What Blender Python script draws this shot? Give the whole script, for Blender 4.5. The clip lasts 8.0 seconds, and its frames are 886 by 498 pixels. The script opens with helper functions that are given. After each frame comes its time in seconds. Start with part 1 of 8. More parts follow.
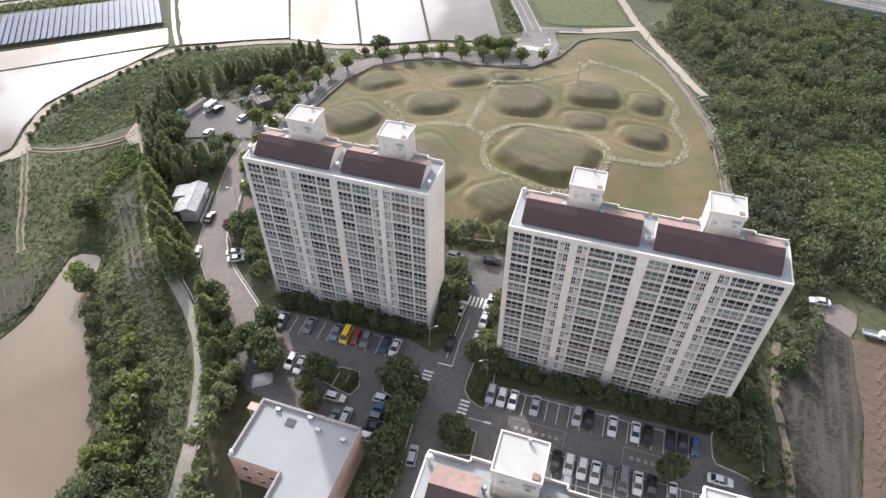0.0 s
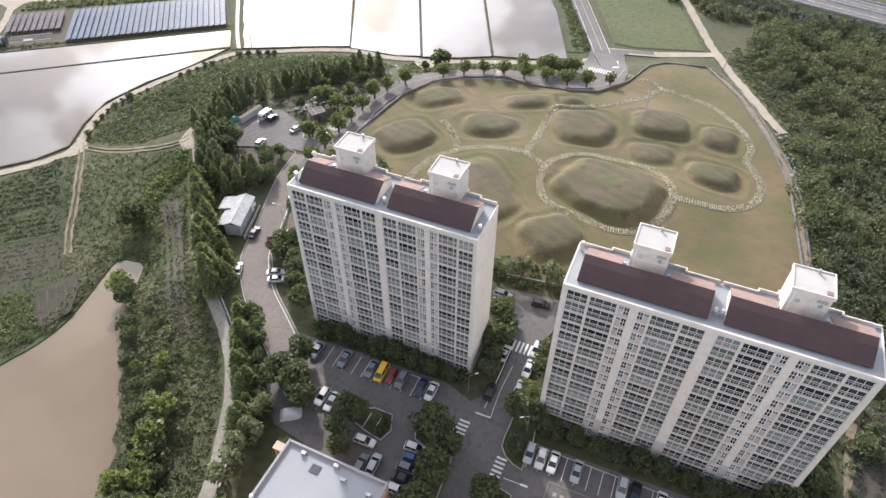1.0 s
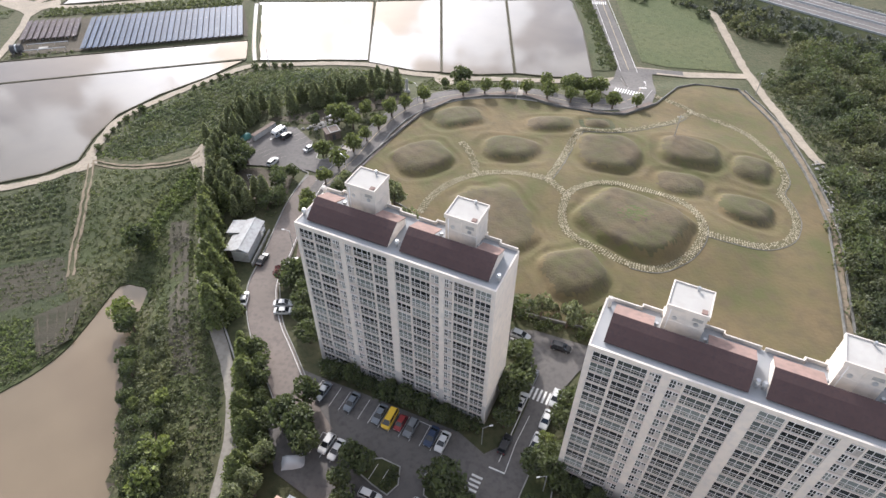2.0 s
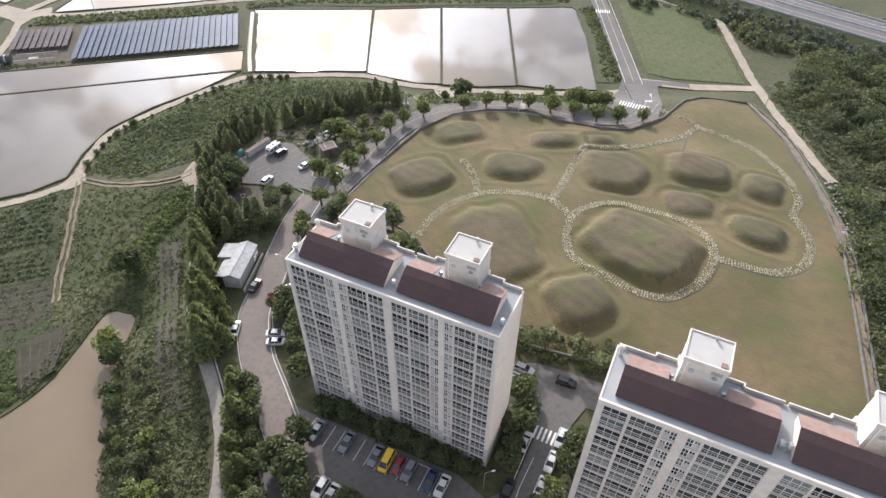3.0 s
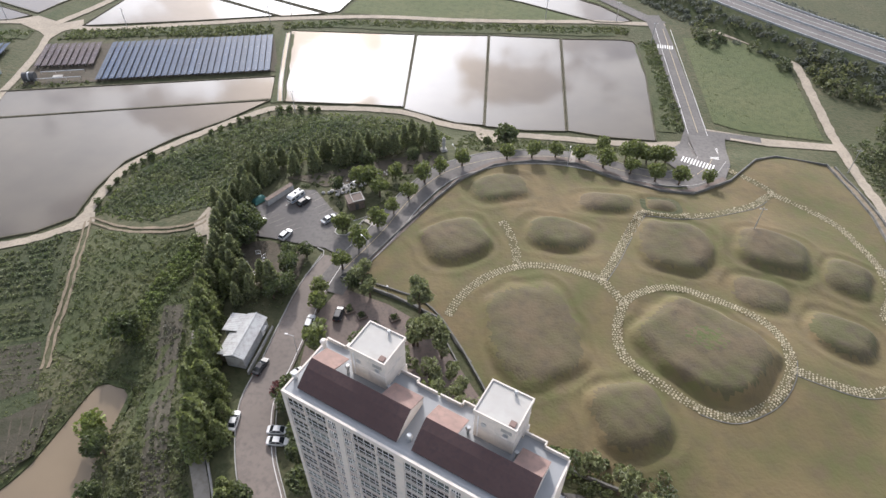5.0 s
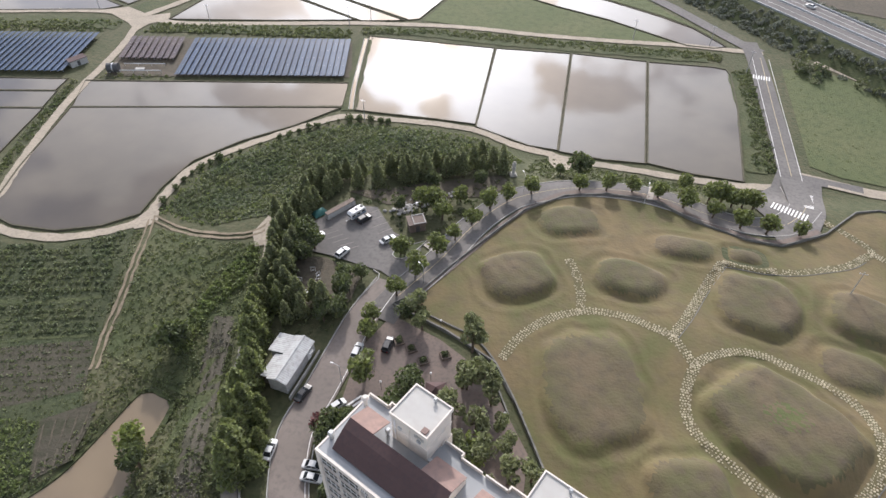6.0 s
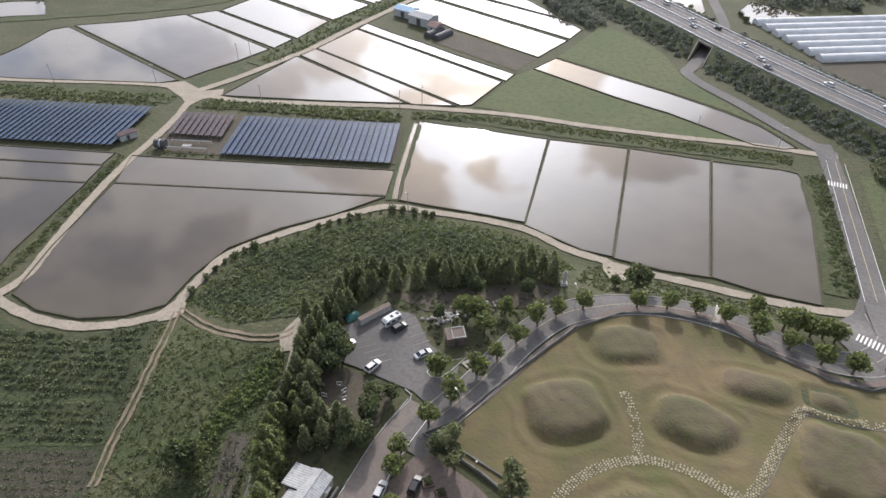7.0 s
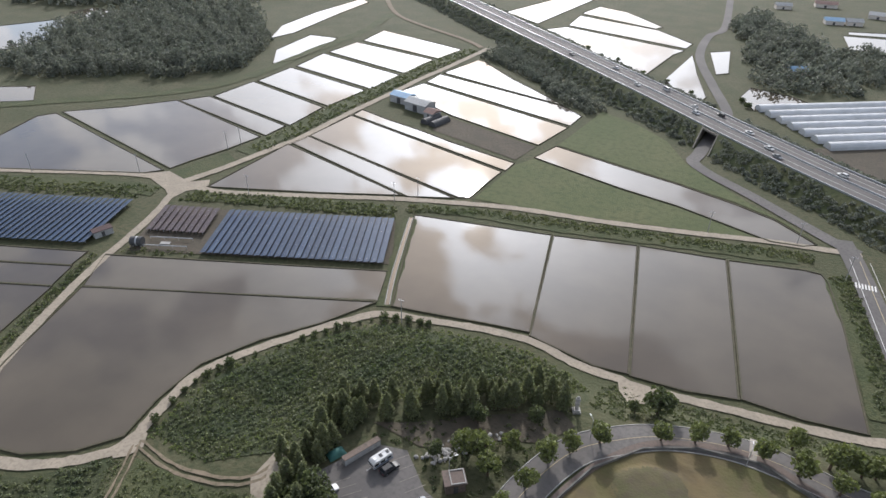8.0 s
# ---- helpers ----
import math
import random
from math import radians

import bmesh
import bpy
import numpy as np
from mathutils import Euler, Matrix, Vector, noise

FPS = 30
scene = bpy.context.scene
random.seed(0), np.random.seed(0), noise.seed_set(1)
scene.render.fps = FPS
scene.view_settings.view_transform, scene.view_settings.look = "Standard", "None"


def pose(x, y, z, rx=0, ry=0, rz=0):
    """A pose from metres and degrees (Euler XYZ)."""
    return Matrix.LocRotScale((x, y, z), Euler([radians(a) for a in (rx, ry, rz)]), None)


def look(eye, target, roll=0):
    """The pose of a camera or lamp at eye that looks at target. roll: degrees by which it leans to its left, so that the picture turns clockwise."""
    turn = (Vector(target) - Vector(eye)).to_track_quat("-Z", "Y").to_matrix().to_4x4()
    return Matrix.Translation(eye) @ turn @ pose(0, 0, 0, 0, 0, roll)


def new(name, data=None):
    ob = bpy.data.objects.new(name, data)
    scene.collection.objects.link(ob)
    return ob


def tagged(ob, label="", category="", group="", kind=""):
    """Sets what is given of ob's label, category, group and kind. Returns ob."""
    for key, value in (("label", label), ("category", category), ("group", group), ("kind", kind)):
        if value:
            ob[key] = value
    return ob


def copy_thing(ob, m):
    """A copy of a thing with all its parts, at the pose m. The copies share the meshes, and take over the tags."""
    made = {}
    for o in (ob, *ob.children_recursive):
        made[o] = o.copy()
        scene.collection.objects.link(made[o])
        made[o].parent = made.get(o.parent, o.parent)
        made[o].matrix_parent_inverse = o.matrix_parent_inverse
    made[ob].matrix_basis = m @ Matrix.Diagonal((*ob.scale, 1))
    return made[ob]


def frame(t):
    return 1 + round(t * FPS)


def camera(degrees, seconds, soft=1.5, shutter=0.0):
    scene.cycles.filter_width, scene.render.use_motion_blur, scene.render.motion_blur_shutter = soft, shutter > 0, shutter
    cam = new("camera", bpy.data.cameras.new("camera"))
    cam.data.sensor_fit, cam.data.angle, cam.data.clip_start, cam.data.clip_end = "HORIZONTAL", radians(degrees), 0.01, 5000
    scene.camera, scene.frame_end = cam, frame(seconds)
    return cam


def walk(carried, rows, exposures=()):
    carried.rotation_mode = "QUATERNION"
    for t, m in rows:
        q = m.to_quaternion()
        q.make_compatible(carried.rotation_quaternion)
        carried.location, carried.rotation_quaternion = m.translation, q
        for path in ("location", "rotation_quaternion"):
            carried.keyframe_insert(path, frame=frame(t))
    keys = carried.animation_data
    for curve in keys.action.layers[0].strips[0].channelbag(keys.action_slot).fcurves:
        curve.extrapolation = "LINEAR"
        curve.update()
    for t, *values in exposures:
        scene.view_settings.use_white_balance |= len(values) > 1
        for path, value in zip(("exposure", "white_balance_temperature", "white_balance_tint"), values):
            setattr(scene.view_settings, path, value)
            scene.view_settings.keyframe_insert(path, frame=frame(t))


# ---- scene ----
cam = camera(69.7, 8.0)
PATH = [
    (0, (2.105, 4.055, 121.292), (2.098, 5.494, 119.903), 0.2),
    (0.5, (1.839, 9.78, 121.353), (1.826, 11.22, 119.966), 0.3),
    (0.7, (1.527, 11.94, 121.416), (1.476, 13.38, 120.03), 0.2),
    (1, (1.554, 15.647, 121.663), (1.398, 17.079, 120.275), 0.3),
    (1.5, (0.999, 21.335, 121.852), (0.795, 22.761, 120.465), 0.3),
    (2, (0.12, 26.66, 121.741), (-0.085, 28.09, 120.358), 0.4),
    (2.2, (-0.131, 28.933, 121.85), (-0.337, 30.363, 120.467), 0.4),
    (3.3, (-2.172, 41.4, 122.124), (-2.376, 42.829, 120.739), 0.5),
    (3.5, (-3.059, 46.648, 122.442), (-3.275, 48.083, 121.065), 1.1),
    (4.2, (-3.959, 54.372, 123.465), (-4.176, 55.793, 122.074), 0.5),
    (5.3, (-6.763, 66.63, 122.213), (-7.12, 68.027, 120.827), 0.9),
    (5.5, (-7.394, 68.579, 122.372), (-7.78, 69.966, 120.984), 0.8),
    (6, (-9.065, 74.109, 122.472), (-9.555, 75.462, 121.083), 0.8),
    (6.5, (-12.204, 81.514, 122.908), (-12.804, 82.818, 121.516), 0.9),
    (6.7, (-13.701, 85.559, 122.987), (-14.31, 86.876, 121.611), 1.1),
    (6.9, (-15.734, 89.885, 123.178), (-16.374, 91.269, 121.884), 1.0),
    (7, (-16.868, 92.114, 123.242), (-17.525, 93.53, 121.991), 0.8),
    (7.1, (-17.989, 94.52, 123.277), (-18.661, 95.964, 122.067), 1.0),
    (7.3, (-19.986, 98.826, 123.466), (-20.685, 100.327, 122.345), 0.8),
    (7.5, (-21.82, 102.603, 123.647), (-22.531, 104.128, 122.567), 0.8),
    (8, (-26.234, 112.013, 123.004), (-26.937, 113.543, 121.924), 0.9),
]
walk(cam, [(t, look(eye, target, roll)) for t, eye, target, roll in PATH], [(0, 1.68, 6200, 14), (2, 1.57, 6200, 14), (4, 1.41, 6200, 14), (6.5, 1.28, 6200, 14), (7.3, 1.08, 6150, 13), (8, 0.92, 6100, 12)])

# ---------------------------------------------------------------- world, sun
SUN_AZ, SUN_EL = -21.5, 28.0          # degrees clockwise from +y, and above the horizon
world = bpy.data.worlds.new("sky")
scene.world = world
world.use_nodes = True
wt = world.node_tree
for n in list(wt.nodes):
    wt.nodes.remove(n)
w_out = wt.nodes.new("ShaderNodeOutputWorld")
w_bg = wt.nodes.new("ShaderNodeBackground")
w_sky = wt.nodes.new("ShaderNodeTexSky")
w_sky.sky_type = "NISHITA"
w_sky.sun_disc = False
w_sky.sun_elevation, w_sky.sun_rotation = radians(SUN_EL), radians(SUN_AZ)
w_sky.air_density, w_sky.dust_density, w_sky.ozone_density = 1.0, 1.7, 1.0
# thin hazy cloud over the whole sky
w_tc = wt.nodes.new("ShaderNodeTexCoord")
w_sep = wt.nodes.new("ShaderNodeSeparateXYZ")
w_add = wt.nodes.new("ShaderNodeMath"); w_add.operation = "ADD"; w_add.inputs[1].default_value = 0.25
w_div = wt.nodes.new("ShaderNodeVectorMath"); w_div.operation = "SCALE"
w_inv = wt.nodes.new("ShaderNodeMath"); w_inv.operation = "DIVIDE"; w_inv.inputs[0].default_value = 1.0
w_noise = wt.nodes.new("ShaderNodeTexNoise")
w_noise.inputs["Scale"].default_value, w_noise.inputs["Detail"].default_value, w_noise.inputs["Roughness"].default_value = 4.6, 10, 0.55
w_ramp = wt.nodes.new("ShaderNodeMapRange")
w_ramp.inputs["From Min"].default_value, w_ramp.inputs["From Max"].default_value = 0.44, 0.505
w_ramp.inputs["To Min"].default_value, w_ramp.inputs["To Max"].default_value = 0.0, 0.95
w_bw = wt.nodes.new("ShaderNodeRGBToBW")
w_cl = wt.nodes.new("ShaderNodeMixRGB")
w_cl.blend_type = "MULTIPLY"; w_cl.inputs[0].default_value = 1.0; w_cl.inputs[2].default_value = (1.6, 1.595, 1.6, 1)
w_mix = wt.nodes.new("ShaderNodeMixRGB")
wt.links.new(w_tc.outputs["Generated"], w_sep.inputs[0])
wt.links.new(w_sep.outputs[2], w_add.inputs[0])
wt.links.new(w_add.outputs[0], w_inv.inputs[1])
wt.links.new(w_tc.outputs["Generated"], w_div.inputs[0])
wt.links.new(w_inv.outputs[0], w_div.inputs["Scale"])
w_drift = wt.nodes.new("ShaderNodeVectorMath"); w_drift.operation = "ADD"; w_drift.inputs[1].default_value = (0.13, 0.02, 0)
wt.links.new(w_div.outputs[0], w_drift.inputs[0])
wt.links.new(w_drift.outputs[0], w_noise.inputs["Vector"])
wt.links.new(w_noise.outputs[0], w_ramp.inputs["Value"])
wt.links.new(w_sky.outputs[0], w_bw.inputs[0])
wt.links.new(w_bw.outputs[0], w_cl.inputs[1])
wt.links.new(w_ramp.outputs[0], w_mix.inputs[0])
w_gap = wt.nodes.new("ShaderNodeMixRGB")          # the veil between the clouds
w_gap.blend_type = "MULTIPLY"; w_gap.inputs[0].default_value = 1.0; w_gap.inputs[2].default_value = (0.8, 0.8, 0.8, 1)
wt.links.new(w_sky.outputs[0], w_gap.inputs[1])
wt.links.new(w_gap.outputs[0], w_mix.inputs[1])
w_high = wt.nodes.new("ShaderNodeMapRange")          # overcast: the cloud is dimmer towards the horizon
w_high.inputs["From Min"].default_value, w_high.inputs["From Max"].default_value = 0.0, 0.5
w_high.inputs["To Min"].default_value, w_high.inputs["To Max"].default_value = 0.4, 1.0
w_dim = wt.nodes.new("ShaderNodeVectorMath"); w_dim.operation = "SCALE"
wt.links.new(w_sep.outputs[2], w_high.inputs["Value"])
wt.links.new(w_cl.outputs[0], w_dim.inputs[0])
wt.links.new(w_high.outputs[0], w_dim.inputs["Scale"])
wt.links.new(w_dim.outputs[0], w_mix.inputs[2])
wt.links.new(w_mix.outputs[0], w_bg.inputs["Color"])
w_bg.inputs["Strength"].default_value = 0.15
wt.links.new(w_bg.outputs[0], w_out.inputs["Surface"])
sun = new("sun", bpy.data.lights.new("sun", "SUN"))
sun.data.energy, sun.data.angle, sun.data.color = 1.9, radians(1.5), (1.0, 0.94, 0.85)
az, el = radians(SUN_AZ), radians(SUN_EL)
sun.matrix_world = look((math.sin(az) * math.cos(el) * 300, math.cos(az) * math.cos(el) * 300, math.sin(el) * 300), (0, 0, 0))


# ---------------------------------------------------------------- materials
def ramp_between(nt, fac, c1, c2):
    m = nt.nodes.new("ShaderNodeMixRGB")
    nt.links.new(fac, m.inputs[0])
    for i, c in ((1, c1), (2, c2)):
        if isinstance(c, tuple):
            m.inputs[i].default_value = (*c, 1)
        else:
            nt.links.new(c, m.inputs[i])
    return m.outputs[0]


def noise_fac(nt, scale, detail=4, lo=0.35, hi=0.65, coord="Object", stretch=(1, 1, 1), turn=0.0):
    tc = nt.nodes.new("ShaderNodeTexCoord")
    mp = nt.nodes.new("ShaderNodeMapping")
    mp.inputs["Scale"].default_value = stretch
    mp.inputs["Rotation"].default_value = (0, 0, turn)
    tn = nt.nodes.new("ShaderNodeTexNoise")
    tn.inputs["Scale"].default_value, tn.inputs["Detail"].default_value = scale, detail
    mr = nt.nodes.new("ShaderNodeMapRange")
    mr.inputs["From Min"].default_value, mr.inputs["From Max"].default_value = lo, hi
    nt.links.new(tc.outputs[coord], mp.inputs[0])
    nt.links.new(mp.outputs[0], tn.inputs["Vector"])
    nt.links.new(tn.outputs[0], mr.inputs["Value"])
    return mr.outputs[0]


def material(name, c1, c2=None, rough=0.8, coarse=0.05, fine=1.5, c3=None, metal=0.0, bump=0.0, bump_scale=2.0, island=0.0, each=0.0, spec=0.3):
    """Two or three colours mixed by coarse and fine noise; island and each vary the brightness per piece or per object."""
    m = bpy.data.materials.new(name)
    m.use_nodes = True
    nt = m.node_tree
    b = nt.nodes["Principled BSDF"]
    b.inputs["Roughness"].default_value, b.inputs["Metallic"].default_value = rough, metal
    b.inputs["Specular IOR Level"].default_value = spec
    col = None
    if c2:
        col = ramp_between(nt, noise_fac(nt, coarse), c1, c2)
        if c3:
            col = ramp_between(nt, noise_fac(nt, fine, 5, 0.45, 0.75), col, c3)
    if island or each:
        src = nt.nodes.new("ShaderNodeNewGeometry").outputs["Random Per Island"] if island else nt.nodes.new("ShaderNodeObjectInfo").outputs["Random"]
        amount = island or each
        mr = nt.nodes.new("ShaderNodeMapRange")
        mr.inputs["To Min"].default_value, mr.inputs["To Max"].default_value = 1 - amount, 1 + amount
        nt.links.new(src, mr.inputs["Value"])
        hs = nt.nodes.new("ShaderNodeHueSaturation")
        if col:
            nt.links.new(col, hs.inputs["Color"])
        else:
            hs.inputs["Color"].default_value = (*c1, 1)
        nt.links.new(mr.outputs[0], hs.inputs["Value"])
        col = hs.outputs[0]
    if col:
        nt.links.new(col, b.inputs["Base Color"])
    else:
        b.inputs["Base Color"].default_value = (*c1, 1)
    if bump:
        bp = nt.nodes.new("ShaderNodeBump")
        bp.inputs["Strength"].default_value, bp.inputs["Distance"].default_value = bump, 0.2
        nt.links.new(noise_fac(nt, bump_scale, 6, 0.2, 0.8), bp.inputs["Height"])
        nt.links.new(bp.outputs[0], b.inputs["Normal"])
    return m


def leaf_material(name, c1, c2, island=0.45, coarse=0.3):
    """Leaves: matt, partly letting light through, with a sheen that stands in for haze."""
    m = material(name, c1, c2, 0.7, coarse, island=island, spec=0.15)
    nt = m.node_tree
    b = nt.nodes["Principled BSDF"]
    # sheen lifts the tone of all leaves in place of haze
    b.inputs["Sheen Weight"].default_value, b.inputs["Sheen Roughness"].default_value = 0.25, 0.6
    tr, mx = nt.nodes.new("ShaderNodeBsdfTranslucent"), nt.nodes.new("ShaderNodeMixShader")
    mx.inputs[0].default_value = 0.42
    nt.links.new(b.inputs["Base Color"].links[0].from_socket, tr.inputs["Color"])
    nt.links.new(b.outputs[0], mx.inputs[1])
    nt.links.new(tr.outputs[0], mx.inputs[2])
    nt.links.new(mx.outputs[0], nt.nodes["Material Output"].inputs["Surface"])
    return m


def water_material(name, mud1, mud2, ripple=0.02):
    m = bpy.data.materials.new(name)
    m.use_nodes = True
    nt = m.node_tree
    b = nt.nodes["Principled BSDF"]
    nt.links.new(ramp_between(nt, noise_fac(nt, 0.04, 5), mud1, mud2), b.inputs["Base Color"])
    b.inputs["Roughness"].default_value, b.inputs["IOR"].default_value = 0.035, 1.33
    b.inputs["Specular IOR Level"].default_value = 0.5
    bp = nt.nodes.new("ShaderNodeBump")
    bp.inputs["Strength"].default_value, bp.inputs["Distance"].default_value = ripple, 0.1
    nt.links.new(noise_fac(nt, 1.6, 3, 0.0, 1.0, stretch=(1, 0.4, 1)), bp.inputs["Height"])
    nt.links.new(bp.outputs[0], b.inputs["Normal"])
    return m


M_ground = material("weedy_ground", (0.055, 0.060, 0.028), (0.078, 0.074, 0.04), 0.95, 0.06, 0.6, (0.036, 0.045, 0.019), bump=0.9, bump_scale=1.0)
M_lawn = material("dry_lawn", (0.128, 0.096, 0.05), (0.08, 0.079, 0.031), 0.95, 0.07, 0.3, (0.094, 0.074, 0.042), bump=0.4, bump_scale=1.1)
M_mound = material("rough_mound_grass", (0.098, 0.077, 0.047), (0.07, 0.068, 0.031), 0.95, 0.09, 0.45, (0.07, 0.056, 0.038), bump=0.4, bump_scale=1.6)
M_fresh = material("fresh_mound_grass", (0.078, 0.086, 0.032), (0.066, 0.078, 0.028), 0.95, 0.2, 0.6, (0.076, 0.072, 0.036), bump=0.4, bump_scale=1.6)
M_meadow = material("green_meadow", (0.070, 0.086, 0.034), (0.092, 0.098, 0.044), 0.95, 0.03, 0.4, (0.052, 0.066, 0.027), bump=0.7)
M_verge = material("grass_verge", (0.046, 0.058, 0.022), (0.072, 0.075, 0.034), 0.95, 0.1, 0.8, (0.03, 0.04, 0.016), bump=0.9, bump_scale=1.3)
M_crop = material("field_soil_green", (0.033, 0.043, 0.018), (0.050, 0.055, 0.026), 0.95, 0.08, 0.7, (0.023, 0.031, 0.013), bump=0.9, bump_scale=1.2)
M_soil = material("bare_soil", (0.088, 0.072, 0.053), (0.067, 0.058, 0.043), 0.95, 0.1, 0.8, (0.05, 0.046, 0.032), bump=0.5)
M_sand = material("orange_sand", (0.115, 0.08, 0.054), (0.095, 0.068, 0.047), 0.95, 0.15, 0.7, (0.07, 0.055, 0.039), bump=0.7, bump_scale=1.0)
M_concrete_lane = material("pale_concrete_lane", (0.305, 0.262, 0.205), (0.25, 0.217, 0.172), 0.9, 0.2, 1.2, (0.2, 0.168, 0.126))
M_lane = material("grey_lane_concrete", (0.235, 0.215, 0.185), (0.195, 0.18, 0.155), 0.9, 0.2, 1.0, (0.155, 0.14, 0.115))
M_dirt = material("dirt_track", (0.20, 0.16, 0.115), (0.155, 0.125, 0.088), 0.95, 0.2, 1.0, (0.10, 0.09, 0.055), bump=0.3)
M_asphalt = material("worn_asphalt", (0.105, 0.098, 0.093), (0.135, 0.125, 0.118), 0.9, 0.06, 1.0, (0.085, 0.08, 0.077))
M_pave = material("pink_block_paving", (0.15, 0.115, 0.098), (0.125, 0.10, 0.088), 0.9, 0.15, 1.5, (0.095, 0.08, 0.068))
M_kerb = material("kerb_concrete", (0.36, 0.35, 0.33), (0.28, 0.272, 0.255), 0.85, 0.8)
M_edge = material("dark_edge_stone", (0.10, 0.098, 0.09), (0.16, 0.155, 0.14), 0.9, 0.6)
M_street = material("pinkish_street_asphalt", (0.155, 0.132, 0.117), (0.18, 0.152, 0.135), 0.9, 0.08, 1.0, (0.125, 0.108, 0.097))
M_line = material("white_road_paint", (0.72, 0.71, 0.68), (0.55, 0.54, 0.52), 0.8, 1.5)
M_yellow = material("yellow_road_paint", (0.50, 0.40, 0.22), (0.40, 0.34, 0.22), 0.8, 1.5)
M_stone = material("pale_path_stone", (0.33, 0.292, 0.205), (0.25, 0.22, 0.155), 0.9, 0.8, each=0.25)
M_joint = material("path_joint_grass", (0.078, 0.07, 0.034), (0.10, 0.087, 0.045), 0.95, 0.5)
M_paddy = water_material("flooded_paddy_water", (0.088, 0.073, 0.055), (0.066, 0.055, 0.042), 0.045)
M_pond = water_material("muddy_pond_water", (0.172, 0.133, 0.09), (0.145, 0.113, 0.077), 0.02)
M_bund = material("mud_bund", (0.062, 0.055, 0.036), (0.085, 0.075, 0.05), 0.95, 0.4, 1.5, (0.042, 0.048, 0.022))
M_white = material("white_wall_paint", (0.645, 0.589, 0.528), (0.59, 0.536, 0.483), 0.9, 0.12, 0.8, (0.50, 0.468, 0.43), spec=0.1)
M_roofwhite = material("white_roof_coating", (0.285, 0.293, 0.30), (0.26, 0.268, 0.275), 0.9, 0.15, 0.9, (0.28, 0.288, 0.295), spec=0.1)
M_liftroof = material("warm_white_roof", (0.40, 0.388, 0.365), (0.36, 0.348, 0.326), 0.9, 0.3, 0.9, (0.36, 0.345, 0.32), spec=0.1)
M_brown = material("brown_metal_roof", (0.070, 0.045, 0.044), (0.082, 0.053, 0.051), 0.75, 0.3, 2.0, (0.062, 0.044, 0.045), spec=0.15)
M_pinkroof = material("pink_sheet_roof", (0.25, 0.172, 0.15), (0.21, 0.148, 0.13), 0.85, 0.4, 1.2, (0.175, 0.132, 0.118), spec=0.1)
M_frame = material("white_window_frame", (0.74, 0.73, 0.72), (0.66, 0.65, 0.64), 0.5, 1.0)
M_rail = material("white_balcony_rail", (0.58, 0.535, 0.485), (0.48, 0.446, 0.41), 0.6, 1.0, each=0.16)
M_pane = material("dark_window_glass", (0.045, 0.055, 0.06), None, 0.08, each=0.9, spec=0.5)
def curtained(m):
    """Some panes pale green behind drawn blinds, most of them dark."""
    nt = m.node_tree
    b = nt.nodes["Principled BSDF"]
    cr = nt.nodes.new("ShaderNodeValToRGB")
    for pos, c in ((0.35, (0.03, 0.034, 0.035, 1)), (0.6, (0.06, 0.07, 0.067, 1)), (0.78, (0.11, 0.13, 0.122, 1)), (0.93, (0.18, 0.2, 0.19, 1))):
        e = cr.color_ramp.elements.new(pos)
        e.color = c
    cr.color_ramp.elements.remove(cr.color_ramp.elements[-1])
    cr.color_ramp.elements[0].color = (0.014, 0.017, 0.02, 1)
    nt.links.new(nt.nodes.new("ShaderNodeObjectInfo").outputs["Random"], cr.inputs[0])
    nt.links.new(cr.outputs[0], b.inputs["Base Color"])


curtained(M_pane)


def streaked(name, c1, c2, c3, turn):
    """Bare ground with long wheel tracks running one way."""
    m = material(name, c1, c2, 0.95, 0.12, 0.9, c3, bump=0.6)
    nt = m.node_tree
    b = nt.nodes["Principled BSDF"]
    src = b.inputs["Base Color"].links[0].from_socket
    fac = noise_fac(nt, 0.7, 4, 0.42, 0.62, stretch=(1, 14, 1), turn=turn)
    mp = fac.node.inputs["Value"].links[0].from_node.inputs["Vector"].links[0].from_node
    mp.vector_type = "TEXTURE"
    nt.links.new(ramp_between(nt, fac, src, c3), b.inputs["Base Color"])
    return m


M_lot = streaked("dark_tracked_soil", (0.031, 0.028, 0.021), (0.022, 0.022, 0.015), (0.062, 0.054, 0.044), radians(-21))
M_stubble = streaked("brown_stubble_soil", (0.038, 0.035, 0.023), (0.030, 0.032, 0.017), (0.052, 0.046, 0.033), radians(-66))
M_stalksoil = streaked("grey_stalk_soil", (0.054, 0.048, 0.035), (0.04, 0.04, 0.025), (0.074, 0.066, 0.05), radians(27))
M_oldline = material("faded_road_paint", (0.30, 0.27, 0.235), (0.22, 0.20, 0.18), 0.9, 1.2)
M_pinkwall = material("salmon_wall", (0.55, 0.36, 0.28), (0.48, 0.32, 0.25), 0.85, 0.3, 1.2, (0.42, 0.3, 0.24))
M_solar = material("blue_solar_glass", (0.024, 0.042, 0.082), (0.032, 0.054, 0.095), 0.5, 0.2, each=0.14, spec=0.18)
M_solar_brown = material("dull_solar_glass", (0.075, 0.062, 0.07), (0.09, 0.072, 0.072), 0.6, 0.3, spec=0.1)
M_metal = material("grey_metal", (0.45, 0.46, 0.47), (0.36, 0.37, 0.38), 0.45, 1.0, metal=0.6)
M_dark = material("dark_grey", (0.05, 0.05, 0.055), (0.07, 0.07, 0.07), 0.7, 1.0)
M_tyre = material("tyre_rubber", (0.025, 0.025, 0.025), (0.035, 0.035, 0.035), 0.9, 3.0)
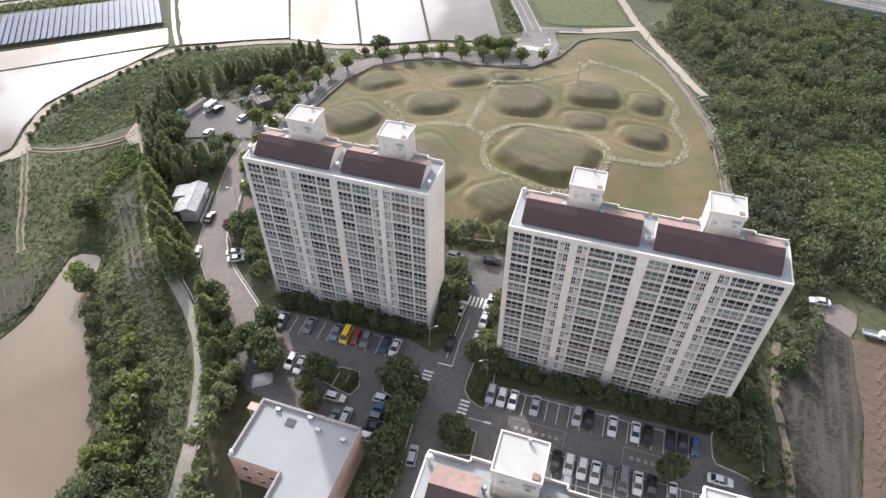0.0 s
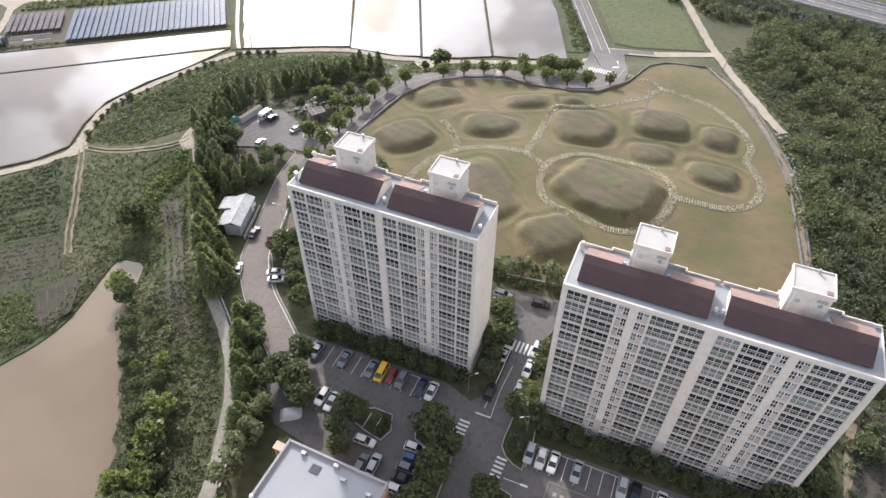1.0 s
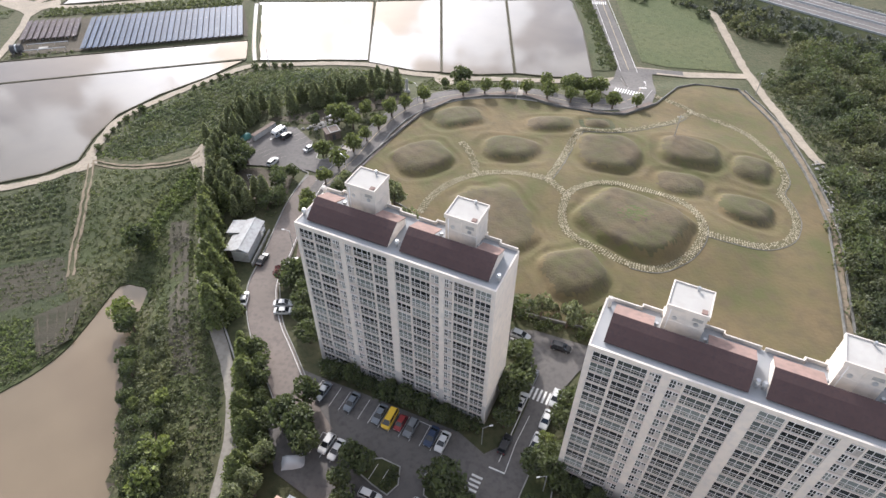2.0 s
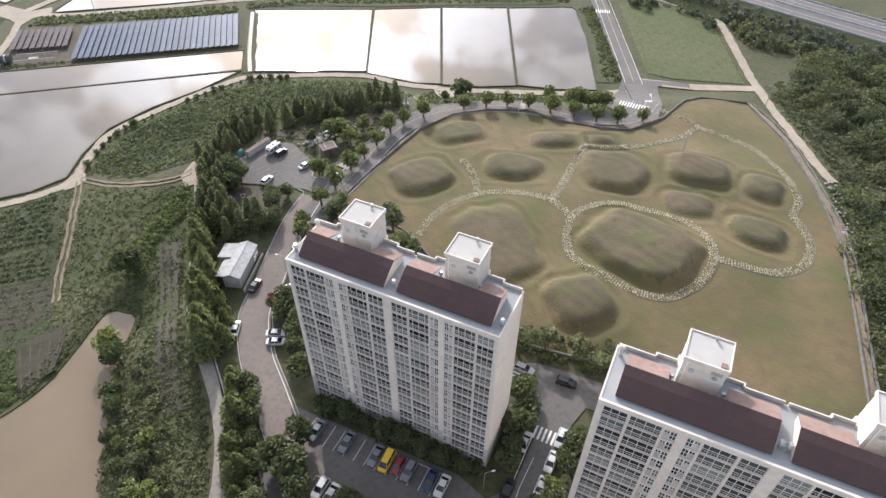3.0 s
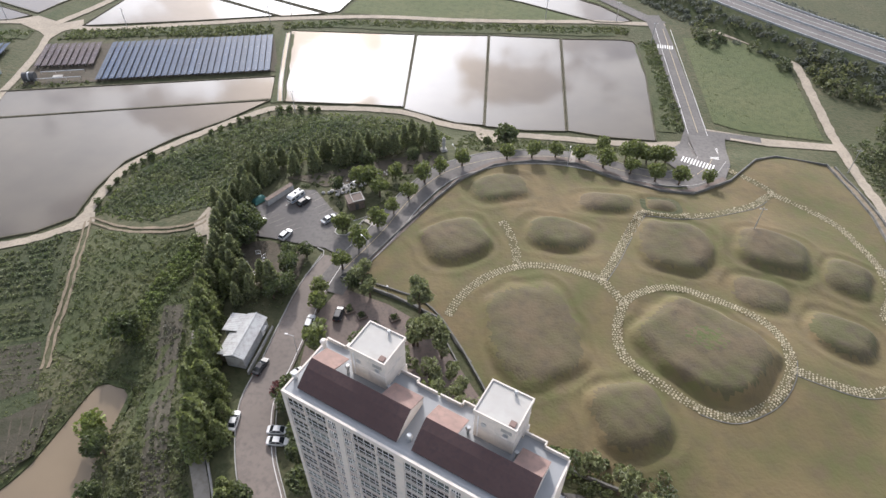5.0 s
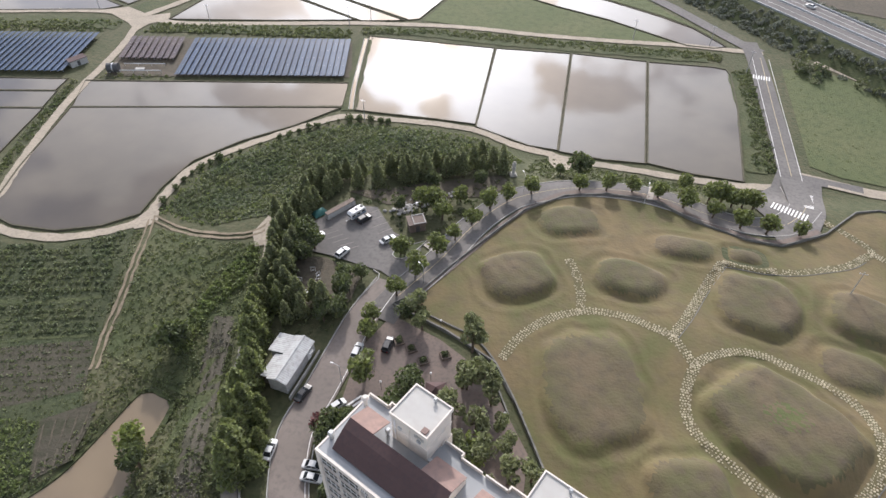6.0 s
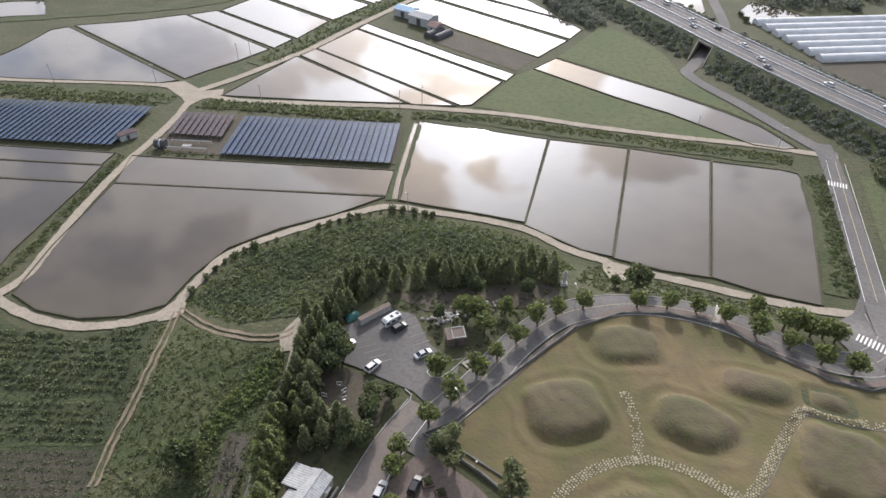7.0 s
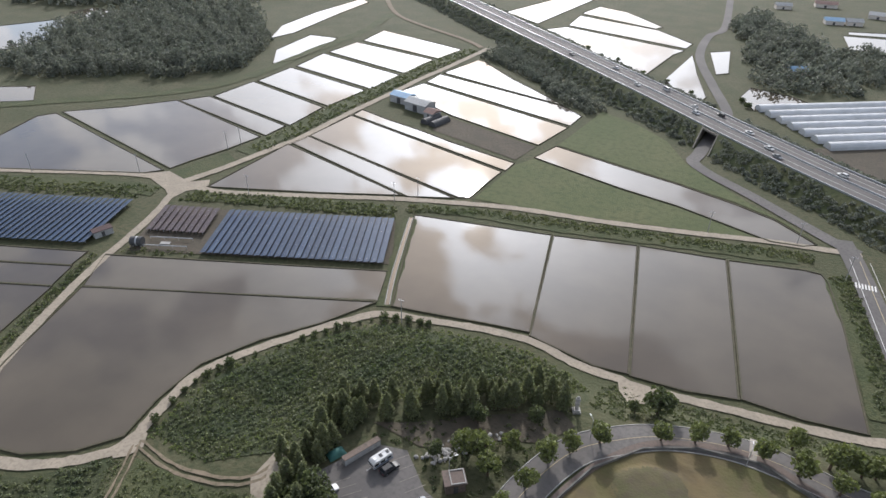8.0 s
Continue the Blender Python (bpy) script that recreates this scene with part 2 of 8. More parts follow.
M_carglass = material("car_window", (0.02, 0.023, 0.027), None, 0.06, spec=0.6)
M_bark = material("bark", (0.12, 0.09, 0.065), (0.08, 0.06, 0.045), 0.95, 1.5, bump=0.5, bump_scale=6)
M_rock = material("grey_rock", (0.32, 0.31, 0.29), (0.24, 0.23, 0.22), 0.9, 0.8, each=0.25)
M_shed = material("weathered_white_sheet", (0.40, 0.405, 0.40), (0.34, 0.34, 0.335), 0.75, 0.3, 1.0, (0.27, 0.265, 0.255), spec=0.15)
M_film = material("greenhouse_film", (0.5, 0.51, 0.52), (0.42, 0.43, 0.44), 0.5, 0.2, spec=0.3)
M_blue = material("blue_sheet_roof", (0.20, 0.33, 0.48), (0.26, 0.38, 0.5), 0.6, 0.3)
L_street = leaf_material("street_tree_leaves", (0.122, 0.146, 0.04), (0.15, 0.175, 0.05), 0.4, 0.3)
L_conifer = leaf_material("conifer_leaves", (0.138, 0.158, 0.068), (0.17, 0.188, 0.078), 0.35, 0.1)
L_dark = leaf_material("dark_broad_leaves", (0.066, 0.088, 0.030), (0.098, 0.116, 0.038), 0.4, 0.1)
L_lime = leaf_material("bright_leaves", (0.155, 0.19, 0.045), (0.185, 0.215, 0.055), 0.4, 0.3)
L_red = leaf_material("dark_red_leaves", (0.10, 0.035, 0.035), (0.13, 0.05, 0.045))
L_wood = leaf_material("woodland_leaves", (0.056, 0.074, 0.034), (0.13, 0.138, 0.057), 0.3, 0.05)
# haze put into the leaf colour: greyed and paler than the near leaves
L_far_hazed = leaf_material("hazed_far_wood_leaves", (0.115, 0.13, 0.10), (0.14, 0.15, 0.115), 0.3, 0.05)
L_weed = leaf_material("weed_leaves", (0.080, 0.102, 0.037), (0.124, 0.138, 0.053), 0.35, 0.06)
L_orchard = leaf_material("orchard_leaves", (0.082, 0.105, 0.047), (0.126, 0.142, 0.061), 0.45, 0.08)
L_poplar = leaf_material("row_tree_leaves", (0.128, 0.156, 0.05), (0.165, 0.188, 0.06), 0.35, 0.1)
L_pale = leaf_material("pale_crop_leaves", (0.165, 0.19, 0.105), (0.21, 0.23, 0.14), 0.35, 0.1)
L_bank = leaf_material("bright_bank_weeds", (0.115, 0.15, 0.045), (0.15, 0.18, 0.055), 0.35, 0.1)
M_hut = material("brown_hut_brick", (0.15, 0.115, 0.095), (0.11, 0.088, 0.075), 0.9, 0.8, 2.5, (0.19, 0.15, 0.125))
M_tarp = material("teal_tarpaulin", (0.05, 0.15, 0.13), (0.04, 0.12, 0.11), 0.6, 0.8)
L_cane = leaf_material("dry_grey_stalks", (0.15, 0.14, 0.11), (0.11, 0.11, 0.08), 0.4)

# ---------------------------------------------------------------- ground form
# gentle heights (x, y, z) of the site, by area
H_ESTATE = [(-20, 95, 6.5), (20, 70, 6.5), (50, 55, 6.5), (-40, 60, 6.5), (0, 120, 7), (0, 30, 6.5), (40, 20, 6.5), (-62, 150, 6), (-75, 190, 5), (-99, 182, 4), (-72, 119, 6), (-60, 80, 6)]
H_PARK = [(10, 174, 9.6), (50, 156, 10.5), (-17, 195, 7), (20, 207, 7.5), (-25, 164, 8), (45, 200, 8), (70, 180, 7), (70, 140, 9), (20, 140, 10), (-40, 175, 7), (60, 120, 9), (-28, 217, 5.5), (0, 230, 4.5), (30, 240, 3.5), (35, 261, 1), (86, 260, 1), (60, 230, 4)]
H_FIELDS = [(-107, 249, 0), (-63, 256, 0), (-33, 252, .5), (-4, 255, .3), (25, 256, 0), (-137, 178, .3), (-160, 165, .3), (-119, 134, 0), (-150, 130, 0), (-92, 124, .6), (-105, 90, .5), (-80, 70, 3), (-98, 150, 2.5), (-115, 200, .6), (-110, 225, .8), (-85, 225, 2.5), (-140, 90, .5), (-140, 50, .5), (-90, 40, 3), (-200, 200, 0), (-250, 150, 0), (-200, 80, 0)]
H_EAST = [(120, 200, 3), (150, 120, 5), (110, 60, 6), (200, 250, 1), (90, 90, 7), (80, 50, 6.5), (100, 300, 0), (200, 350, 0)]
KNOWN = np.array(H_ESTATE + H_PARK + H_FIELDS + H_EAST, float)
LOW = [(-1500, 150), (-190, 154), (-166, 155), (-154, 158), (-143, 165), (-136, 173), (-137, 185), (-139, 200), (-134, 212), (-124, 227), (-108, 244), (-94, 246), (-77, 250), (-61, 251), (-46, 248), (-29, 247), (6, 249), (33, 256), (60, 262), (100, 280), (1500, 280), (1500, 2500), (-1500, 2500)]


def inside(x, y, poly):
    x, y = np.asarray(x, float), np.asarray(y, float)
    c = np.zeros(x.shape, bool)
    for (ax, ay), (bx, by) in zip(poly, poly[1:] + poly[:1]):
        if ay != by:
            c ^= ((ay > y) != (by > y)) & (x < (bx - ax) * (y - ay) / (by - ay) + ax)
    return c


def away(x, y, line, closed=False):
    """Distance from a line of points."""
    x, y = np.asarray(x, float), np.asarray(y, float)
    d = np.full(x.shape, 1e9)
    for (ax, ay), (bx, by) in zip(line, line[1:] + (line[:1] if closed else [])):
        ux, uy = bx - ax, by - ay
        k = np.clip(((x - ax) * ux + (y - ay) * uy) / (ux * ux + uy * uy + 1e-9), 0, 1)
        d = np.minimum(d, np.hypot(x - ax - k * ux, y - ay - k * uy))
    return d


POND = [(-99, 125.8), (-94.1, 126.9), (-90, 125.3), (-88.2, 115.5), (-85.4, 106), (-82.5, 99), (-76.5, 86), (-71, 74), (-69.3, 66), (-73, 52), (-76, 35), (-110, 35), (-125, 60), (-116, 80), (-109.3, 91), (-104.8, 96.8), (-101.4, 104), (-100.3, 112)]


def height(x, y):
    x, y = np.asarray(x, float), np.asarray(y, float)
    n, d = np.zeros(x.shape), np.zeros(x.shape)
    for a, b, z in KNOWN:
        q = 1 / ((x - a) ** 2 + (y - b) ** 2 + 30) ** 1.5
        n, d = n + q * z, d + q
    z = n / d
    k = np.clip(away(x, y, LOW, True) / 14, 0, 1)
    z = np.where(inside(x, y, LOW), 0, z * k * k * (3 - 2 * k))
    far = np.clip((np.hypot(x + 20, y - 150) - 260) / 120, 0, 1)
    z = z * (1 - far)
    return z


def h1(x, y):
    return float(height(np.array([x]), np.array([y]))[0])


# mounds of the park: centre, half length, half width, turn, height
MOUNDS = [(32.0, 160.2, 14.8, 12.6, -33, 3.4), (-29.1, 184.0, 9.3, 8.9, 40, 2.5), (-2.5, 192.6, 9.2, 7.2, -3, 2.5), (-21.4, 210.3, 9.2, 7.0, 28, 1.8), (9.1, 210.0, 8.2, 5.2, 2, 1.7), (27.3, 194.7, 10.2, 10.4, 0, 2.4), (52.3, 198.7, 9.9, 8.4, -4, 2.3), (47.4, 181.7, 7.4, 6.1, -6, 1.5), (70.0, 193.8, 6.1, 7.1, -15, 2.1), (63.8, 172.4, 8.0, 7.2, -20, 2.5), (-5.3, 157.2, 11.2, 15.4, 21, 1.9), (16.5, 138.9, 8.2, 8.6, 23, 2.6), (24.5, 212.1, 4.3, 2.9, 10, 0.9)]


def mound_reach(x, y, mound):
    """0 at the middle of a mound, 1 along its foot: a rounded square."""
    cx, cy, a, b, turn, top = mound
    c, s = math.cos(radians(turn)), math.sin(radians(turn))
    u, v = ((x - cx) * c + (y - cy) * s) / a, (-(x - cx) * s + (y - cy) * c) / b
    return (np.abs(u) ** 3.1 + np.abs(v) ** 3.1) ** (1 / 3.1)


def mound_height(x, y):
    x, y = np.asarray(x, float), np.asarray(y, float)
    z = np.zeros(x.shape)
    uneven = .03 * np.sin(x * .61 + 1.1 * np.sin(y * .33)) + .03 * np.sin(y * .57 + .9 * np.sin(x * .41))
    for m in MOUNDS:
        r = mound_reach(x, y, m) + uneven
        run = 3.3 / min(m[2], m[3])
        k = np.clip((1.0 - r) / run, 0, 1)
        dome = np.clip(1.0 - r, 0, 1)
        z = np.maximum(z, m[5] * (.78 * (1 - (1 - k) ** 1.7) + .22 * dome ** .8))
        z = z - .5 * np.exp(-((r - 1.0 - .5 / m[3]) * m[3] / .7) ** 2) + .24 * np.exp(-((r - 1.0 - 2.2 / m[3]) * m[3] / .8) ** 2)          # ditch round the foot and its outer lip
    worn = np.sin(x * .93 + 1.7 * np.sin(y * .41)) * np.sin(y * 1.07 + 1.3 * np.sin(x * .37))          # trodden and slumped turf
    return z + worn * (.03 + .03 * np.clip(z, 0, 2))


# ---------------------------------------------------------------- builders
def mesh_of(name, verts, faces, mats):
    me = bpy.data.meshes.new(name)
    me.from_pydata([tuple(map(float, v)) for v in verts], [], faces)
    for m in (mats if isinstance(mats, (list, tuple)) else [mats]):
        me.materials.append(m)
    me.update()
    return me


def smooth(me, on=True):
    me.polygons.foreach_set("use_smooth", [on] * len(me.polygons))
    return me


def setting(name, me, label="", category=""):
    return tagged(new(name, me), label or name.replace("_", " "), category or "ground", kind="structure")


def part(name, bm, mat, parent, label=""):
    me = bm if isinstance(bm, bpy.types.Mesh) else bpy.data.meshes.new(name)
    if me is not bm:
        bm.to_mesh(me)
        bm.free()
        for m in (mat if isinstance(mat, (list, tuple)) else [mat]):
            me.materials.append(m)
    ob = new(name, me)
    ob.parent = parent
    if label:
        ob["label"] = label
    return ob


def thing(name, m, label, category, group=""):
    ob = new(name)
    ob.empty_display_size = 0.3
    ob.matrix_world = m
    return tagged(ob, label, category, group)


def box(bm, x0, x1, y0, y1, z0, z1, mat=0, taper=0.0):
    t = taper
    p = [(x0, y0, z0), (x1, y0, z0), (x1, y1, z0), (x0, y1, z0), (x0 + t, y0 + t, z1), (x1 - t, y0 + t, z1), (x1 - t, y1 - t, z1), (x0 + t, y1 - t, z1)]
    v = [bm.verts.new(q) for q in p]
    for f in ((3, 2, 1, 0), (4, 5, 6, 7), (0, 1, 5, 4), (1, 2, 6, 5), (2, 3, 7, 6), (3, 0, 4, 7)):
        bm.faces.new([v[i] for i in f]).material_index = mat
    return v


def boxed(*b):
    bm = bmesh.new()
    for q in b:
        box(bm, *q)
    return bm


def cylinder(bm, x, y, z0, z1, r0, r1=None, seg=10, mat=0):
    r1 = r0 if r1 is None else r1
    lo = [bm.verts.new((x + r0 * math.cos(2 * math.pi * i / seg), y + r0 * math.sin(2 * math.pi * i / seg), z0)) for i in range(seg)]
    hi = [bm.verts.new((x + r1 * math.cos(2 * math.pi * i / seg), y + r1 * math.sin(2 * math.pi * i / seg), z1)) for i in range(seg)]
    for i in range(seg):
        bm.faces.new((lo[i], lo[(i + 1) % seg], hi[(i + 1) % seg], hi[i])).material_index = mat
    bm.faces.new(hi).material_index = mat
    bm.faces.new(lo[::-1]).material_index = mat


def tube(bm, a, b, r, seg=6):
    a, b = Vector(a), Vector(b)
    m = Matrix.Translation(a) @ (b - a).to_track_quat("Z", "Y").to_matrix().to_4x4()
    n0 = len(bm.verts)
    cylinder(bm, 0, 0, 0, (b - a).length, r, r, seg)
    bm.verts.ensure_lookup_table()
    for v in bm.verts[n0:]:
        v.co = m @ v.co


def curve_points(pts, step=2.0, closed=False):
    """A smooth line through the points, at even steps."""
    p = [np.array(q, float) for q in pts]
    n = len(p)
    out = []
    for i in range(n if closed else n - 1):
        a, b, c, d = (p[(i - 1) % n], p[i], p[(i + 1) % n], p[(i + 2) % n]) if closed else (p[max(i - 1, 0)], p[i], p[i + 1], p[min(i + 2, n - 1)])
        k = max(1, int(np.linalg.norm(c - b) / step))
        for j in range(k):
            t = j / k
            out.append(0.5 * ((2 * b) + (c - a) * t + (2 * a - 5 * b + 4 * c - d) * t * t + (3 * b - a - 3 * c + d) * t ** 3))
    if not closed:
        out.append(p[-1])
    return np.array(out)


def sides(c, closed=False):
    t = np.roll(c, -1, 0) - np.roll(c, 1, 0)
    if not closed:
        t[0], t[-1] = c[1] - c[0], c[-1] - c[-2]
    t /= np.linalg.norm(t, axis=1)[:, None] + 1e-9
    return np.stack([-t[:, 1], t[:, 0]], 1)


def strip_mesh(name, pts, width, mat, lift=0.1, step=2.0, closed=False, straight=False, rough_edge=0.0, ground=None):
    """A flat band on the ground along a line."""
    c = np.array(pts, float) if straight else curve_points(pts, step, closed)
    n = sides(c, closed)
    w = np.full(len(c), width / 2.0)
    rng = np.random.RandomState(len(c) * 7 + int(width * 10))
    k = max(1, int(width / 2.5)) + 1
    cols = []
    for j in range(k + 1):
        s = -1 + 2 * j / k
        e = w + (rng.uniform(-rough_edge, rough_edge, len(c)) if j in (0, k) else 0)
        cols.append(c + n * (s * e)[:, None])
    verts, faces, m = [], [], len(c)
    for q in cols:
        z = (ground or height)(q[:, 0], q[:, 1]) + lift
        verts += [(a, b, h) for (a, b), h in zip(q, z)]
    for j in range(k):
        for i in range(m if closed else m - 1):
            i2 = (i + 1) % m
            faces.append((j * m + i, j * m + i2, (j + 1) * m + i2, (j + 1) * m + i)[::-1])
    return smooth(mesh_of(name, verts, faces, mat))


def ridge_mesh(name, pts, width, top, mat, step=2.0, closed=False, straight=False, base=-0.15, slope=0.25, ground=None, wobble=0.0):
    """A low kerb, bank or wall with sloped sides along a line, standing on the ground."""
    c = np.array(pts, float) if straight else curve_points(pts, step, closed)
    n = sides(c, closed)
    rng = np.random.RandomState(len(c))
    g = (ground or height)
    verts, faces, m = [], [], len(c)
    for s, up in ((-1, base), (-1 + slope, top), (1 - slope, top), (1, base)):
        q = c + n * (s * width / 2)
        z = g(q[:, 0], q[:, 1]) + up + (rng.uniform(-wobble, wobble, m) if up == top else 0)
        verts += [(a, b, h) for (a, b), h in zip(q, z)]
    for j in range(3):
        for i in range(m if closed else m - 1):
            i2 = (i + 1) % m
            faces.append((j * m + i, (j + 1) * m + i, (j + 1) * m + i2, j * m + i2)[::-1])
    if not closed:
        faces += [(0, m, 2 * m, 3 * m), (m - 1, 4 * m - 1, 3 * m - 1, 2 * m - 1)]
    return mesh_of(name, verts, faces, mat)


from mathutils.geometry import delaunay_2d_cdt


def drape_mesh(name, poly, mat, lift=0.08, step=3.0, ground=None, curved=False):
    """A patch of ground with an exact outline, laid over the heights."""
    edge = curve_points(poly, step, True) if curved else np.concatenate([np.array(a) + (np.array(b) - np.array(a)) * np.linspace(0, 1, max(1, int(math.dist(a, b) / step)), endpoint=False)[:, None] for a, b in zip(poly, poly[1:] + poly[:1])])
    e = [tuple(q) for q in edge]
    x0, y0 = edge.min(0)
    x1, y1 = edge.max(0)
    gx, gy = np.meshgrid(np.arange(x0 + step / 2, x1, step), np.arange(y0 + step / 2, y1, step))
    gx, gy = gx.ravel(), gy.ravel()
    keep = inside(gx, gy, e)
    keep[keep] &= away(gx[keep], gy[keep], e, True) > step * 0.35
    pts = [Vector(q) for q in e] + [Vector(q) for q in zip(gx[keep], gy[keep])]
    n = len(e)
    vs, _, fs, *_ = delaunay_2d_cdt(pts, [(i, (i + 1) % n) for i in range(n)], [], 1, 1e-5)
    xy = np.array([tuple(v) for v in vs])
    z = (ground or height)(xy[:, 0], xy[:, 1]) + lift
    return smooth(mesh_of(name, [(a, b, h) for (a, b), h in zip(xy, z)], [tuple(f) for f in fs], mat))

# ---------------------------------------------------------------- ground sheet
def spaced(lo, a, b, hi, fine):
    mid = list(np.arange(a, b + fine, fine))
    left, right, d = [], [], fine
    q = a
    while q > lo:
        d *= 1.18
        q -= d
        left.append(max(q, lo))
    q, d = mid[-1], fine
    while q < hi:
        d *= 1.18
        q += d
        right.append(min(q, hi))
    return np.array(left[::-1] + mid + right)


gxs, gys = spaced(-2600, -250, 170, 2600, 2.5), spaced(-900, 0, 300, 3600, 2.5)
GX, GY = np.meshgrid(gxs, gys)
GZ = height(GX.ravel(), GY.ravel()) - 0.12
bed = inside(GX.ravel(), GY.ravel(), POND)
GZ = np.where(bed, -0.6, GZ)
nx = len(gxs)
faces = [(j * nx + i, j * nx + i + 1, (j + 1) * nx + i + 1, (j + 1) * nx + i) for j in range(len(gys) - 1) for i in range(nx - 1)]
setting("ground", smooth(mesh_of("ground", np.stack([GX.ravel(), GY.ravel(), GZ], 1), faces, M_ground)), "weedy green and brown ground round fields and houses", "ground")

# park lawn with its mounds
PARK = [(-54.5, 165), (-49.7, 171), (-46, 181), (-42.3, 191), (-38.5, 201), (-34.4, 210.8), (-25, 221.5), (-13.6, 228), (-0.1, 229.6), (11.9, 224), (24.5, 220), (34.1, 221.8), (46.1, 233), (55, 247), (62, 251.5), (78, 252), (84, 225), (85.8, 195), (85.2, 170), (79.2, 141), (74, 112), (60, 108), (40, 113), (22, 122), (0, 127), (-9, 134), (-14, 141), (-19.6, 148.5), (-26.1, 156), (-39.1, 161)]


def park_ground(x, y):
    edge = np.clip(away(x, y, PARK, True) / 4, 0, 1)
    return height(x, y) + mound_height(x, y) * edge


lawn = drape_mesh("park_lawn", PARK, M_lawn, 0.06, 0.85, park_ground)
lawn.materials.append(M_mound)
lawn.materials.append(M_fresh)
lawn_at = np.array([f.center[:2] for f in lawn.polygons])
ragged = .05 * np.sin(lawn_at[:, 0] * 1.3) * np.sin(lawn_at[:, 1] * 1.1) + .03 * np.sin(lawn_at[:, 0] * 3.1 + lawn_at[:, 1] * 2.7)
rough_turf = np.zeros(len(lawn_at), np.int32)
for m in MOUNDS:
    rough_turf[mound_reach(lawn_at[:, 0], lawn_at[:, 1], m) + ragged < .86] = 1
tuft = np.random.RandomState(5).uniform(size=len(lawn_at)) > .25 + np.hypot((lawn_at[:, 0] - 32.6) / 5.2, (lawn_at[:, 1] - 161) / 4.2) ** 2 * .75
rough_turf[tuft & (rough_turf == 1)] = 2          # fresh grass on the large mound
lawn.polygons.foreach_set("material_index", rough_turf)
setting("park_lawn", lawn, "dry olive lawn with low grassed burial mounds", "lawn")
setting("park_edge", ridge_mesh("park_edge", PARK, 0.5, 0.75, M_edge, 2, True, True, ground=height), "low dark stone edging round the lawn", "edging")

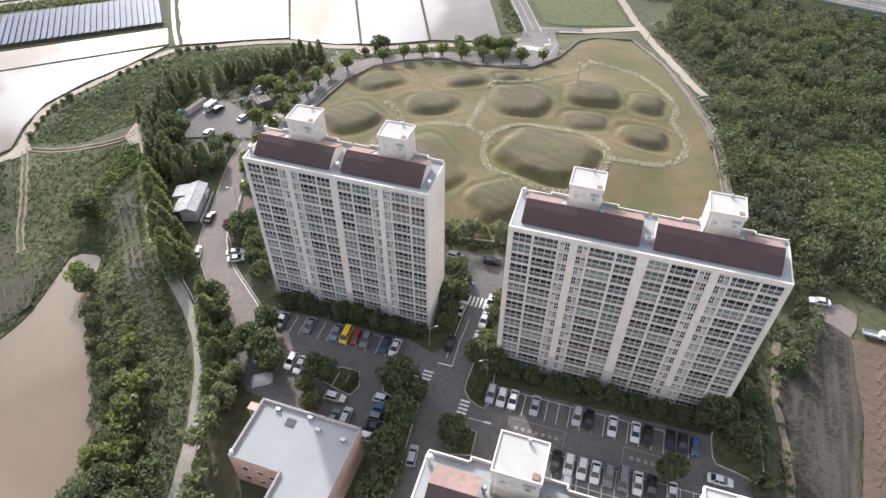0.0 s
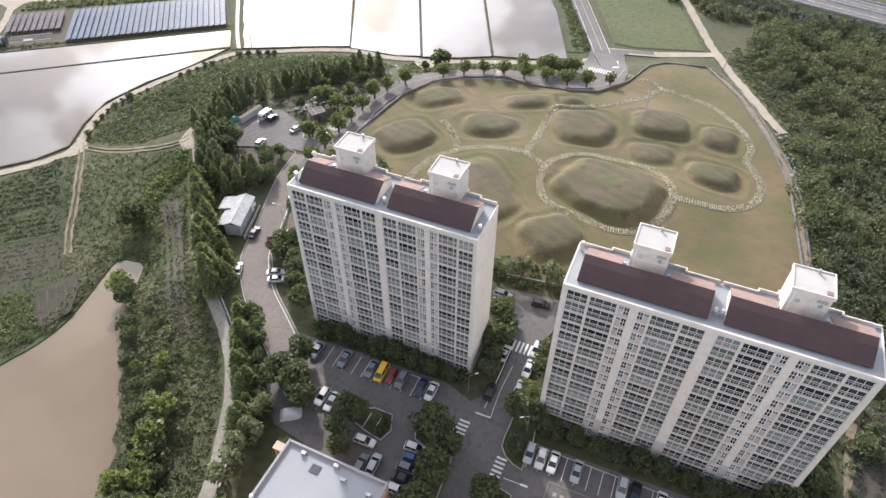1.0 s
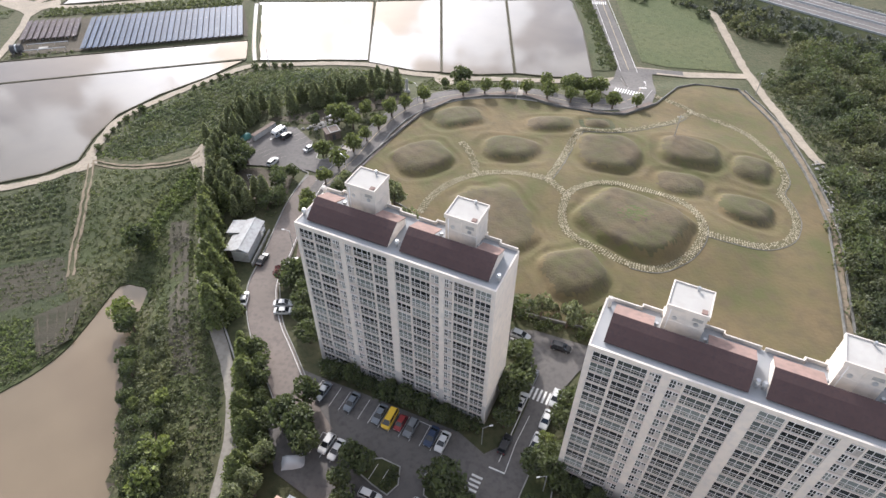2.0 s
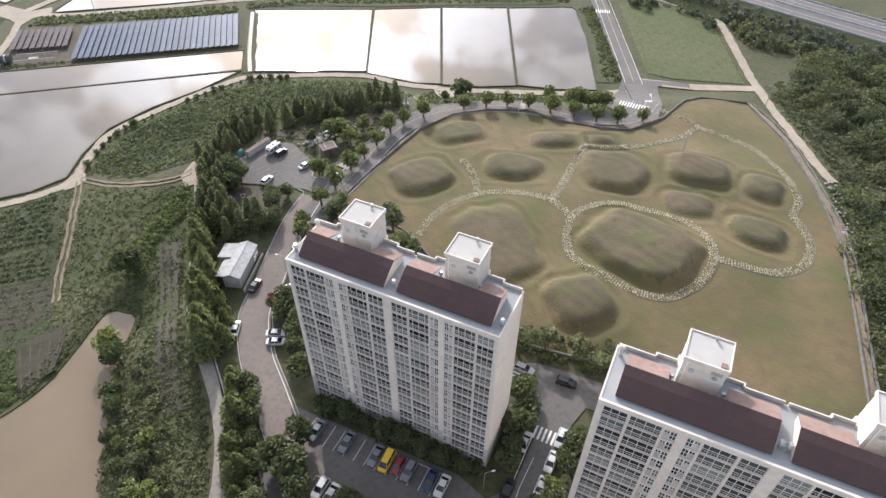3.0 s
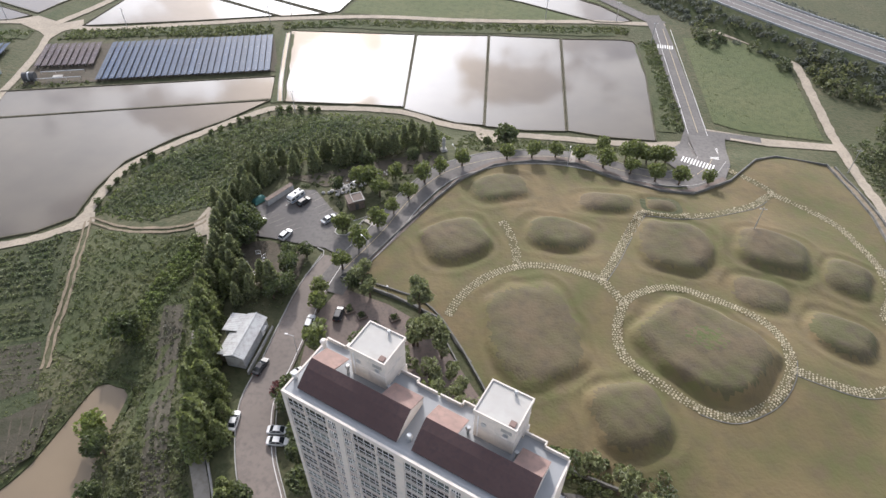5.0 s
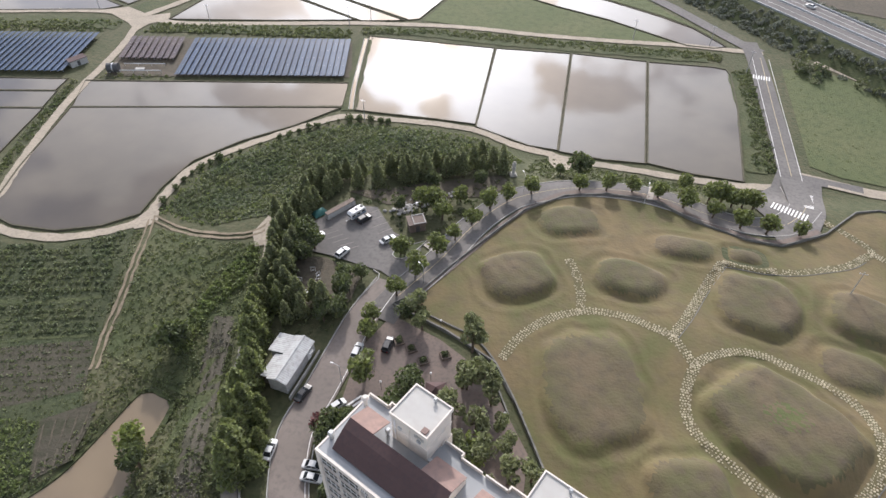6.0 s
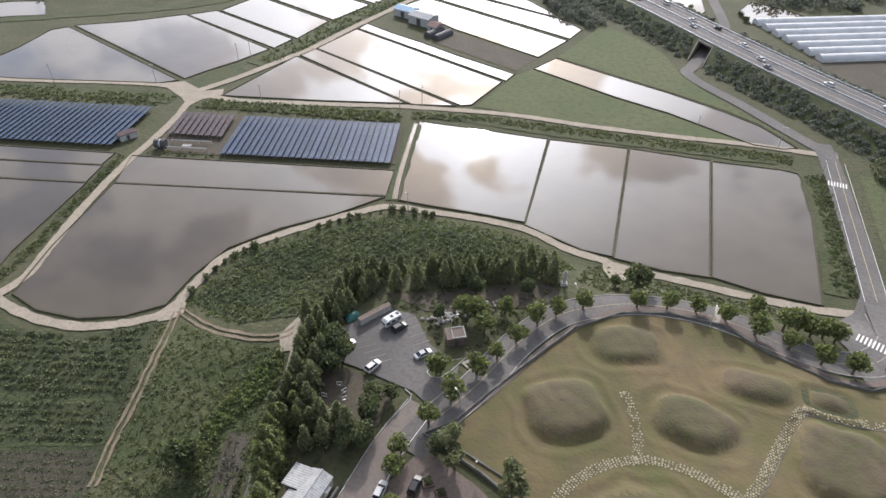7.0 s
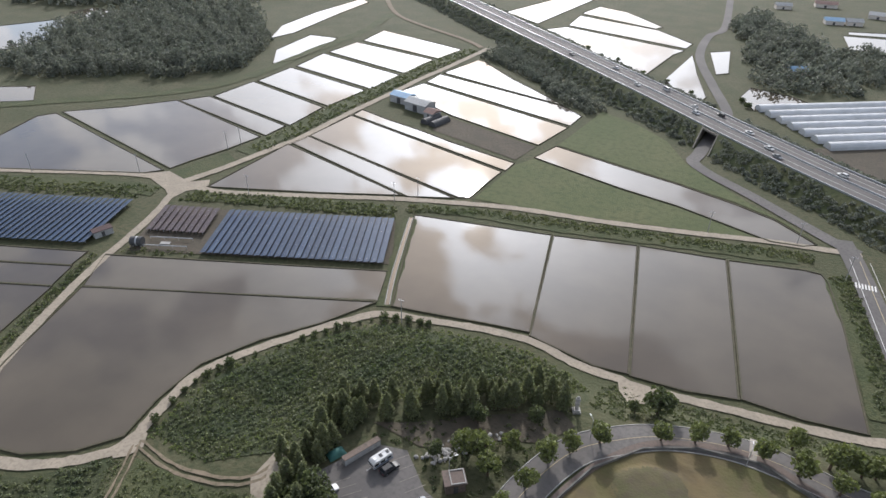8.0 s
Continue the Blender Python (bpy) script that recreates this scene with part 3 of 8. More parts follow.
# flooded paddies: flat sheets of water with mud bunds between them
PADDIES = [
    [(-200.9, 213.9), (-112.5, 248.3), (-122, 232.8), (-133.6, 218.3), (-141.9, 203), (-142.5, 188), (-140.5, 175.5), (-147.2, 167.6), (-157.3, 161.5), (-170.2, 159), (-181.5, 160.5), (-190, 180.3)],
    [(-209.6, 230.5), (-117.5, 264.7), (-112.5, 249.7), (-201, 214.6)],
    [(-106.3, 249.5), (-125.9, 303.2), (-74.6, 312.2), (-64.1, 256.4), (-77.5, 254.6), (-91.6, 252)],
    [(-72.7, 312.3), (-44.3, 318.9), (-33.9, 251.4), (-43, 250.6), (-62.6, 255)],
    [(-42.6, 319.3), (-14.2, 323.5), (-5.6, 254.5), (-18.6, 251.7), (-32.4, 251)],
    [(-12.5, 323.5), (11.4, 328.7), (16.1, 328.4), (17.9, 324.5), (21.3, 299.9), (24.7, 256), (10.4, 254.4), (-4, 255)],
    [(-400, 165), (-217.6, 228.8), (-215.8, 221.2), (-400, 152)],
    [(-400, 150.5), (-214.7, 220.3), (-211.2, 210.3), (-400, 140)],
    [(-400, 138), (-210.4, 209.3), (-199.5, 172), (-193, 159), (-230, 140)],
    [(-339.9, 265.3), (-341.9, 283.1), (-349, 308.2), (-344.3, 315.1), (-244, 289.5), (-249, 284.4), (-308, 259.8), (-323.2, 254.7)],
    [(-342.6, 318.8), (-321.4, 337.3), (-303.4, 358.5), (-230.3, 338.3), (-234.3, 319.6), (-239.8, 303.4), (-242.2, 293)],
    [(-301.2, 359.6), (-292, 371.7), (-227.8, 355.2), (-228.7, 341.5)],
    [(-289.9, 373.9), (-287, 403.6), (-226.1, 386.4), (-226.2, 357.8)],
    [(-285.4, 406.8), (-284.1, 436.9), (-220.1, 420.9), (-224.8, 390)],
    [(-282.8, 441.7), (-283.8, 473.2), (-216.1, 455.4), (-218.5, 425.2)],
    [(-282.4, 478.6), (-279.1, 508.5), (-211.7, 494.7), (-213.9, 460.4)],
    [(-277.2, 514.7), (-278.7, 547.3), (-205, 526.1), (-208.8, 499.2)],
    [(-214.6, 286.7), (-211.7, 336.9), (-139.7, 315.7), (-171.8, 302.5)],
    [(-210.8, 339.7), (-208.8, 349.3), (-119.5, 323.1), (-136.3, 316.3)],
    [(-208.4, 351.1), (-205.1, 382.8), (-110.6, 354.8), (-113.7, 327.1), (-117.2, 324.8)],
    [(-204.4, 385), (-204.2, 392.7), (-184.5, 386.1), (-164, 381), (-142.8, 374.2), (-108.4, 365.7), (-109.2, 357.4)],
    [(-201.2, 427.4), (-195, 447.9), (-98.4, 418.8), (-104.9, 391.2), (-158.1, 407.9), (-183.1, 420.6)],
    [(-194.3, 451.8), (-193.5, 468.5), (-107.5, 447.4), (-96.1, 437.8), (-98, 422.5)],
    [(-192.7, 472.8), (-184.5, 507.6), (-179, 506.1), (-151, 480.5), (-131.9, 466.7), (-109.9, 450.1)],
    [(-101.1, 376.3), (-96, 392.7), (-63, 383.3), (-37.4, 376.8), (-14.2, 368.7), (0.8, 361.9), (14.8, 349.5), (10.7, 346.6), (0.2, 344.9), (-12.8, 349.8), (-34.8, 357.9), (-58.7, 363.1)],
    [(-217.7, 651.3), (-196.2, 721.6), (-163.3, 739.9), (-181.2, 625.4)],
    [(-157.6, 678.2), (-151, 712), (-124.7, 701), (-88.9, 661.6), (-92.8, 653.3)],
    [(-156.5, 631.5), (-157.2, 668.9), (-89.9, 648.8), (-60.9, 619.4), (-63.7, 604.3)],
    [(-66.2, 517.3), (-57.1, 588.4), (-49.6, 546.3), (-39.4, 501.2), (-41.5, 491.6), (-57.3, 501.9)],
    [(-550.2, 409), (-542.2, 421.2), (-519.9, 458.2), (-490, 437.6), (-478.5, 417.7), (-475.4, 392.2), (-481.6, 379.4), (-489.4, 369)],
    [(-340.5, 488), (-356.3, 523.6), (-358.9, 573.1), (-354.1, 638.1), (-341.3, 628.6), (-339.6, 569.6), (-335.1, 509.3)],
    [(-420.4, 317.1), (-409.3, 329.5), (-392.7, 339.3), (-372.4, 322.9), (-386.3, 313.7), (-398, 302.7)],
    [(-300, 439.6), (-317.7, 466.3), (-320.1, 509.8), (-297.9, 510.8), (-292.2, 476.6), (-292.9, 451.9)],
    [(41.8, 699.7), (90, 706), (90, 660), (43.9, 657.4)],
    [(46.6, 715.9), (95, 730), (95, 714), (46.1, 706)],
    [(-20.4, 511), (-16, 531.4), (5.8, 524.6), (16.9, 515.5), (-12.2, 490.5)],
    [(-46.2, 602.1), (-34.2, 611.7), (-31.3, 555.9), (-37.7, 549.9)],
    [(-168.7, 610.4), (-156.6, 625.2), (-64, 597.5), (-69.7, 583.3), (-78.4, 528.6), (-95.5, 538.6), (-125.6, 568.1)],
    [(-534.9, 477), (-531.7, 497.9), (-489.9, 492.3), (-465, 475.2), (-478.1, 459.9)],
]


def grown(poly, by):
    """The outline pushed outwards."""
    p = np.array(poly, float)
    if sum(a[0] * b[1] - b[0] * a[1] for a, b in zip(poly, poly[1:] + poly[:1])) > 0:
        by = -by
    e = np.roll(p, -1, 0) - p
    n = np.stack([-e[:, 1], e[:, 0]], 1) / np.linalg.norm(e, axis=1)[:, None]
    before = np.roll(n, 1, 0)
    m_ = (n + before) / (1 + (n * before).sum(1) + .15)[:, None]
    return [tuple(float(v) for v in q) for q in p + m_ * by]


for poly in [grown(q, .55) for q in PADDIES]:
    me = mesh_of("paddy_water", [(x, y, 0.08) for x, y in poly], [tuple(range(len(poly)))], M_paddy)
    bmw = bmesh.new()
    bmw.from_mesh(me)
    bmesh.ops.triangulate(bmw, faces=bmw.faces[:])
    for f in bmw.faces:
        if f.normal.z < 0:
            f.normal_flip()
    bmw.to_mesh(me)
    bmw.free()
    setting("paddy_water", me, "shallow muddy water in a flooded rice paddy", "water")
    setting("paddy_bund", ridge_mesh("paddy_bund", poly, 0.7, 0.3, M_bund, 4, True, True, wobble=0.05, slope=0.35), "low mud bund round a flooded paddy", "bund")
setting("pond_water", drape_mesh("pond_water", POND, M_pond, 0.45, 4, lambda x, y: np.zeros(np.shape(x)), True), "still muddy brown pond water", "water")
setting("pond_bank", ridge_mesh("pond_bank", POND, 1.6, 0.35, M_verge, 2, True, ground=lambda x, y: np.full(np.shape(x), 0.35), base=-0.6), "grassy pond bank", "bank")


# ---------------------------------------------------------------- roads and tracks
def road(name, pts, width, mat, lift, label, category="road", **k):
    return setting(name, strip_mesh(name, pts, width, mat, lift, **k), label, category)


def offset_line(pts, off, step=2.0):
    c = curve_points(pts, step)
    return [tuple(q) for q in c + sides(c) * off]


FARM_ROAD = [(-260, 131), (-225, 140), (-190.6, 155.5), (-179.6, 156), (-166.3, 156.2), (-154.3, 159.2), (-143.8, 165.8), (-137.5, 174), (-138.8, 184.5), (-139.4, 199.1), (-133.6, 211.5), (-124, 225.5), (-115.6, 236.5), (-107.5, 244.3), (-94.1, 247.6), (-76.9, 251.2), (-61.3, 252.3), (-46.4, 248.5), (-35, 248), (-29.3, 247), (-10.5, 249), (5.8, 250.5), (21.8, 252.5), (34, 256)]
road("farm_road", FARM_ROAD, 3.0, M_concrete_lane, 0.12, "pale concrete farm road curving along the paddies", rough_edge=0.25)
road("field_road", [(-186, 155), (-184.9, 165.8), (-190.9, 180), (-197.4, 195.1), (-203.6, 211.8), (-209.2, 229.7), (-213.3, 246.8), (-218.4, 262.9), (-224.4, 277)], 3.2, M_concrete_lane, 0.165, "pale straight farm road between paddies", rough_edge=0.2)
road("cross_road", [(-420, 215), (-306.2, 258.5), (-274.9, 271.8), (-252.9, 280.4), (-231.7, 285), (-208.9, 284.7), (-174, 297.8), (-142.1, 311), (-130.9, 315), (-95.9, 325.6), (-58, 331.5), (-25.4, 338.3), (0.6, 344.5), (16.8, 346.9), (30, 349)], 3.4, M_concrete_lane, 0.13, "pale farm road crossing behind the paddies", rough_edge=0.2)
road("diagonal_road", [(-227.5, 284.6), (-222.2, 300.3), (-218.9, 313.1), (-214, 335.6), (-211.3, 345.4), (-209.1, 375.9), (-206.5, 400.1), (-203.4, 425.9), (-200.4, 455.6), (-195.6, 485.7), (-189, 537.4)], 4, M_concrete_lane, 0.2, "pale farm road running away between paddies", rough_edge=0.2)
road("far_track", [(-194, 537), (-214.2, 552.2), (-288.9, 593.3), (-334.5, 650)], 4, M_dirt, 0.24, "far pale dirt track")
LANE = [(-99.5, 183), (-97, 178), (-93.2, 171), (-88, 158), (-82.4, 143), (-76, 128.5), (-68.2, 116.2), (-61.2, 106.2), (-57, 99.8), (-53.6, 93), (-50.8, 85.3), (-49.3, 77), (-48, 69), (-47.5, 62), (-48, 50), (-49, 36)]
road("lane", LANE, 2.9, M_lane, 0.14, "grey concrete lane between field and trees", rough_edge=0.15)
road("lane_head", LANE[:4], 3.1, M_concrete_lane, 0.17, "pale worn head of the field lane", rough_edge=0.3)
DIRT_FORK = [(-135, 175.5), (-124, 173.2), (-115.4, 173), (-106, 174.3), (-100.5, 178), (-98.5, 184)]
for off in (-.85, .85):
    tc_ = curve_points(DIRT_FORK, 2)
    road("dirt_fork", [tuple(q) for q in tc_ + sides(tc_) * off], .8, M_dirt, 0.12, "brown wheel rut of a dirt track", rough_edge=0.25)
DIRT_TRACK = [(-136, 176), (-129.6, 163.8), (-122.6, 148.8), (-117.8, 135.7), (-113, 127)]
for off in (-.75, .75):
    tc_ = curve_points(DIRT_TRACK, 2)
    road("dirt_track", [tuple(q) for q in tc_ + sides(tc_) * off], .62, M_dirt, 0.12, "brown wheel rut of a field track", rough_edge=0.25)
road("main_road", [(41.5, 240), (39.2, 262.6), (36.4, 283), (33.2, 303.6), (29.6, 328.3), (27.2, 343), (24, 357.4)], 7.2, M_asphalt, 0.16, "grey two lane asphalt road", straight=True)
road("bypass_road", [(29, 349), (21.6, 354.1), (6.2, 367.4), (-9.2, 381), (-26.4, 394.5), (-34.6, 404.5), (-33.5, 413.1), (-31.4, 430), (-29.3, 447.5), (-27.2, 465), (-25.8, 479.5), (-31.1, 501.9), (-38, 527), (-52, 587.7), (-52, 648), (-43.6, 683), (-48, 800)], 6, M_asphalt, 0.17, "grey country road leading under the highway")
road("east_road", [(40, 265), (62, 263.5), (85, 265)], 4.5, M_concrete_lane, 0.15, "pale side road", straight=True)
GRAVEL = [(50, 349), (64, 340), (77, 333), (81, 318), (83, 292), (85.3, 262), (88, 232), (91, 210), (93, 203)]
road("gravel_road", GRAVEL, 3.4, M_concrete_lane, 0.16, "pale gravel road beside the wood", rough_edge=0.3)
# ring road round the park and the estate's streets
RING = [(-56, 160), (-54.5, 168), (-49.5, 182), (-45.6, 200), (-39.6, 213.6), (-31, 221.5), (-20, 228.6), (-8, 232), (5.8, 231.4), (17, 229.2), (26, 229), (36, 234), (42, 246), (40, 258)]
road("ring_road", RING, 8.2, M_asphalt, 0.13, "grey asphalt road curving round the park")
road("ring_walk", [(-50.8, 168), (-45.6, 181), (-41.6, 193), (-38, 203.5), (-33, 213.2), (-24, 223.8), (-13, 229.6), (0, 231.3), (12.5, 226.2), (24.5, 222.4), (33.5, 224), (44.5, 234)], 1.8, M_pave, 0.2, "narrow block paved walk beside the lawn", "pavement")
WEST = [(-58.5, 172), (-59.8, 160), (-59.6, 148), (-59.4, 138), (-59.3, 127), (-54.6, 115.5), (-48.4, 106.5), (-40.7, 95.5), (-34, 88)]
road("west_street", WEST, 7.4, M_street, 0.12, "pinkish grey estate street")
setting("bus_yard", drape_mesh("bus_yard", [(-90, 184), (-82.5, 196.5), (-74, 198), (-65.5, 190), (-56, 187), (-52, 170), (-62.4, 174.9), (-78, 176), (-87, 176)], M_asphalt, 0.15, 3), "grey asphalt parking yard", "car park")
setting("crossing_apron", drape_mesh("crossing_apron", [(24, 243), (30, 236), (33, 225), (44, 231), (47, 242), (48, 262), (60, 262), (60, 266), (35, 266), (33, 256)], M_asphalt, 0.18, 3), "grey asphalt junction", "road")
setting("estate_yard", drape_mesh("estate_yard", [(-42, 104), (-35.9, 102), (-6, 93.5), (-0.5, 89.5), (4.5, 93), (8.6, 106), (5, 113), (-1, 115.5), (1.5, 121), (8, 121.5), (22, 117.5), (40, 111), (39, 106.5), (18, 111.5), (15, 107), (11, 95.5), (8, 85.5), (11, 82), (56, 69.5), (60, 62), (58, 48), (20, 52), (7, 58), (3, 40), (-10, 40), (-7, 56), (-11, 66), (-20, 70), (-40, 80), (-46, 92)], M_asphalt, 0.1, 3), "grey asphalt estate car park and streets", "car park")
setting("plaza", drape_mesh("plaza", [(-56.5, 150), (-53.5, 162), (-40, 158.5), (-28, 153), (-21, 146), (-14, 138), (-12, 126), (-30, 123), (-45, 128), (-54, 136)], M_pave, 0.1, 3), "brownish pink paved garden yard", "pavement")
# ground patches
setting("yard_soil", drape_mesh("yard_soil", [(-87, 173), (-78, 175), (-66.5, 171.5), (-65, 163), (-68, 157), (-77, 158), (-83, 164)], M_soil, .1, 3), "brown bare soil under garden trees", "soil")
setting("belt_soil", drape_mesh("belt_soil", [(-86, 203), (-77, 207), (-66, 215), (-54, 221.5), (-46, 226.5), (-41, 222), (-46, 214), (-57, 210), (-66, 203), (-72, 200.5)], M_soil, .08, 3), "brown bare soil under the conifer belt", "soil")
setting("north_field", drape_mesh("north_field", [(-135, 180), (-134, 200), (-127, 214), (-115, 230), (-103, 241), (-75, 246), (-60, 246), (-66, 232), (-84, 216), (-97, 204), (-100, 186), (-115, 177)], M_crop, 0.05, 4), "dark green overgrown field", "field")
setting("orchard_field", drape_mesh("orchard_field", [(-260, 124), (-190, 151), (-165, 152), (-150, 157), (-137, 170), (-124, 145), (-115, 128), (-104, 112), (-116, 88), (-170, 60), (-280, 60)], M_crop, 0.05, 4), "dark green orchard field in rows", "field")
setting("slope_field", drape_mesh("slope_field", [(-132, 172), (-101, 171), (-92, 158), (-82, 132), (-75, 112), (-62, 92), (-57, 74), (-66, 72), (-82, 106), (-87, 128), (-101, 129), (-114, 132)], M_verge, 0.05, 4), "weedy green slope", "field")
STALK_BED = [(-95, 149), (-90.4, 150.5), (-86.6, 142.6), (-81.8, 131.6), (-76.8, 122), (-72.6, 113.6), (-68, 106.4), (-64.4, 100.2), (-69.6, 98.6), (-74, 105.6), (-79, 115.4), (-83.6, 124), (-88.2, 132.6), (-91.6, 140)]
setting("stalk_bed", drape_mesh("stalk_bed", STALK_BED, M_stalksoil, 0.08, 3), "grey stalk bed on the slope", "field")
TILLED = [(-113.6, 112.2), (-105.6, 120.4), (-103.2, 116), (-100.6, 107), (-105.4, 100.8)]
setting("tilled_patch", drape_mesh("tilled_patch", TILLED, M_stubble, 0.08, 3), "brown green tilled patch beside the pond", "field")
for i in range(5):
    q = i / 4
    setting("furrow_ridge", ridge_mesh("furrow_ridge", [(-112.4 + 6.6 * q, 112.0 + 6.6 * q), (-105.2 + 4.2 * q, 101.8 + 6.2 * q)], .5, .14, M_soil, 1.2, wobble=.12, slope=.4), "low brown soil ridge of a tilled patch", "furrow")
STUBBLE = [(-145.7, 120.1), (-119.4, 133.8), (-110.5, 121.6), (-129.7, 107.5), (-205, 78), (-205, 96)]
setting("stubble_field", drape_mesh("stubble_field", STUBBLE, M_stubble, 0.07, 4), "brown stubble field in rows", "field")
setting("field_path", strip_mesh("field_path", [(-205, 99), (-161.7, 132), (-152.1, 134.6), (-141.4, 137.7), (-126.8, 145.3)], 1.3, M_verge, 0.12, 2, rough_edge=.3), "narrow grass path between orchard blocks", "path")
setting("field_path", strip_mesh("field_path", [(-205, 94), (-160, 115), (-140.1, 125), (-119.4, 135.6)], 1.0, M_verge, 0.12, 2, rough_edge=.3), "narrow grass path between orchard blocks", "path")
setting("triangle_meadow", drape_mesh("triangle_meadow", [(-111.2, 326.1), (-106.9, 364.5), (-101.7, 374.6), (-58.3, 361), (-34.6, 355.9), (-12.7, 348), (0.3, 343.6), (-25.6, 340.2), (-58.4, 333.4), (-96.6, 327.6)], M_meadow, 0.06, 8), "bright green triangular meadow", "meadow")
setting("upper_meadow", drape_mesh("upper_meadow", [(-95.9, 395), (-87.3, 449.9), (-65.8, 438.9), (-49.3, 424.1), (-37.1, 401.1), (-27.3, 390.4), (-7.9, 372.4), (6.8, 360.5), (16, 350.5), (1.5, 363.7), (-13.7, 371.1), (-37.8, 379), (-63.5, 385.7)], M_meadow, 0.06, 8), "bright green meadow below the highway", "meadow")
setting("east_meadow", drape_mesh("east_meadow", [(45, 272), (54, 269), (81, 269), (79.5, 290), (77.5, 316), (73, 331), (60, 340), (37, 338)], M_meadow, 0.06, 6), "green meadow beside the road", "meadow")
setting("dark_field", drape_mesh("dark_field", [(-158.5, 384.7), (-162.9, 405.4), (-105, 388.1), (-108.8, 369.7)], M_soil, 0.06, 6), "dark tilled field", "field")
setting("bare_lot", drape_mesh("bare_lot", [(76, 93), (83.3, 100), (91, 99), (95, 95), (94, 92), (89.5, 77), (82.6, 65), (78.8, 54), (72, 36), (60, 36), (64, 54), (70, 74)], M_lot, 0.06, 4), "dark grey brown wheel tracked strip beside the building site", "soil")
setting("east_apron", drape_mesh("east_apron", [(88, 100.5), (91, 103.5), (96, 104.5), (98.5, 101), (96.5, 97), (93.9, 94.4), (91.5, 97.9)], M_street, 0.1, 3), "pale gravel apron beside the wood", "road")
setting("sand_lot", drape_mesh("sand_lot", [(94, 94), (112, 90), (116, 36), (72, 36), (78, 54), (82, 62), (87.6, 74), (90.4, 84)], M_sand, 0.09, 4), "orange sand and soil on a building site", "soil")
road("east_track", [(76.6, 93), (75.6, 90), (72.6, 82.5), (70.6, 76.5), (69.4, 67.8), (67.1, 59.6), (61, 38)], 1.7, M_dirt, 0.14, "pale dirt path", rough_edge=0.3)
for nm, pts, w in (("verge_north", [(-129.4, 309.8), (-104, 315.5), (-78.6, 318.5), (-70.9, 320), (-30.5, 328), (8.8, 335.5)], 7), ("verge_east", [(20.5, 327), (25, 298), (29, 262)], 7), ("verge_west", [(-215.5, 277.8), (-179.4, 289.9), (-136.5, 302.4)], 9), ("verge_left", [(-400, 208), (-297.2, 252), (-263, 265.5), (-231, 274)], 9), ("verge_diagonal", [(-224.5, 320), (-221, 350), (-217.5, 390), (-213, 432), (-208, 484), (-198, 535)], 10), ("verge_canal", [(-108.4, 248), (-114.9, 266), (-126.8, 300)], 5.5)):
    setting(nm, strip_mesh(nm, pts, w, M_verge, 0.1, 4, rough_edge=0.6), "rough green verge", "verge")

setting("farm_apron", drape_mesh("farm_apron", [(-36, 249), (-27.5, 247.5), (-27.2, 241), (-31.5, 239.5), (-34.3, 243.5)], M_concrete_lane, .1, 2.5), "pale apron joining farm road and park road", "road")
setting("junction_apron", drape_mesh("junction_apron", [(-248.1, 283.6), (-240.1, 290.2), (-225, 286.2), (-218.6, 291.7), (-214.3, 285.7), (-220, 279.4), (-220.7, 271.4), (-229, 276.6)], M_concrete_lane, .1, 3), "pale worn farm road junction", "road")
setting("junction_verge", drape_mesh("junction_verge", [(-237.5, 289.6), (-225.9, 286.9), (-222.1, 295.5), (-221.8, 311.9), (-230.8, 317), (-235.3, 305.7)], M_verge, .14, 3), "green verge island beside the farm road junction", "verge")
setting("far_brown_field", drape_mesh("far_brown_field", [(14, 446), (53, 468), (120, 470), (120, 400), (60, 408), (37.8, 426)], M_soil, .06, 8), "brown tilled field beside the greenhouses", "field")
for poly in ([(-102, 177), (-98.5, 172.5), (-95.5, 174.5), (-97.5, 182), (-99, 189), (-101.5, 186)], [(-139.8, 171), (-137, 169.5), (-134.5, 171.5), (-133.2, 175), (-135.5, 178.5), (-138.8, 179)]):
    setting("track_apron", drape_mesh("track_apron", poly, M_concrete_lane, .1, 2.5), "pale worn junction of field tracks", "road")
for off in (-.75, .75):
    setting("canal_edge", ridge_mesh("canal_edge", offset_line([(-108.2, 249), (-114.9, 266), (-126.8, 301)], off), .22, .3, M_kerb, 3, slope=.1), "pale concrete edge of a small canal", "canal")
setting("canal_water", strip_mesh("canal_water", [(-108.2, 249), (-114.9, 266), (-126.8, 301)], 1.2, M_pond, .13, 3), "brown water in a small canal", "water")
setting("ditch_wall", ridge_mesh("ditch_wall", [(80.5, 252), (86.4, 225), (88.2, 195), (87.6, 170), (81.6, 141), (76.5, 112)], .45, .5, M_edge, 1.5, wobble=.05, slope=.15), "low dark stone wall beside the wood", "wall")
setting("wall_strip", strip_mesh("wall_strip", [(79.2, 252), (85.2, 225), (87, 195), (86.4, 170), (80.4, 141), (75.2, 112)], 1.5, M_dirt, .1, 2, rough_edge=.25), "narrow pale path between lawn and wall", "path")
# highway on its bank
HW = [(-320, 700), (-259.6, 652), (-139.4, 545.6), (-60, 475.6), (-22, 440.8), (15.1, 408.6), (38.6, 389.7), (90, 348), (160, 300), (260, 240)]
hc = curve_points(HW, 8)
hn = sides(hc)
verts, faces = [], []
for off, z in ((-24, -0.3), (-11.5, 5.6), (11.5, 5.6), (24, -0.3)):
    verts += [(*(c + n * off), z) for c, n in zip(hc, hn)]
m = len(hc)
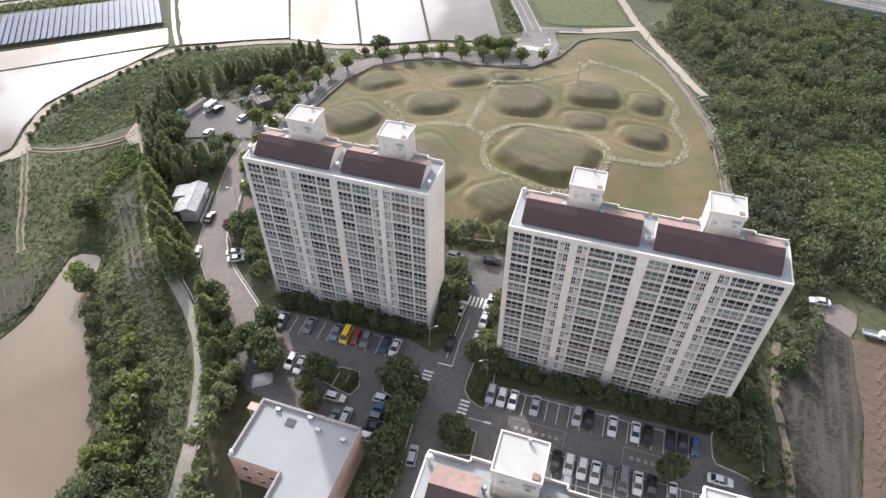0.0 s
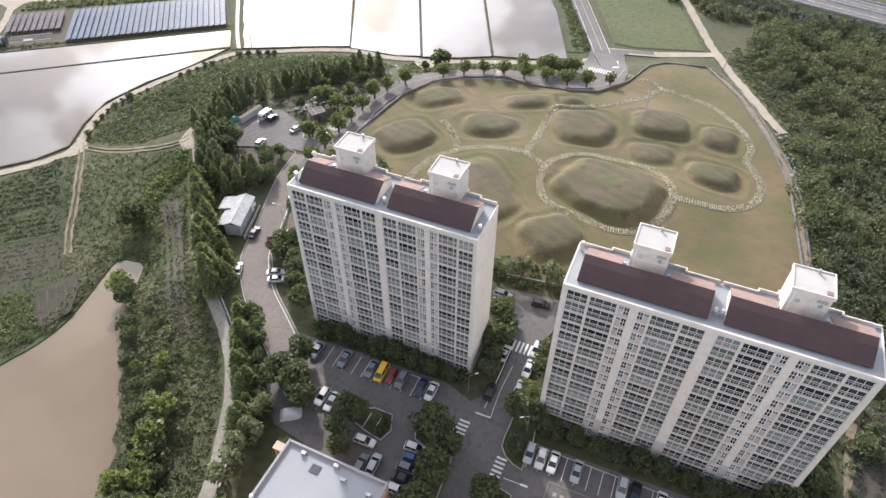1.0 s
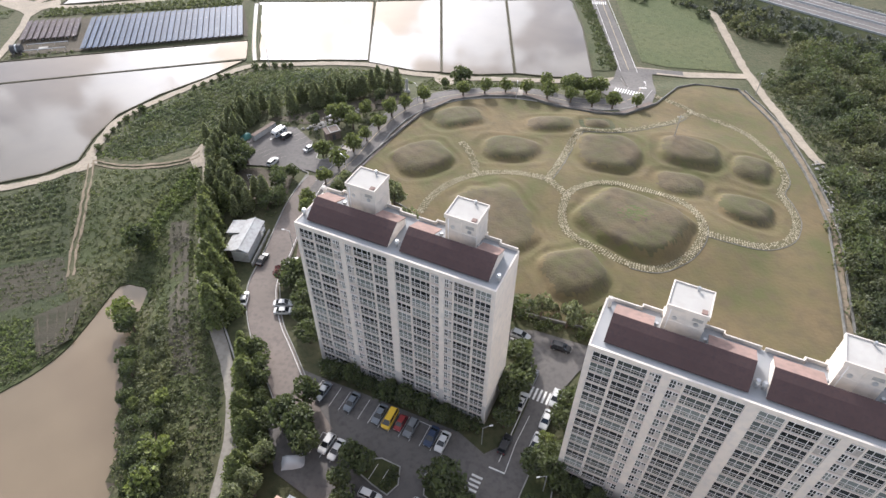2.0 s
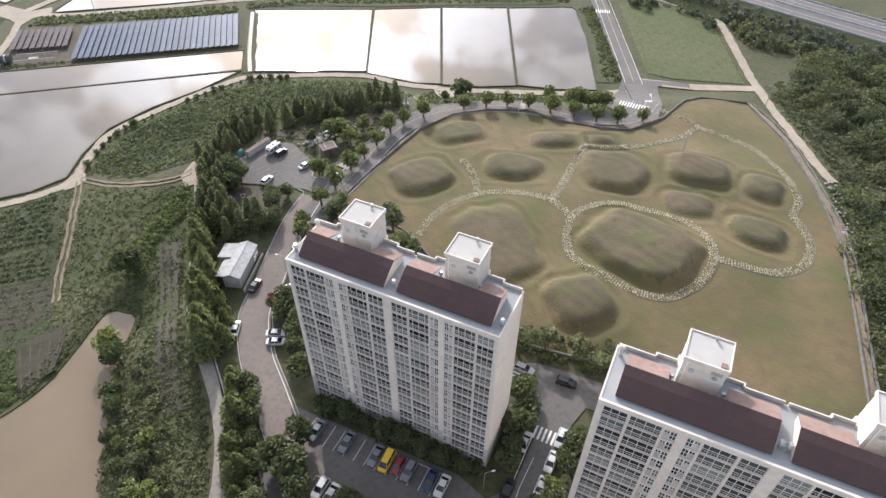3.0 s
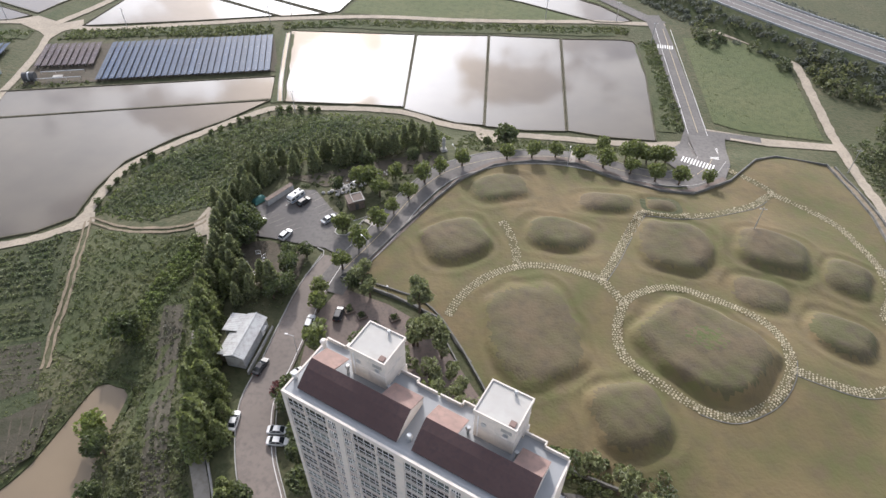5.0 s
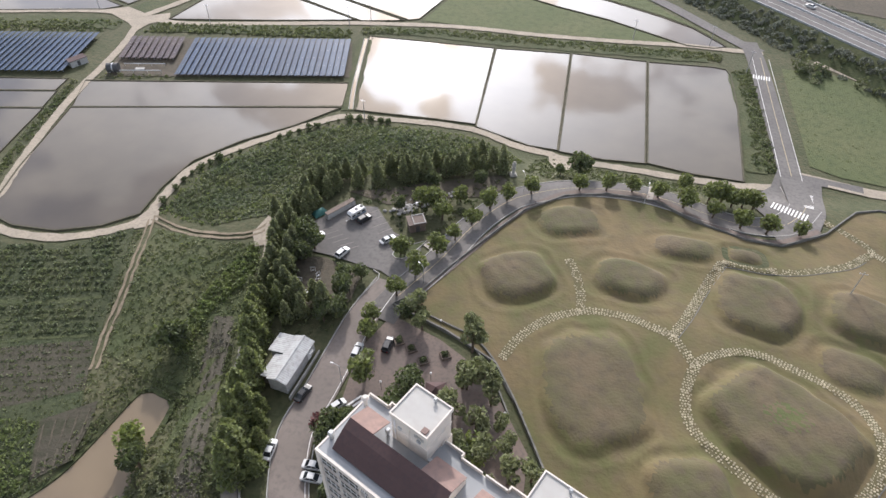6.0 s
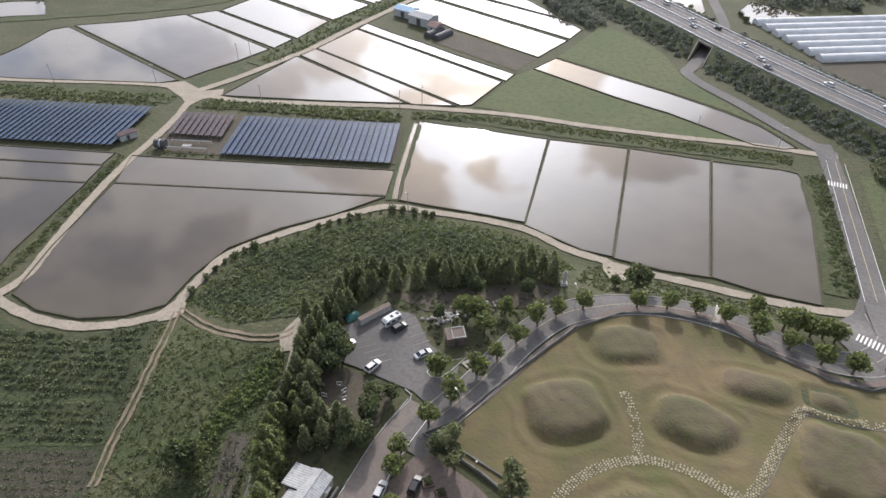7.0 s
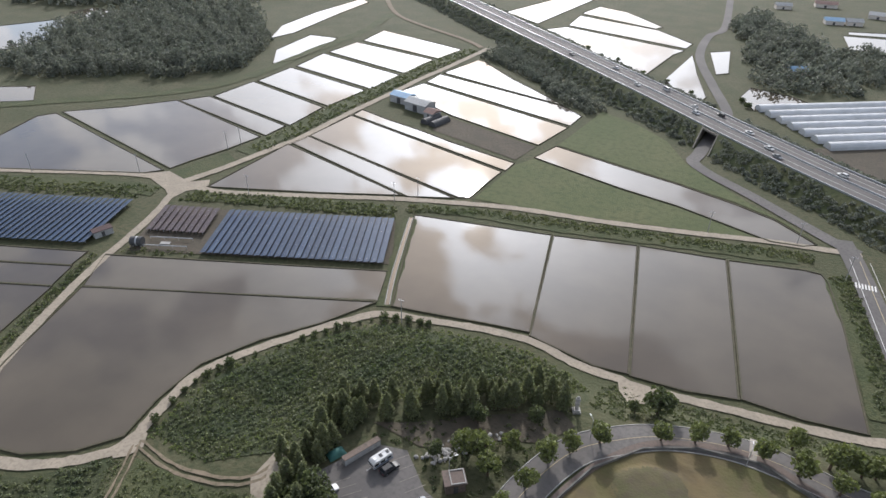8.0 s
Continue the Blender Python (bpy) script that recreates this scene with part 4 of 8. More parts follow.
# the country road goes below the highway, at a slant: a cut through both slopes of the bank
UNDER, UNDER_WAY = np.array([-29.3, 447.5]), np.array([.122, .9925])
ui = int(np.argmin(np.hypot(*(hc - UNDER).T)))
un = hn[ui]
ut = np.array([un[1], -un[0]])
UNDER = hc[ui] + ut * float((UNDER - hc[ui]) @ ut)
slant, straight_on = float(UNDER_WAY @ ut), float(UNDER_WAY @ un)


def under_at(side, off):
    """A point on one side wall of the cut, at a distance from the middle of the highway."""
    return UNDER + ut * (side * 4.2 / straight_on + off * slant / straight_on) + un * off


faces = []
for j in range(3):
    rows_ = ((-24, -11.5), None, (11.5, 24))[j]
    ring = lambda i: ((hc[i] - UNDER) @ ut)
    for i in range(m - 1):
        if rows_ and -40 < ring(i) and ring(i + 1) < 40:
            continue
        faces.append((j * m + i, (j + 1) * m + i, (j + 1) * m + i + 1, j * m + i + 1)[::-1])
    if rows_:
        kept = [i for i in range(m) if -40 < ring(i) < 40]
        for side, end in ((-1, kept[0]), (1, kept[-1])):
            q = [under_at(side, rows_[0]), under_at(side, rows_[1])]
            b0 = len(verts)
            verts += [(*q[0], (-.3, 5.6)[j == 2]), (*q[1], (5.6, -.3)[j == 2])]
            f = (j * m + end, (j + 1) * m + end, b0 + 1, b0)
            faces.append(f[::-1] if side == -1 else f)
setting("highway_bank", mesh_of("highway_bank", verts, faces, M_verge), "overgrown green highway embankment", "embankment")


def bank_height(x, y):
    return 5.7 * np.clip((24 - away(x, y, [tuple(q) for q in hc[::3]])) / 12.5, 0, 1)


setting("far_dike", strip_mesh("far_dike", [(-420, 284), (-384, 308), (-370, 320), (-350, 336.5), (-318, 366), (-300.5, 393), (-294.5, 427), (-294.5, 477), (-291, 531), (-300, 600)], 8, M_verge, 0.12, 6, rough_edge=1), "green dike below the far wood", "verge")
flat = lambda z: (lambda x, y: np.full(np.shape(x), z))
setting("highway", strip_mesh("highway", HW, 21, M_asphalt, 0.1, 8, ground=flat(5.6)), "grey four lane highway on an embankment", "road")
for off, w in ((-9.2, .25), (-5, .18), (-0.6, .3), (0.6, .3), (5, .18), (9.2, .25)):
    setting("highway_line", strip_mesh("highway_line", [tuple(c + n * off) for c, n in zip(hc, hn)], w, M_line, 0.14, 8, straight=True, ground=flat(5.6)), "white painted highway line", "road marking")
for off in (-10.6, 10.6, 0):
    setting("guard_rail", ridge_mesh("guard_rail", [tuple(c + n * off) for c, n in zip(hc, hn)], 0.3, 0.8, M_metal, 8, straight=True, ground=flat(5.6), slope=0.1), "grey steel highway guard rail", "guard rail")


# ---------------------------------------------------------------- painted lines and kerbs
def line(pts, width=0.15, mat=None, lift=0.22, **k):
    return setting("road_line", strip_mesh("road_line", pts, width, mat or M_line, lift, **k), "painted road line", "road marking")


def kerb(pts, label="pale concrete kerb", **k):
    return setting("kerb", ridge_mesh("kerb", pts, 0.22, 0.26, M_kerb, 2, slope=0.1, **k), label, "kerb")


line(offset_line(WEST[:8], 3.2), 0.15)
line(offset_line(RING[1:], 0), 0.12, M_yellow, 0.2)
for off in (-3.2, 3.2):
    line([(39.2 + off, 262.5), (36.6 + off, 284), (34 + off, 304), (29 + off, 344)], 0.15, straight=True, lift=0.24)
line([(39.2, 264), (36.6, 284), (34, 304), (29, 344)], 0.15, M_yellow, 0.24, straight=True)
kerb(offset_line(WEST, -3.9))
kerb(offset_line(WEST[4:8], 3.9))
setting("lane_wall", ridge_mesh("lane_wall", offset_line(LANE[5:14], 1.9), .4, .55, M_rock, 2, slope=.12, wobble=.04), "low grey retaining wall along the lane", "wall")
kerb(offset_line(RING[1:], 4.3))
kerb(offset_line(RING[1:-1], -4.3))


def zebra(x, y, turn, length, bars, bar=0.45, gap=0.5, depth=3.0):
    for i in range(bars):
        bm = bmesh.new()
        u = (i - (bars - 1) / 2) * (bar + gap)
        c, s = math.cos(radians(turn)), math.sin(radians(turn))
        q = [(u - bar / 2, -depth / 2), (u + bar / 2, -depth / 2), (u + bar / 2, depth / 2), (u - bar / 2, depth / 2)]
        bm.faces.new([bm.verts.new((x + a * c - b * s, y + a * s + b * c, h1(x + a * c - b * s, y + a * s + b * c) + length)) for a, b in q])
        me = bpy.data.meshes.new("zebra_bar")
        bm.to_mesh(me)
        bm.free()
        me.materials.append(M_line)
        setting("zebra_bar", me, "white painted zebra crossing bar", "road marking")


zebra(10.2, 104, -18, 0.2, 6)
zebra(-1.9, 82.8, 72, 0.2, 5, depth=2.2)
zebra(5.8, 75, 72, 0.2, 6, depth=2.0)
zebra(3.8, 117.6, 70, 0.2, 6)
zebra(37, 240.7, -17, 0.3, 11, depth=3.6)
zebra(43.2, 250.2, 84, 0.3, 11, depth=2.6)
zebra(-49.6, 136.4, -30, 0.22, 6, depth=4)

# coloured patches on the ring road
for poly in ([(-55.8, 187.4), (-54.1, 190.0), (-50.4, 187.8), (-52.1, 185.3)], [(-2.4, 238.0), (-0.4, 237.9), (-0.9, 230), (-2.6, 230)]):
    setting("speed_hump", drape_mesh("speed_hump", poly, M_oldline, .2, 1.5), "faded pale painted speed hump", "road marking")
zebra(29.6, 327, 0, .24, 7, depth=3.2)

# parking bays
AX, AY = (0.956, -0.292), (0.292, 0.956)          # along and across the buildings' fronts


def bays(x, y, count, width=2.35, depth=5.0):
    for i in range(count + 1):
        a = (x + AX[0] * width * i, y + AX[1] * width * i)
        line([a, (a[0] - AY[0] * depth, a[1] - AY[1] * depth)], 0.12, straight=True, lift=0.19)
    line([(x, y), (x + AX[0] * width * count, y + AX[1] * width * count)], 0.12, straight=True, lift=0.19)


bays(-36.6, 101.6, 13)
bays(10.3, 81.6, 18)
bays(21.6, 66.2, 14)
bays(20.2, 61.2, 14)
bays(-33, 89.5, 3)
# bus yard bays and markings on the asphalt
for i in range(6):
    line([(-73 + 2.3 * i, 197 - 1.9 * i), (-76 + 2.3 * i, 193.3 - 1.9 * i)], 0.12, M_oldline, straight=True, lift=0.24)
    line([(-85 + 2.0 * i, 183 - 0.9 * i), (-81.8 + 2.0 * i, 186 - 0.9 * i)], 0.12, M_oldline, straight=True, lift=0.24)
# faded outlined boxes with a row of painted marks in them
for x, y in ((15.6, 73.6), (37.4, 67.2)):
    at = lambda u, v: (x + u * AX[0] + v * AY[0], y + u * AX[1] + v * AY[1])
    for a, b in ((at(0, 0), at(11.3, 0)), (at(0, -3.9), at(11.3, -3.9)), (at(0, 0), at(0, -3.9)), (at(11.3, 0), at(11.3, -3.9))):
        line([a, b], 0.14, M_oldline, 0.19, straight=True)
    for i in range(7):
        u = 1.3 + 1.35 * i
        line([at(u, -2.0), at(u + .75, -2.0)], 0.8, M_oldline, 0.19, straight=True)
line([(7.0, 73.4), (11.6, 72.1)], .14, straight=True, lift=.19)
line([(10.2, 72.5), (11.6, 72.1)], .45, straight=True, lift=.2)
line([(7.9, 99.1), (5.5, 92.6), (3.8, 86.0)], .12, straight=True, lift=.19)


# planted islands with kerbs in the estate's car park and the yard
def island(poly, label="planted island with a pale kerb"):
    setting("island_bed", drape_mesh("island_bed", poly, M_verge, .22, 2), label, "planting bed")
    setting("kerb", ridge_mesh("kerb", [(*q,) for q in poly], .26, .34, M_kerb, 1.5, True, True, slope=.1), "pale concrete kerb round a planting bed", "kerb")


ISLANDS = [[(-25.5, 84.4), (-20.0, 85.6), (-16.2, 84.4), (-15.9, 80.8), (-17.6, 78.6), (-20.8, 80.2), (-24, 82.2)],
           [(3.2, 65.4), (7.4, 65.2), (8.6, 70.1), (5.9, 71.6), (3.3, 71.2)],
           [(-11.2, 83.6), (-8.6, 85.6), (-3.6, 83.2), (-2.8, 80.6), (-3.4, 75.1), (-5.0, 68.7), (-6.4, 61.5), (-8.2, 56), (-10.4, 56), (-8.6, 66), (-8.2, 72), (-8.4, 78), (-10.8, 79.6)],
           [(10.6, 97), (9.8, 92.6), (8.4, 86.5), (6.9, 82.1), (6.4, 80), (7.2, 77.9), (8.8, 76.3), (10.4, 75.4), (11.2, 78), (12.6, 82), (13.5, 88)],
           [(54.2, 65.3), (54.5, 63.7), (57.4, 62.2), (61, 60), (63, 62), (66, 74), (57, 73), (55, 68.9)],
           [(-62.0, 181.4), (-60.6, 180.4), (-58.5, 180.8), (-57, 183.8), (-55.4, 189.4), (-59.6, 186), (-62.4, 186.4)]]
for poly in ISLANDS:
    island(poly)
for i in range(3):
    line([(-22.8 + 2.3 * i, 84.9 - .6 * i), (-24 + 2.3 * i, 81.6 - .6 * i)], .12, straight=True, lift=.3)
kerb([(-64.4, 174.7), (-62.3, 173.8), (-61.7, 172.0), (-62.6, 168.5), (-63.6, 163.8)])
for pts in ([(-53.6, 164.6), (-47.5, 163.5), (-39.4, 160.9), (-33.4, 159.3), (-28.9, 155.9), (-24, 150.4), (-20, 145)], [(-45, 164.4), (-35.7, 162.2), (-31.8, 160.6), (-28.3, 158.1), (-25.0, 155), (-22, 150.8), (-17.4, 146.2)]):
    setting("ditch_wall", ridge_mesh("ditch_wall", pts, .4, .45, M_edge, 1.2, wobble=.05, slope=.15), "low grey stone wall along the park ditch", "wall")
for i in range(9):
    x, y = 96 - 1.55 * i, 86 - 3.3 * i
    setting("sand_ridge", ridge_mesh("sand_ridge", [(x, y), (x + 7, y + 6.2), (x + 14, y + 12)], 1.9, .2, M_sand, 1.2, wobble=.09, slope=.8), "diagonal ridge of pushed up sand", "soil")
line([(2.5, 88.2), (8.0, 105.5)], 0.15, straight=True, lift=0.2)
line([(0.7, 86.9), (3.8, 86.0)], 0.3, straight=True, lift=0.2)

# ---------------------------------------------------------------- apartment towers
FLOORS, FLOOR_H = 15, 2.6


def lattice(name, xs, zs, y0, y1, mat):
    """One connected grid of bars. xs, zs: (start, end) of the bars in each direction, ends included."""
    xb, zb = sorted({round(q, 4) for p in xs for q in p}), sorted({round(q, 4) for p in zs for q in p})
    solid = lambda i, j: (0 <= i < len(xb) - 1 and 0 <= j < len(zb) - 1) and (any(a <= (xb[i] + xb[i + 1]) / 2 <= b for a, b in xs) or any(a <= (zb[j] + zb[j + 1]) / 2 <= b for a, b in zs))
    bm = bmesh.new()
    v = {}

    def at(i, j, k):
        if (i, j, k) not in v:
            v[i, j, k] = bm.verts.new((xb[i], (y0, y1)[k], zb[j]))
        return v[i, j, k]
    for i in range(len(xb) - 1):
        for j in range(len(zb) - 1):
            if not solid(i, j):
                continue
            bm.faces.new((at(i, j, 0), at(i + 1, j, 0), at(i + 1, j + 1, 0), at(i, j + 1, 0)))
            if not solid(i - 1, j):
                bm.faces.new((at(i, j, 1), at(i, j, 0), at(i, j + 1, 0), at(i, j + 1, 1)))
            if not solid(i + 1, j):
                bm.faces.new((at(i + 1, j, 0), at(i + 1, j, 1), at(i + 1, j + 1, 1), at(i + 1, j + 1, 0)))
            if not solid(i, j - 1):
                bm.faces.new((at(i, j, 0), at(i, j, 1), at(i + 1, j, 1), at(i + 1, j, 0)))
            if not solid(i, j + 1):
                bm.faces.new((at(i, j + 1, 0), at(i + 1, j + 1, 0), at(i + 1, j + 1, 1), at(i, j + 1, 1)))
    me = bpy.data.meshes.new(name)
    bm.to_mesh(me)
    bm.free()
    me.materials.append(mat)
    return me


def window_meshes(w, h, cuts, mid):
    """Window frame with mullions, its glass, and the rail before it; shared by all windows of one size."""
    t = .08
    xs = [(0, t)] + [(w * c - .035, w * c + .035) for c in cuts] + [(w - t, w)]
    fr = lattice("window", xs, [(0, t), (h * mid - .04, h * mid + .04), (h - t, h)], -.05, .08, M_frame)
    bm = boxed((t, w - t, .0, .03, t, h - t))
    gl = bpy.data.meshes.new("pane"); bm.to_mesh(gl); bm.free(); gl.materials.append(M_pane)
    n = max(2, int(w / .42))
    rl = lattice("railing", [(.02 + (w - .08) * i / n, .06 + (w - .08) * i / n) for i in range(n + 1)], [(.1, .15), (.98, 1.05)], -.3, -.26, M_rail)
    return fr, gl, rl


def ledge_mesh(w):
    return lattice("louvre", [(0, .06), (w - .06, w)], [(0.06 + .16 * i, .14 + .16 * i) for i in range(7)] , -.12, .06, M_rail)


def tower(x, y, z, yaw, length, depth, roof, label):
    """An apartment slab: x, y of the front left corner, z of the ground, roof height; two stair cores, mirrored flats."""
    t = thing("apartment_tower", pose(x, y, 0, 0, 0, yaw), label, "apartment building", "apartment towers")
    f0 = roof - FLOORS * FLOOR_H - 0.9
    k = length / 38.9
    half = length / 2
    part("wall", boxed((0.25, length - .25, .35, depth, z - 1.5, roof - .25), (half / 2 - 3.1, half / 2 + 3.1, depth, depth + 2.1, z - 1.5, roof), (1.5 * half - 3.1, 1.5 * half + 3.1, depth, depth + 2.1, z - 1.5, roof)), M_white, t)
    for u in (0, length):
        s = 1 if u == 0 else -1
        part("end_wall", boxed((min(u, u + .25 * s), max(u, u + .25 * s), 0, depth, z - 1.5, roof)), M_tower, t, "white gable end wall with a grey base")
    # bays of one half, as parts of its length
    bays_ = [(.75, 3.6, "b"), (3.85, 7.5, "l"), (7.72, 9.2, "n"), (10.25, 11.73, "n"), (11.95, 15.6, "l"), (15.85, 18.7, "b")]
    spans = [(a * k + o, b * k + o, kind) for o in (0, half) for a, b, kind in bays_]
    spans = [(a, b, q) if a < half else (length - (spans[11 - i][1]), length - spans[11 - i][0], q) for i, (a, b, q) in enumerate(spans)]
    edges = [0.25] + [e for a, b, _ in spans for e in (a, b)] + [length - .25]
    for i in range(0, len(edges), 2):
        part("pier", boxed((edges[i], edges[i + 1], 0, .35, z - 1.5, roof - .9)), M_tower, t)
    part("parapet", boxed((0.25, length - .25, 0, .35, roof - .9, roof)), M_white, t)
    made = {}
    for a, b, kind in spans:
        w = round(b - a, 3)
        h = FLOOR_H - (.42 if kind != "n" else .72)
        if kind == "n":                      # a small window by the pier and a louvred ledge beside the balcony
            w = round(w * .52, 3)
        if (w, kind) not in made:
            made[w, kind] = window_meshes(w, h, {"b": (.33, .66), "l": (.2, .5, .8), "n": (.5,)}[kind], .5) + (ledge_mesh(w * .9),)
            made[w, "up"] = window_meshes(w * .9, .75, (.5,), .98)
            # dark sheet behind the slats gives their gaps a painted shade
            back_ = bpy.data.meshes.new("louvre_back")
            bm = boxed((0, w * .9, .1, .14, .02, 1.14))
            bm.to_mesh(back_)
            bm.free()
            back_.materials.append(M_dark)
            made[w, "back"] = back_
        inner = kind == "n" and ((a % half) > half / 2)
        for f in range(FLOORS):
            base = f0 + f * FLOOR_H + (.22 if kind != "n" else .36)
            wi = part("window", made[w, kind][0], None, t)
            wi.location = (a if kind != "n" or inner else b - w, .2, base)
            part("pane", made[w, kind][1], None, wi)
            if kind != "n":
                ra = part("railing", made[w, kind][2], None, t)
                ra.location = (a, .2, base)
            else:
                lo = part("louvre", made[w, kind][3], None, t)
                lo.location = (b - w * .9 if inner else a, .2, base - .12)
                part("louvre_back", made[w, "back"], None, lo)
                up = part("window", made[w, "up"][0], None, t)
                up.location = (b - w * .9 if inner else a, .2, base + 1.08)
                part("pane", made[w, "up"][1], None, up)
    for f in range(FLOORS):
        q = f0 + f * FLOOR_H
        for a, b, kind in spans:
            part("floor_band", boxed((a, b, .02 if kind != "n" else .0, .35, q - .08, q + (.2 if kind != "n" else .24))), M_band, t)
    # roof deck and parapets
    part("roof_deck", boxed((.25, length - .25, .35, depth - .2, roof - .25, roof - .1)), M_roofwhite, t, "white coated roof deck")
    pb = []
    for c in (half / 2, 1.5 * half):
        pb += [(c - half / 2 + .25 if c > half else .25, c - 6.2, depth - .2, depth, roof - .25, roof + .55), (c - 6.2, c - 3.1, depth + .5, depth + .7, roof - .25, roof + .55), (c - 6.2, c - 6.0, depth, depth + .5, roof - .25, roof + .55),
               (c + 3.1, c + 6.2, depth + .5, depth + .7, roof - .25, roof + .55), (c + 6.0, c + 6.2, depth, depth + .5, roof - .25, roof + .55), (c + 6.2, c + half / 2 - .25, depth - .2, depth, roof - .25, roof + .55)]
    for q in pb:
        part("back_parapet", boxed(q), M_white, t)
    for c in (half / 2, 1.5 * half):
        for q in (-6.0, 3.1):
            part("deck_extension", boxed((c + q, c + q + 2.9, depth - .2, depth + .5, roof - .25, roof - .1)), M_roofwhite, t)
        # gable roof: brown in front of the ridge, pink behind it
        a, b = c - half / 2 + 1.9, c + half / 2 - 1.15
        if c > half:
            a, b = c - half / 2 + 1.15, c + half / 2 - 1.9
        ridge, eave, back = 5.1, 1.35, 8.3
        zr, ze = roof + 2.9, roof + .35
        prof = [(eave, ze), (eave + 1.1, ze + .95), (eave + 2.4, ze + 1.85), (ridge, zr)]
        bm = bmesh.new()
        cols = [[bm.verts.new((xx, v, zz + dz)) for v, zz in prof for dz in (0, -.18)] for xx in (a, b)]
        for i in range(3):
            j = 2 * i
            bm.faces.new((cols[0][j], cols[1][j], cols[1][j + 2], cols[0][j + 2]))
            bm.faces.new((cols[0][j + 1], cols[0][j + 3], cols[1][j + 3], cols[1][j + 1]))
            for s in (0, 1):
                bm.faces.new((cols[s][j], cols[s][j + 2], cols[s][j + 3], cols[s][j + 1]))
        bm.faces.new((cols[0][0], cols[0][1], cols[1][1], cols[1][0]))
        part("front_roof", bm, M_brown, t, "dark brown metal front roof slope")
        # unseen wall added below the ridge, keeps sun off the deck in front
        part("ridge_sun_block", boxed((c - 3.9, c + 3.9, ridge - .1, ridge + .08, roof - .1, zr - .2)), M_white, t)
        for x0, x1 in ((a, c - 3.9), (c + 3.9, b)):
            bm = bmesh.new()
            q = [(x0, ridge, zr - .02), (x1, ridge, zr - .02), (x1, back, roof + 1.5), (x0, back, roof + 1.5)]
            hi = [bm.verts.new(p) for p in q]
            lo = [bm.verts.new((p[0], p[1], p[2] - .18)) for p in q]
            bm.faces.new(hi)
            bm.faces.new(lo[::-1])
            for i in range(4):
                bm.faces.new((hi[i], lo[i], lo[(i + 1) % 4], hi[(i + 1) % 4]))
            part("back_roof", bm, M_pinkroof, t, "faded pink back roof slope")
        for x0 in (a + .1, b - .3):
            bm = bmesh.new()
            outline = [(eave + .2, roof - .1)] + [(v, zz - .19) for v, zz in prof] + [(back - .1, roof + 1.4), (back - .1, roof - .1)]
            f1 = [bm.verts.new((x0, v, zz)) for v, zz in outline]
            f2 = [bm.verts.new((x0 + .2, v, zz)) for v, zz in outline]
            bm.faces.new(f1)
            bm.faces.new(f2[::-1])
            for i in range(len(f1)):
                bm.faces.new((f1[i], f2[i], f2[(i + 1) % len(f1)], f1[(i + 1) % len(f1)]))
            bmesh.ops.recalc_face_normals(bm, faces=bm.faces[:])
            part("gable_wall", bm, M_white, t)
        # lift house over the stair core
        hx0, hx1, hy0, hy1, top = c - 2.85, c + 2.85, depth - 3.0, depth + 2.1, roof + 5.78
        part("lift_house", boxed((hx0, hx1, hy0, hy1, roof - .2, top - .55), (hx0 - .18, hx1 + .18, hy0 - .18, hy1 + .18, top - .55, top - .12)), M_white, t)
        part("lift_roof", boxed((hx0, hx1, hy0, hy1, top - .12, top - .02)), M_liftroof, t, "warm white lift house roof")
        part("lift_parapet", boxed((hx0 - .18, hx1 + .18, hy0 - .18, hy0, top - .12, top + .18), (hx0 - .18, hx1 + .18, hy1, hy1 + .18, top - .12, top + .18), (hx0 - .18, hx0, hy0, hy1, top - .12, top + .18), (hx1, hx1 + .18, hy0, hy1, top - .12, top + .18)), M_white, t)
        part("wall_band", boxed((hx0 - .06, hx1 + .06, hy0 - .06, hy1 + .06, roof + 2.6, roof + 2.8), (c - .12, c + .12, hy0 - .08, hy0, roof + .5, top - .6)), M_white, t)
        part("drain_pipe", boxed((hx0 + .5, hx0 + .64, hy0 - .16, hy0, roof + .3, top - .55)), M_frame, t)
        for q in (-1.5, 1.6):
            bm = bmesh.new()
            tube(bm, (c + q, hy0 - .12, roof + 3.5), (c + q, hy0 + .1, roof + 3.5), .38, 12)
            part("wall_vent", bm, M_metal, t, "round grey wall vent")
        part("louvre_panel", boxed((c + .9, c + 2.4, hy0 - .07, hy0, roof + 4.1, roof + 4.7)), M_kerb, t)
        part("access_hatch", boxed((hx1 - 1.1, hx1 - .3, hy0 + .2, hy0 + 1.0, top - .02, top + .2)), M_pinkroof, t, "rusty brown roof hatch")
        bm = bmesh.new()
        cylinder(bm, c + .6, depth + 1.7, top - .02, top + .45, .16, .16, 10)
        cylinder(bm, c + .6, depth + 1.7, top + .45, top + .75, .3, .18, 12)
        part("roof_vent", bm, M_metal, t, "grey turbine roof vent")
        for q in (-3.5, 3.5):
            bm = bmesh.new()
            cylinder(bm, c + q, hy0 - .2, roof - .1, roof + 1.1, .22, .22, 10)
            cylinder(bm, c + q, hy0 - .2, roof + 1.1, roof + 1.5, .4, .26, 12)
            part("air_unit", bm, M_metal, t, "grey roof ventilator")
    for u in ((half - .3, half + .7) if length > 45 else (.6, half + .1, length - .6)):
        bm = bmesh.new()
        cylinder(bm, u, 3.2 if length > 45 else 2.6, roof - .1, roof + .9, .3, .3, 10)
        cylinder(bm, u, 3.2 if length > 45 else 2.6, roof + .9, roof + 1.35, .5, .3, 12)
        part("deck_vent", bm, M_metal, t, "grey vent on the roof deck")
    bm = bmesh.new()
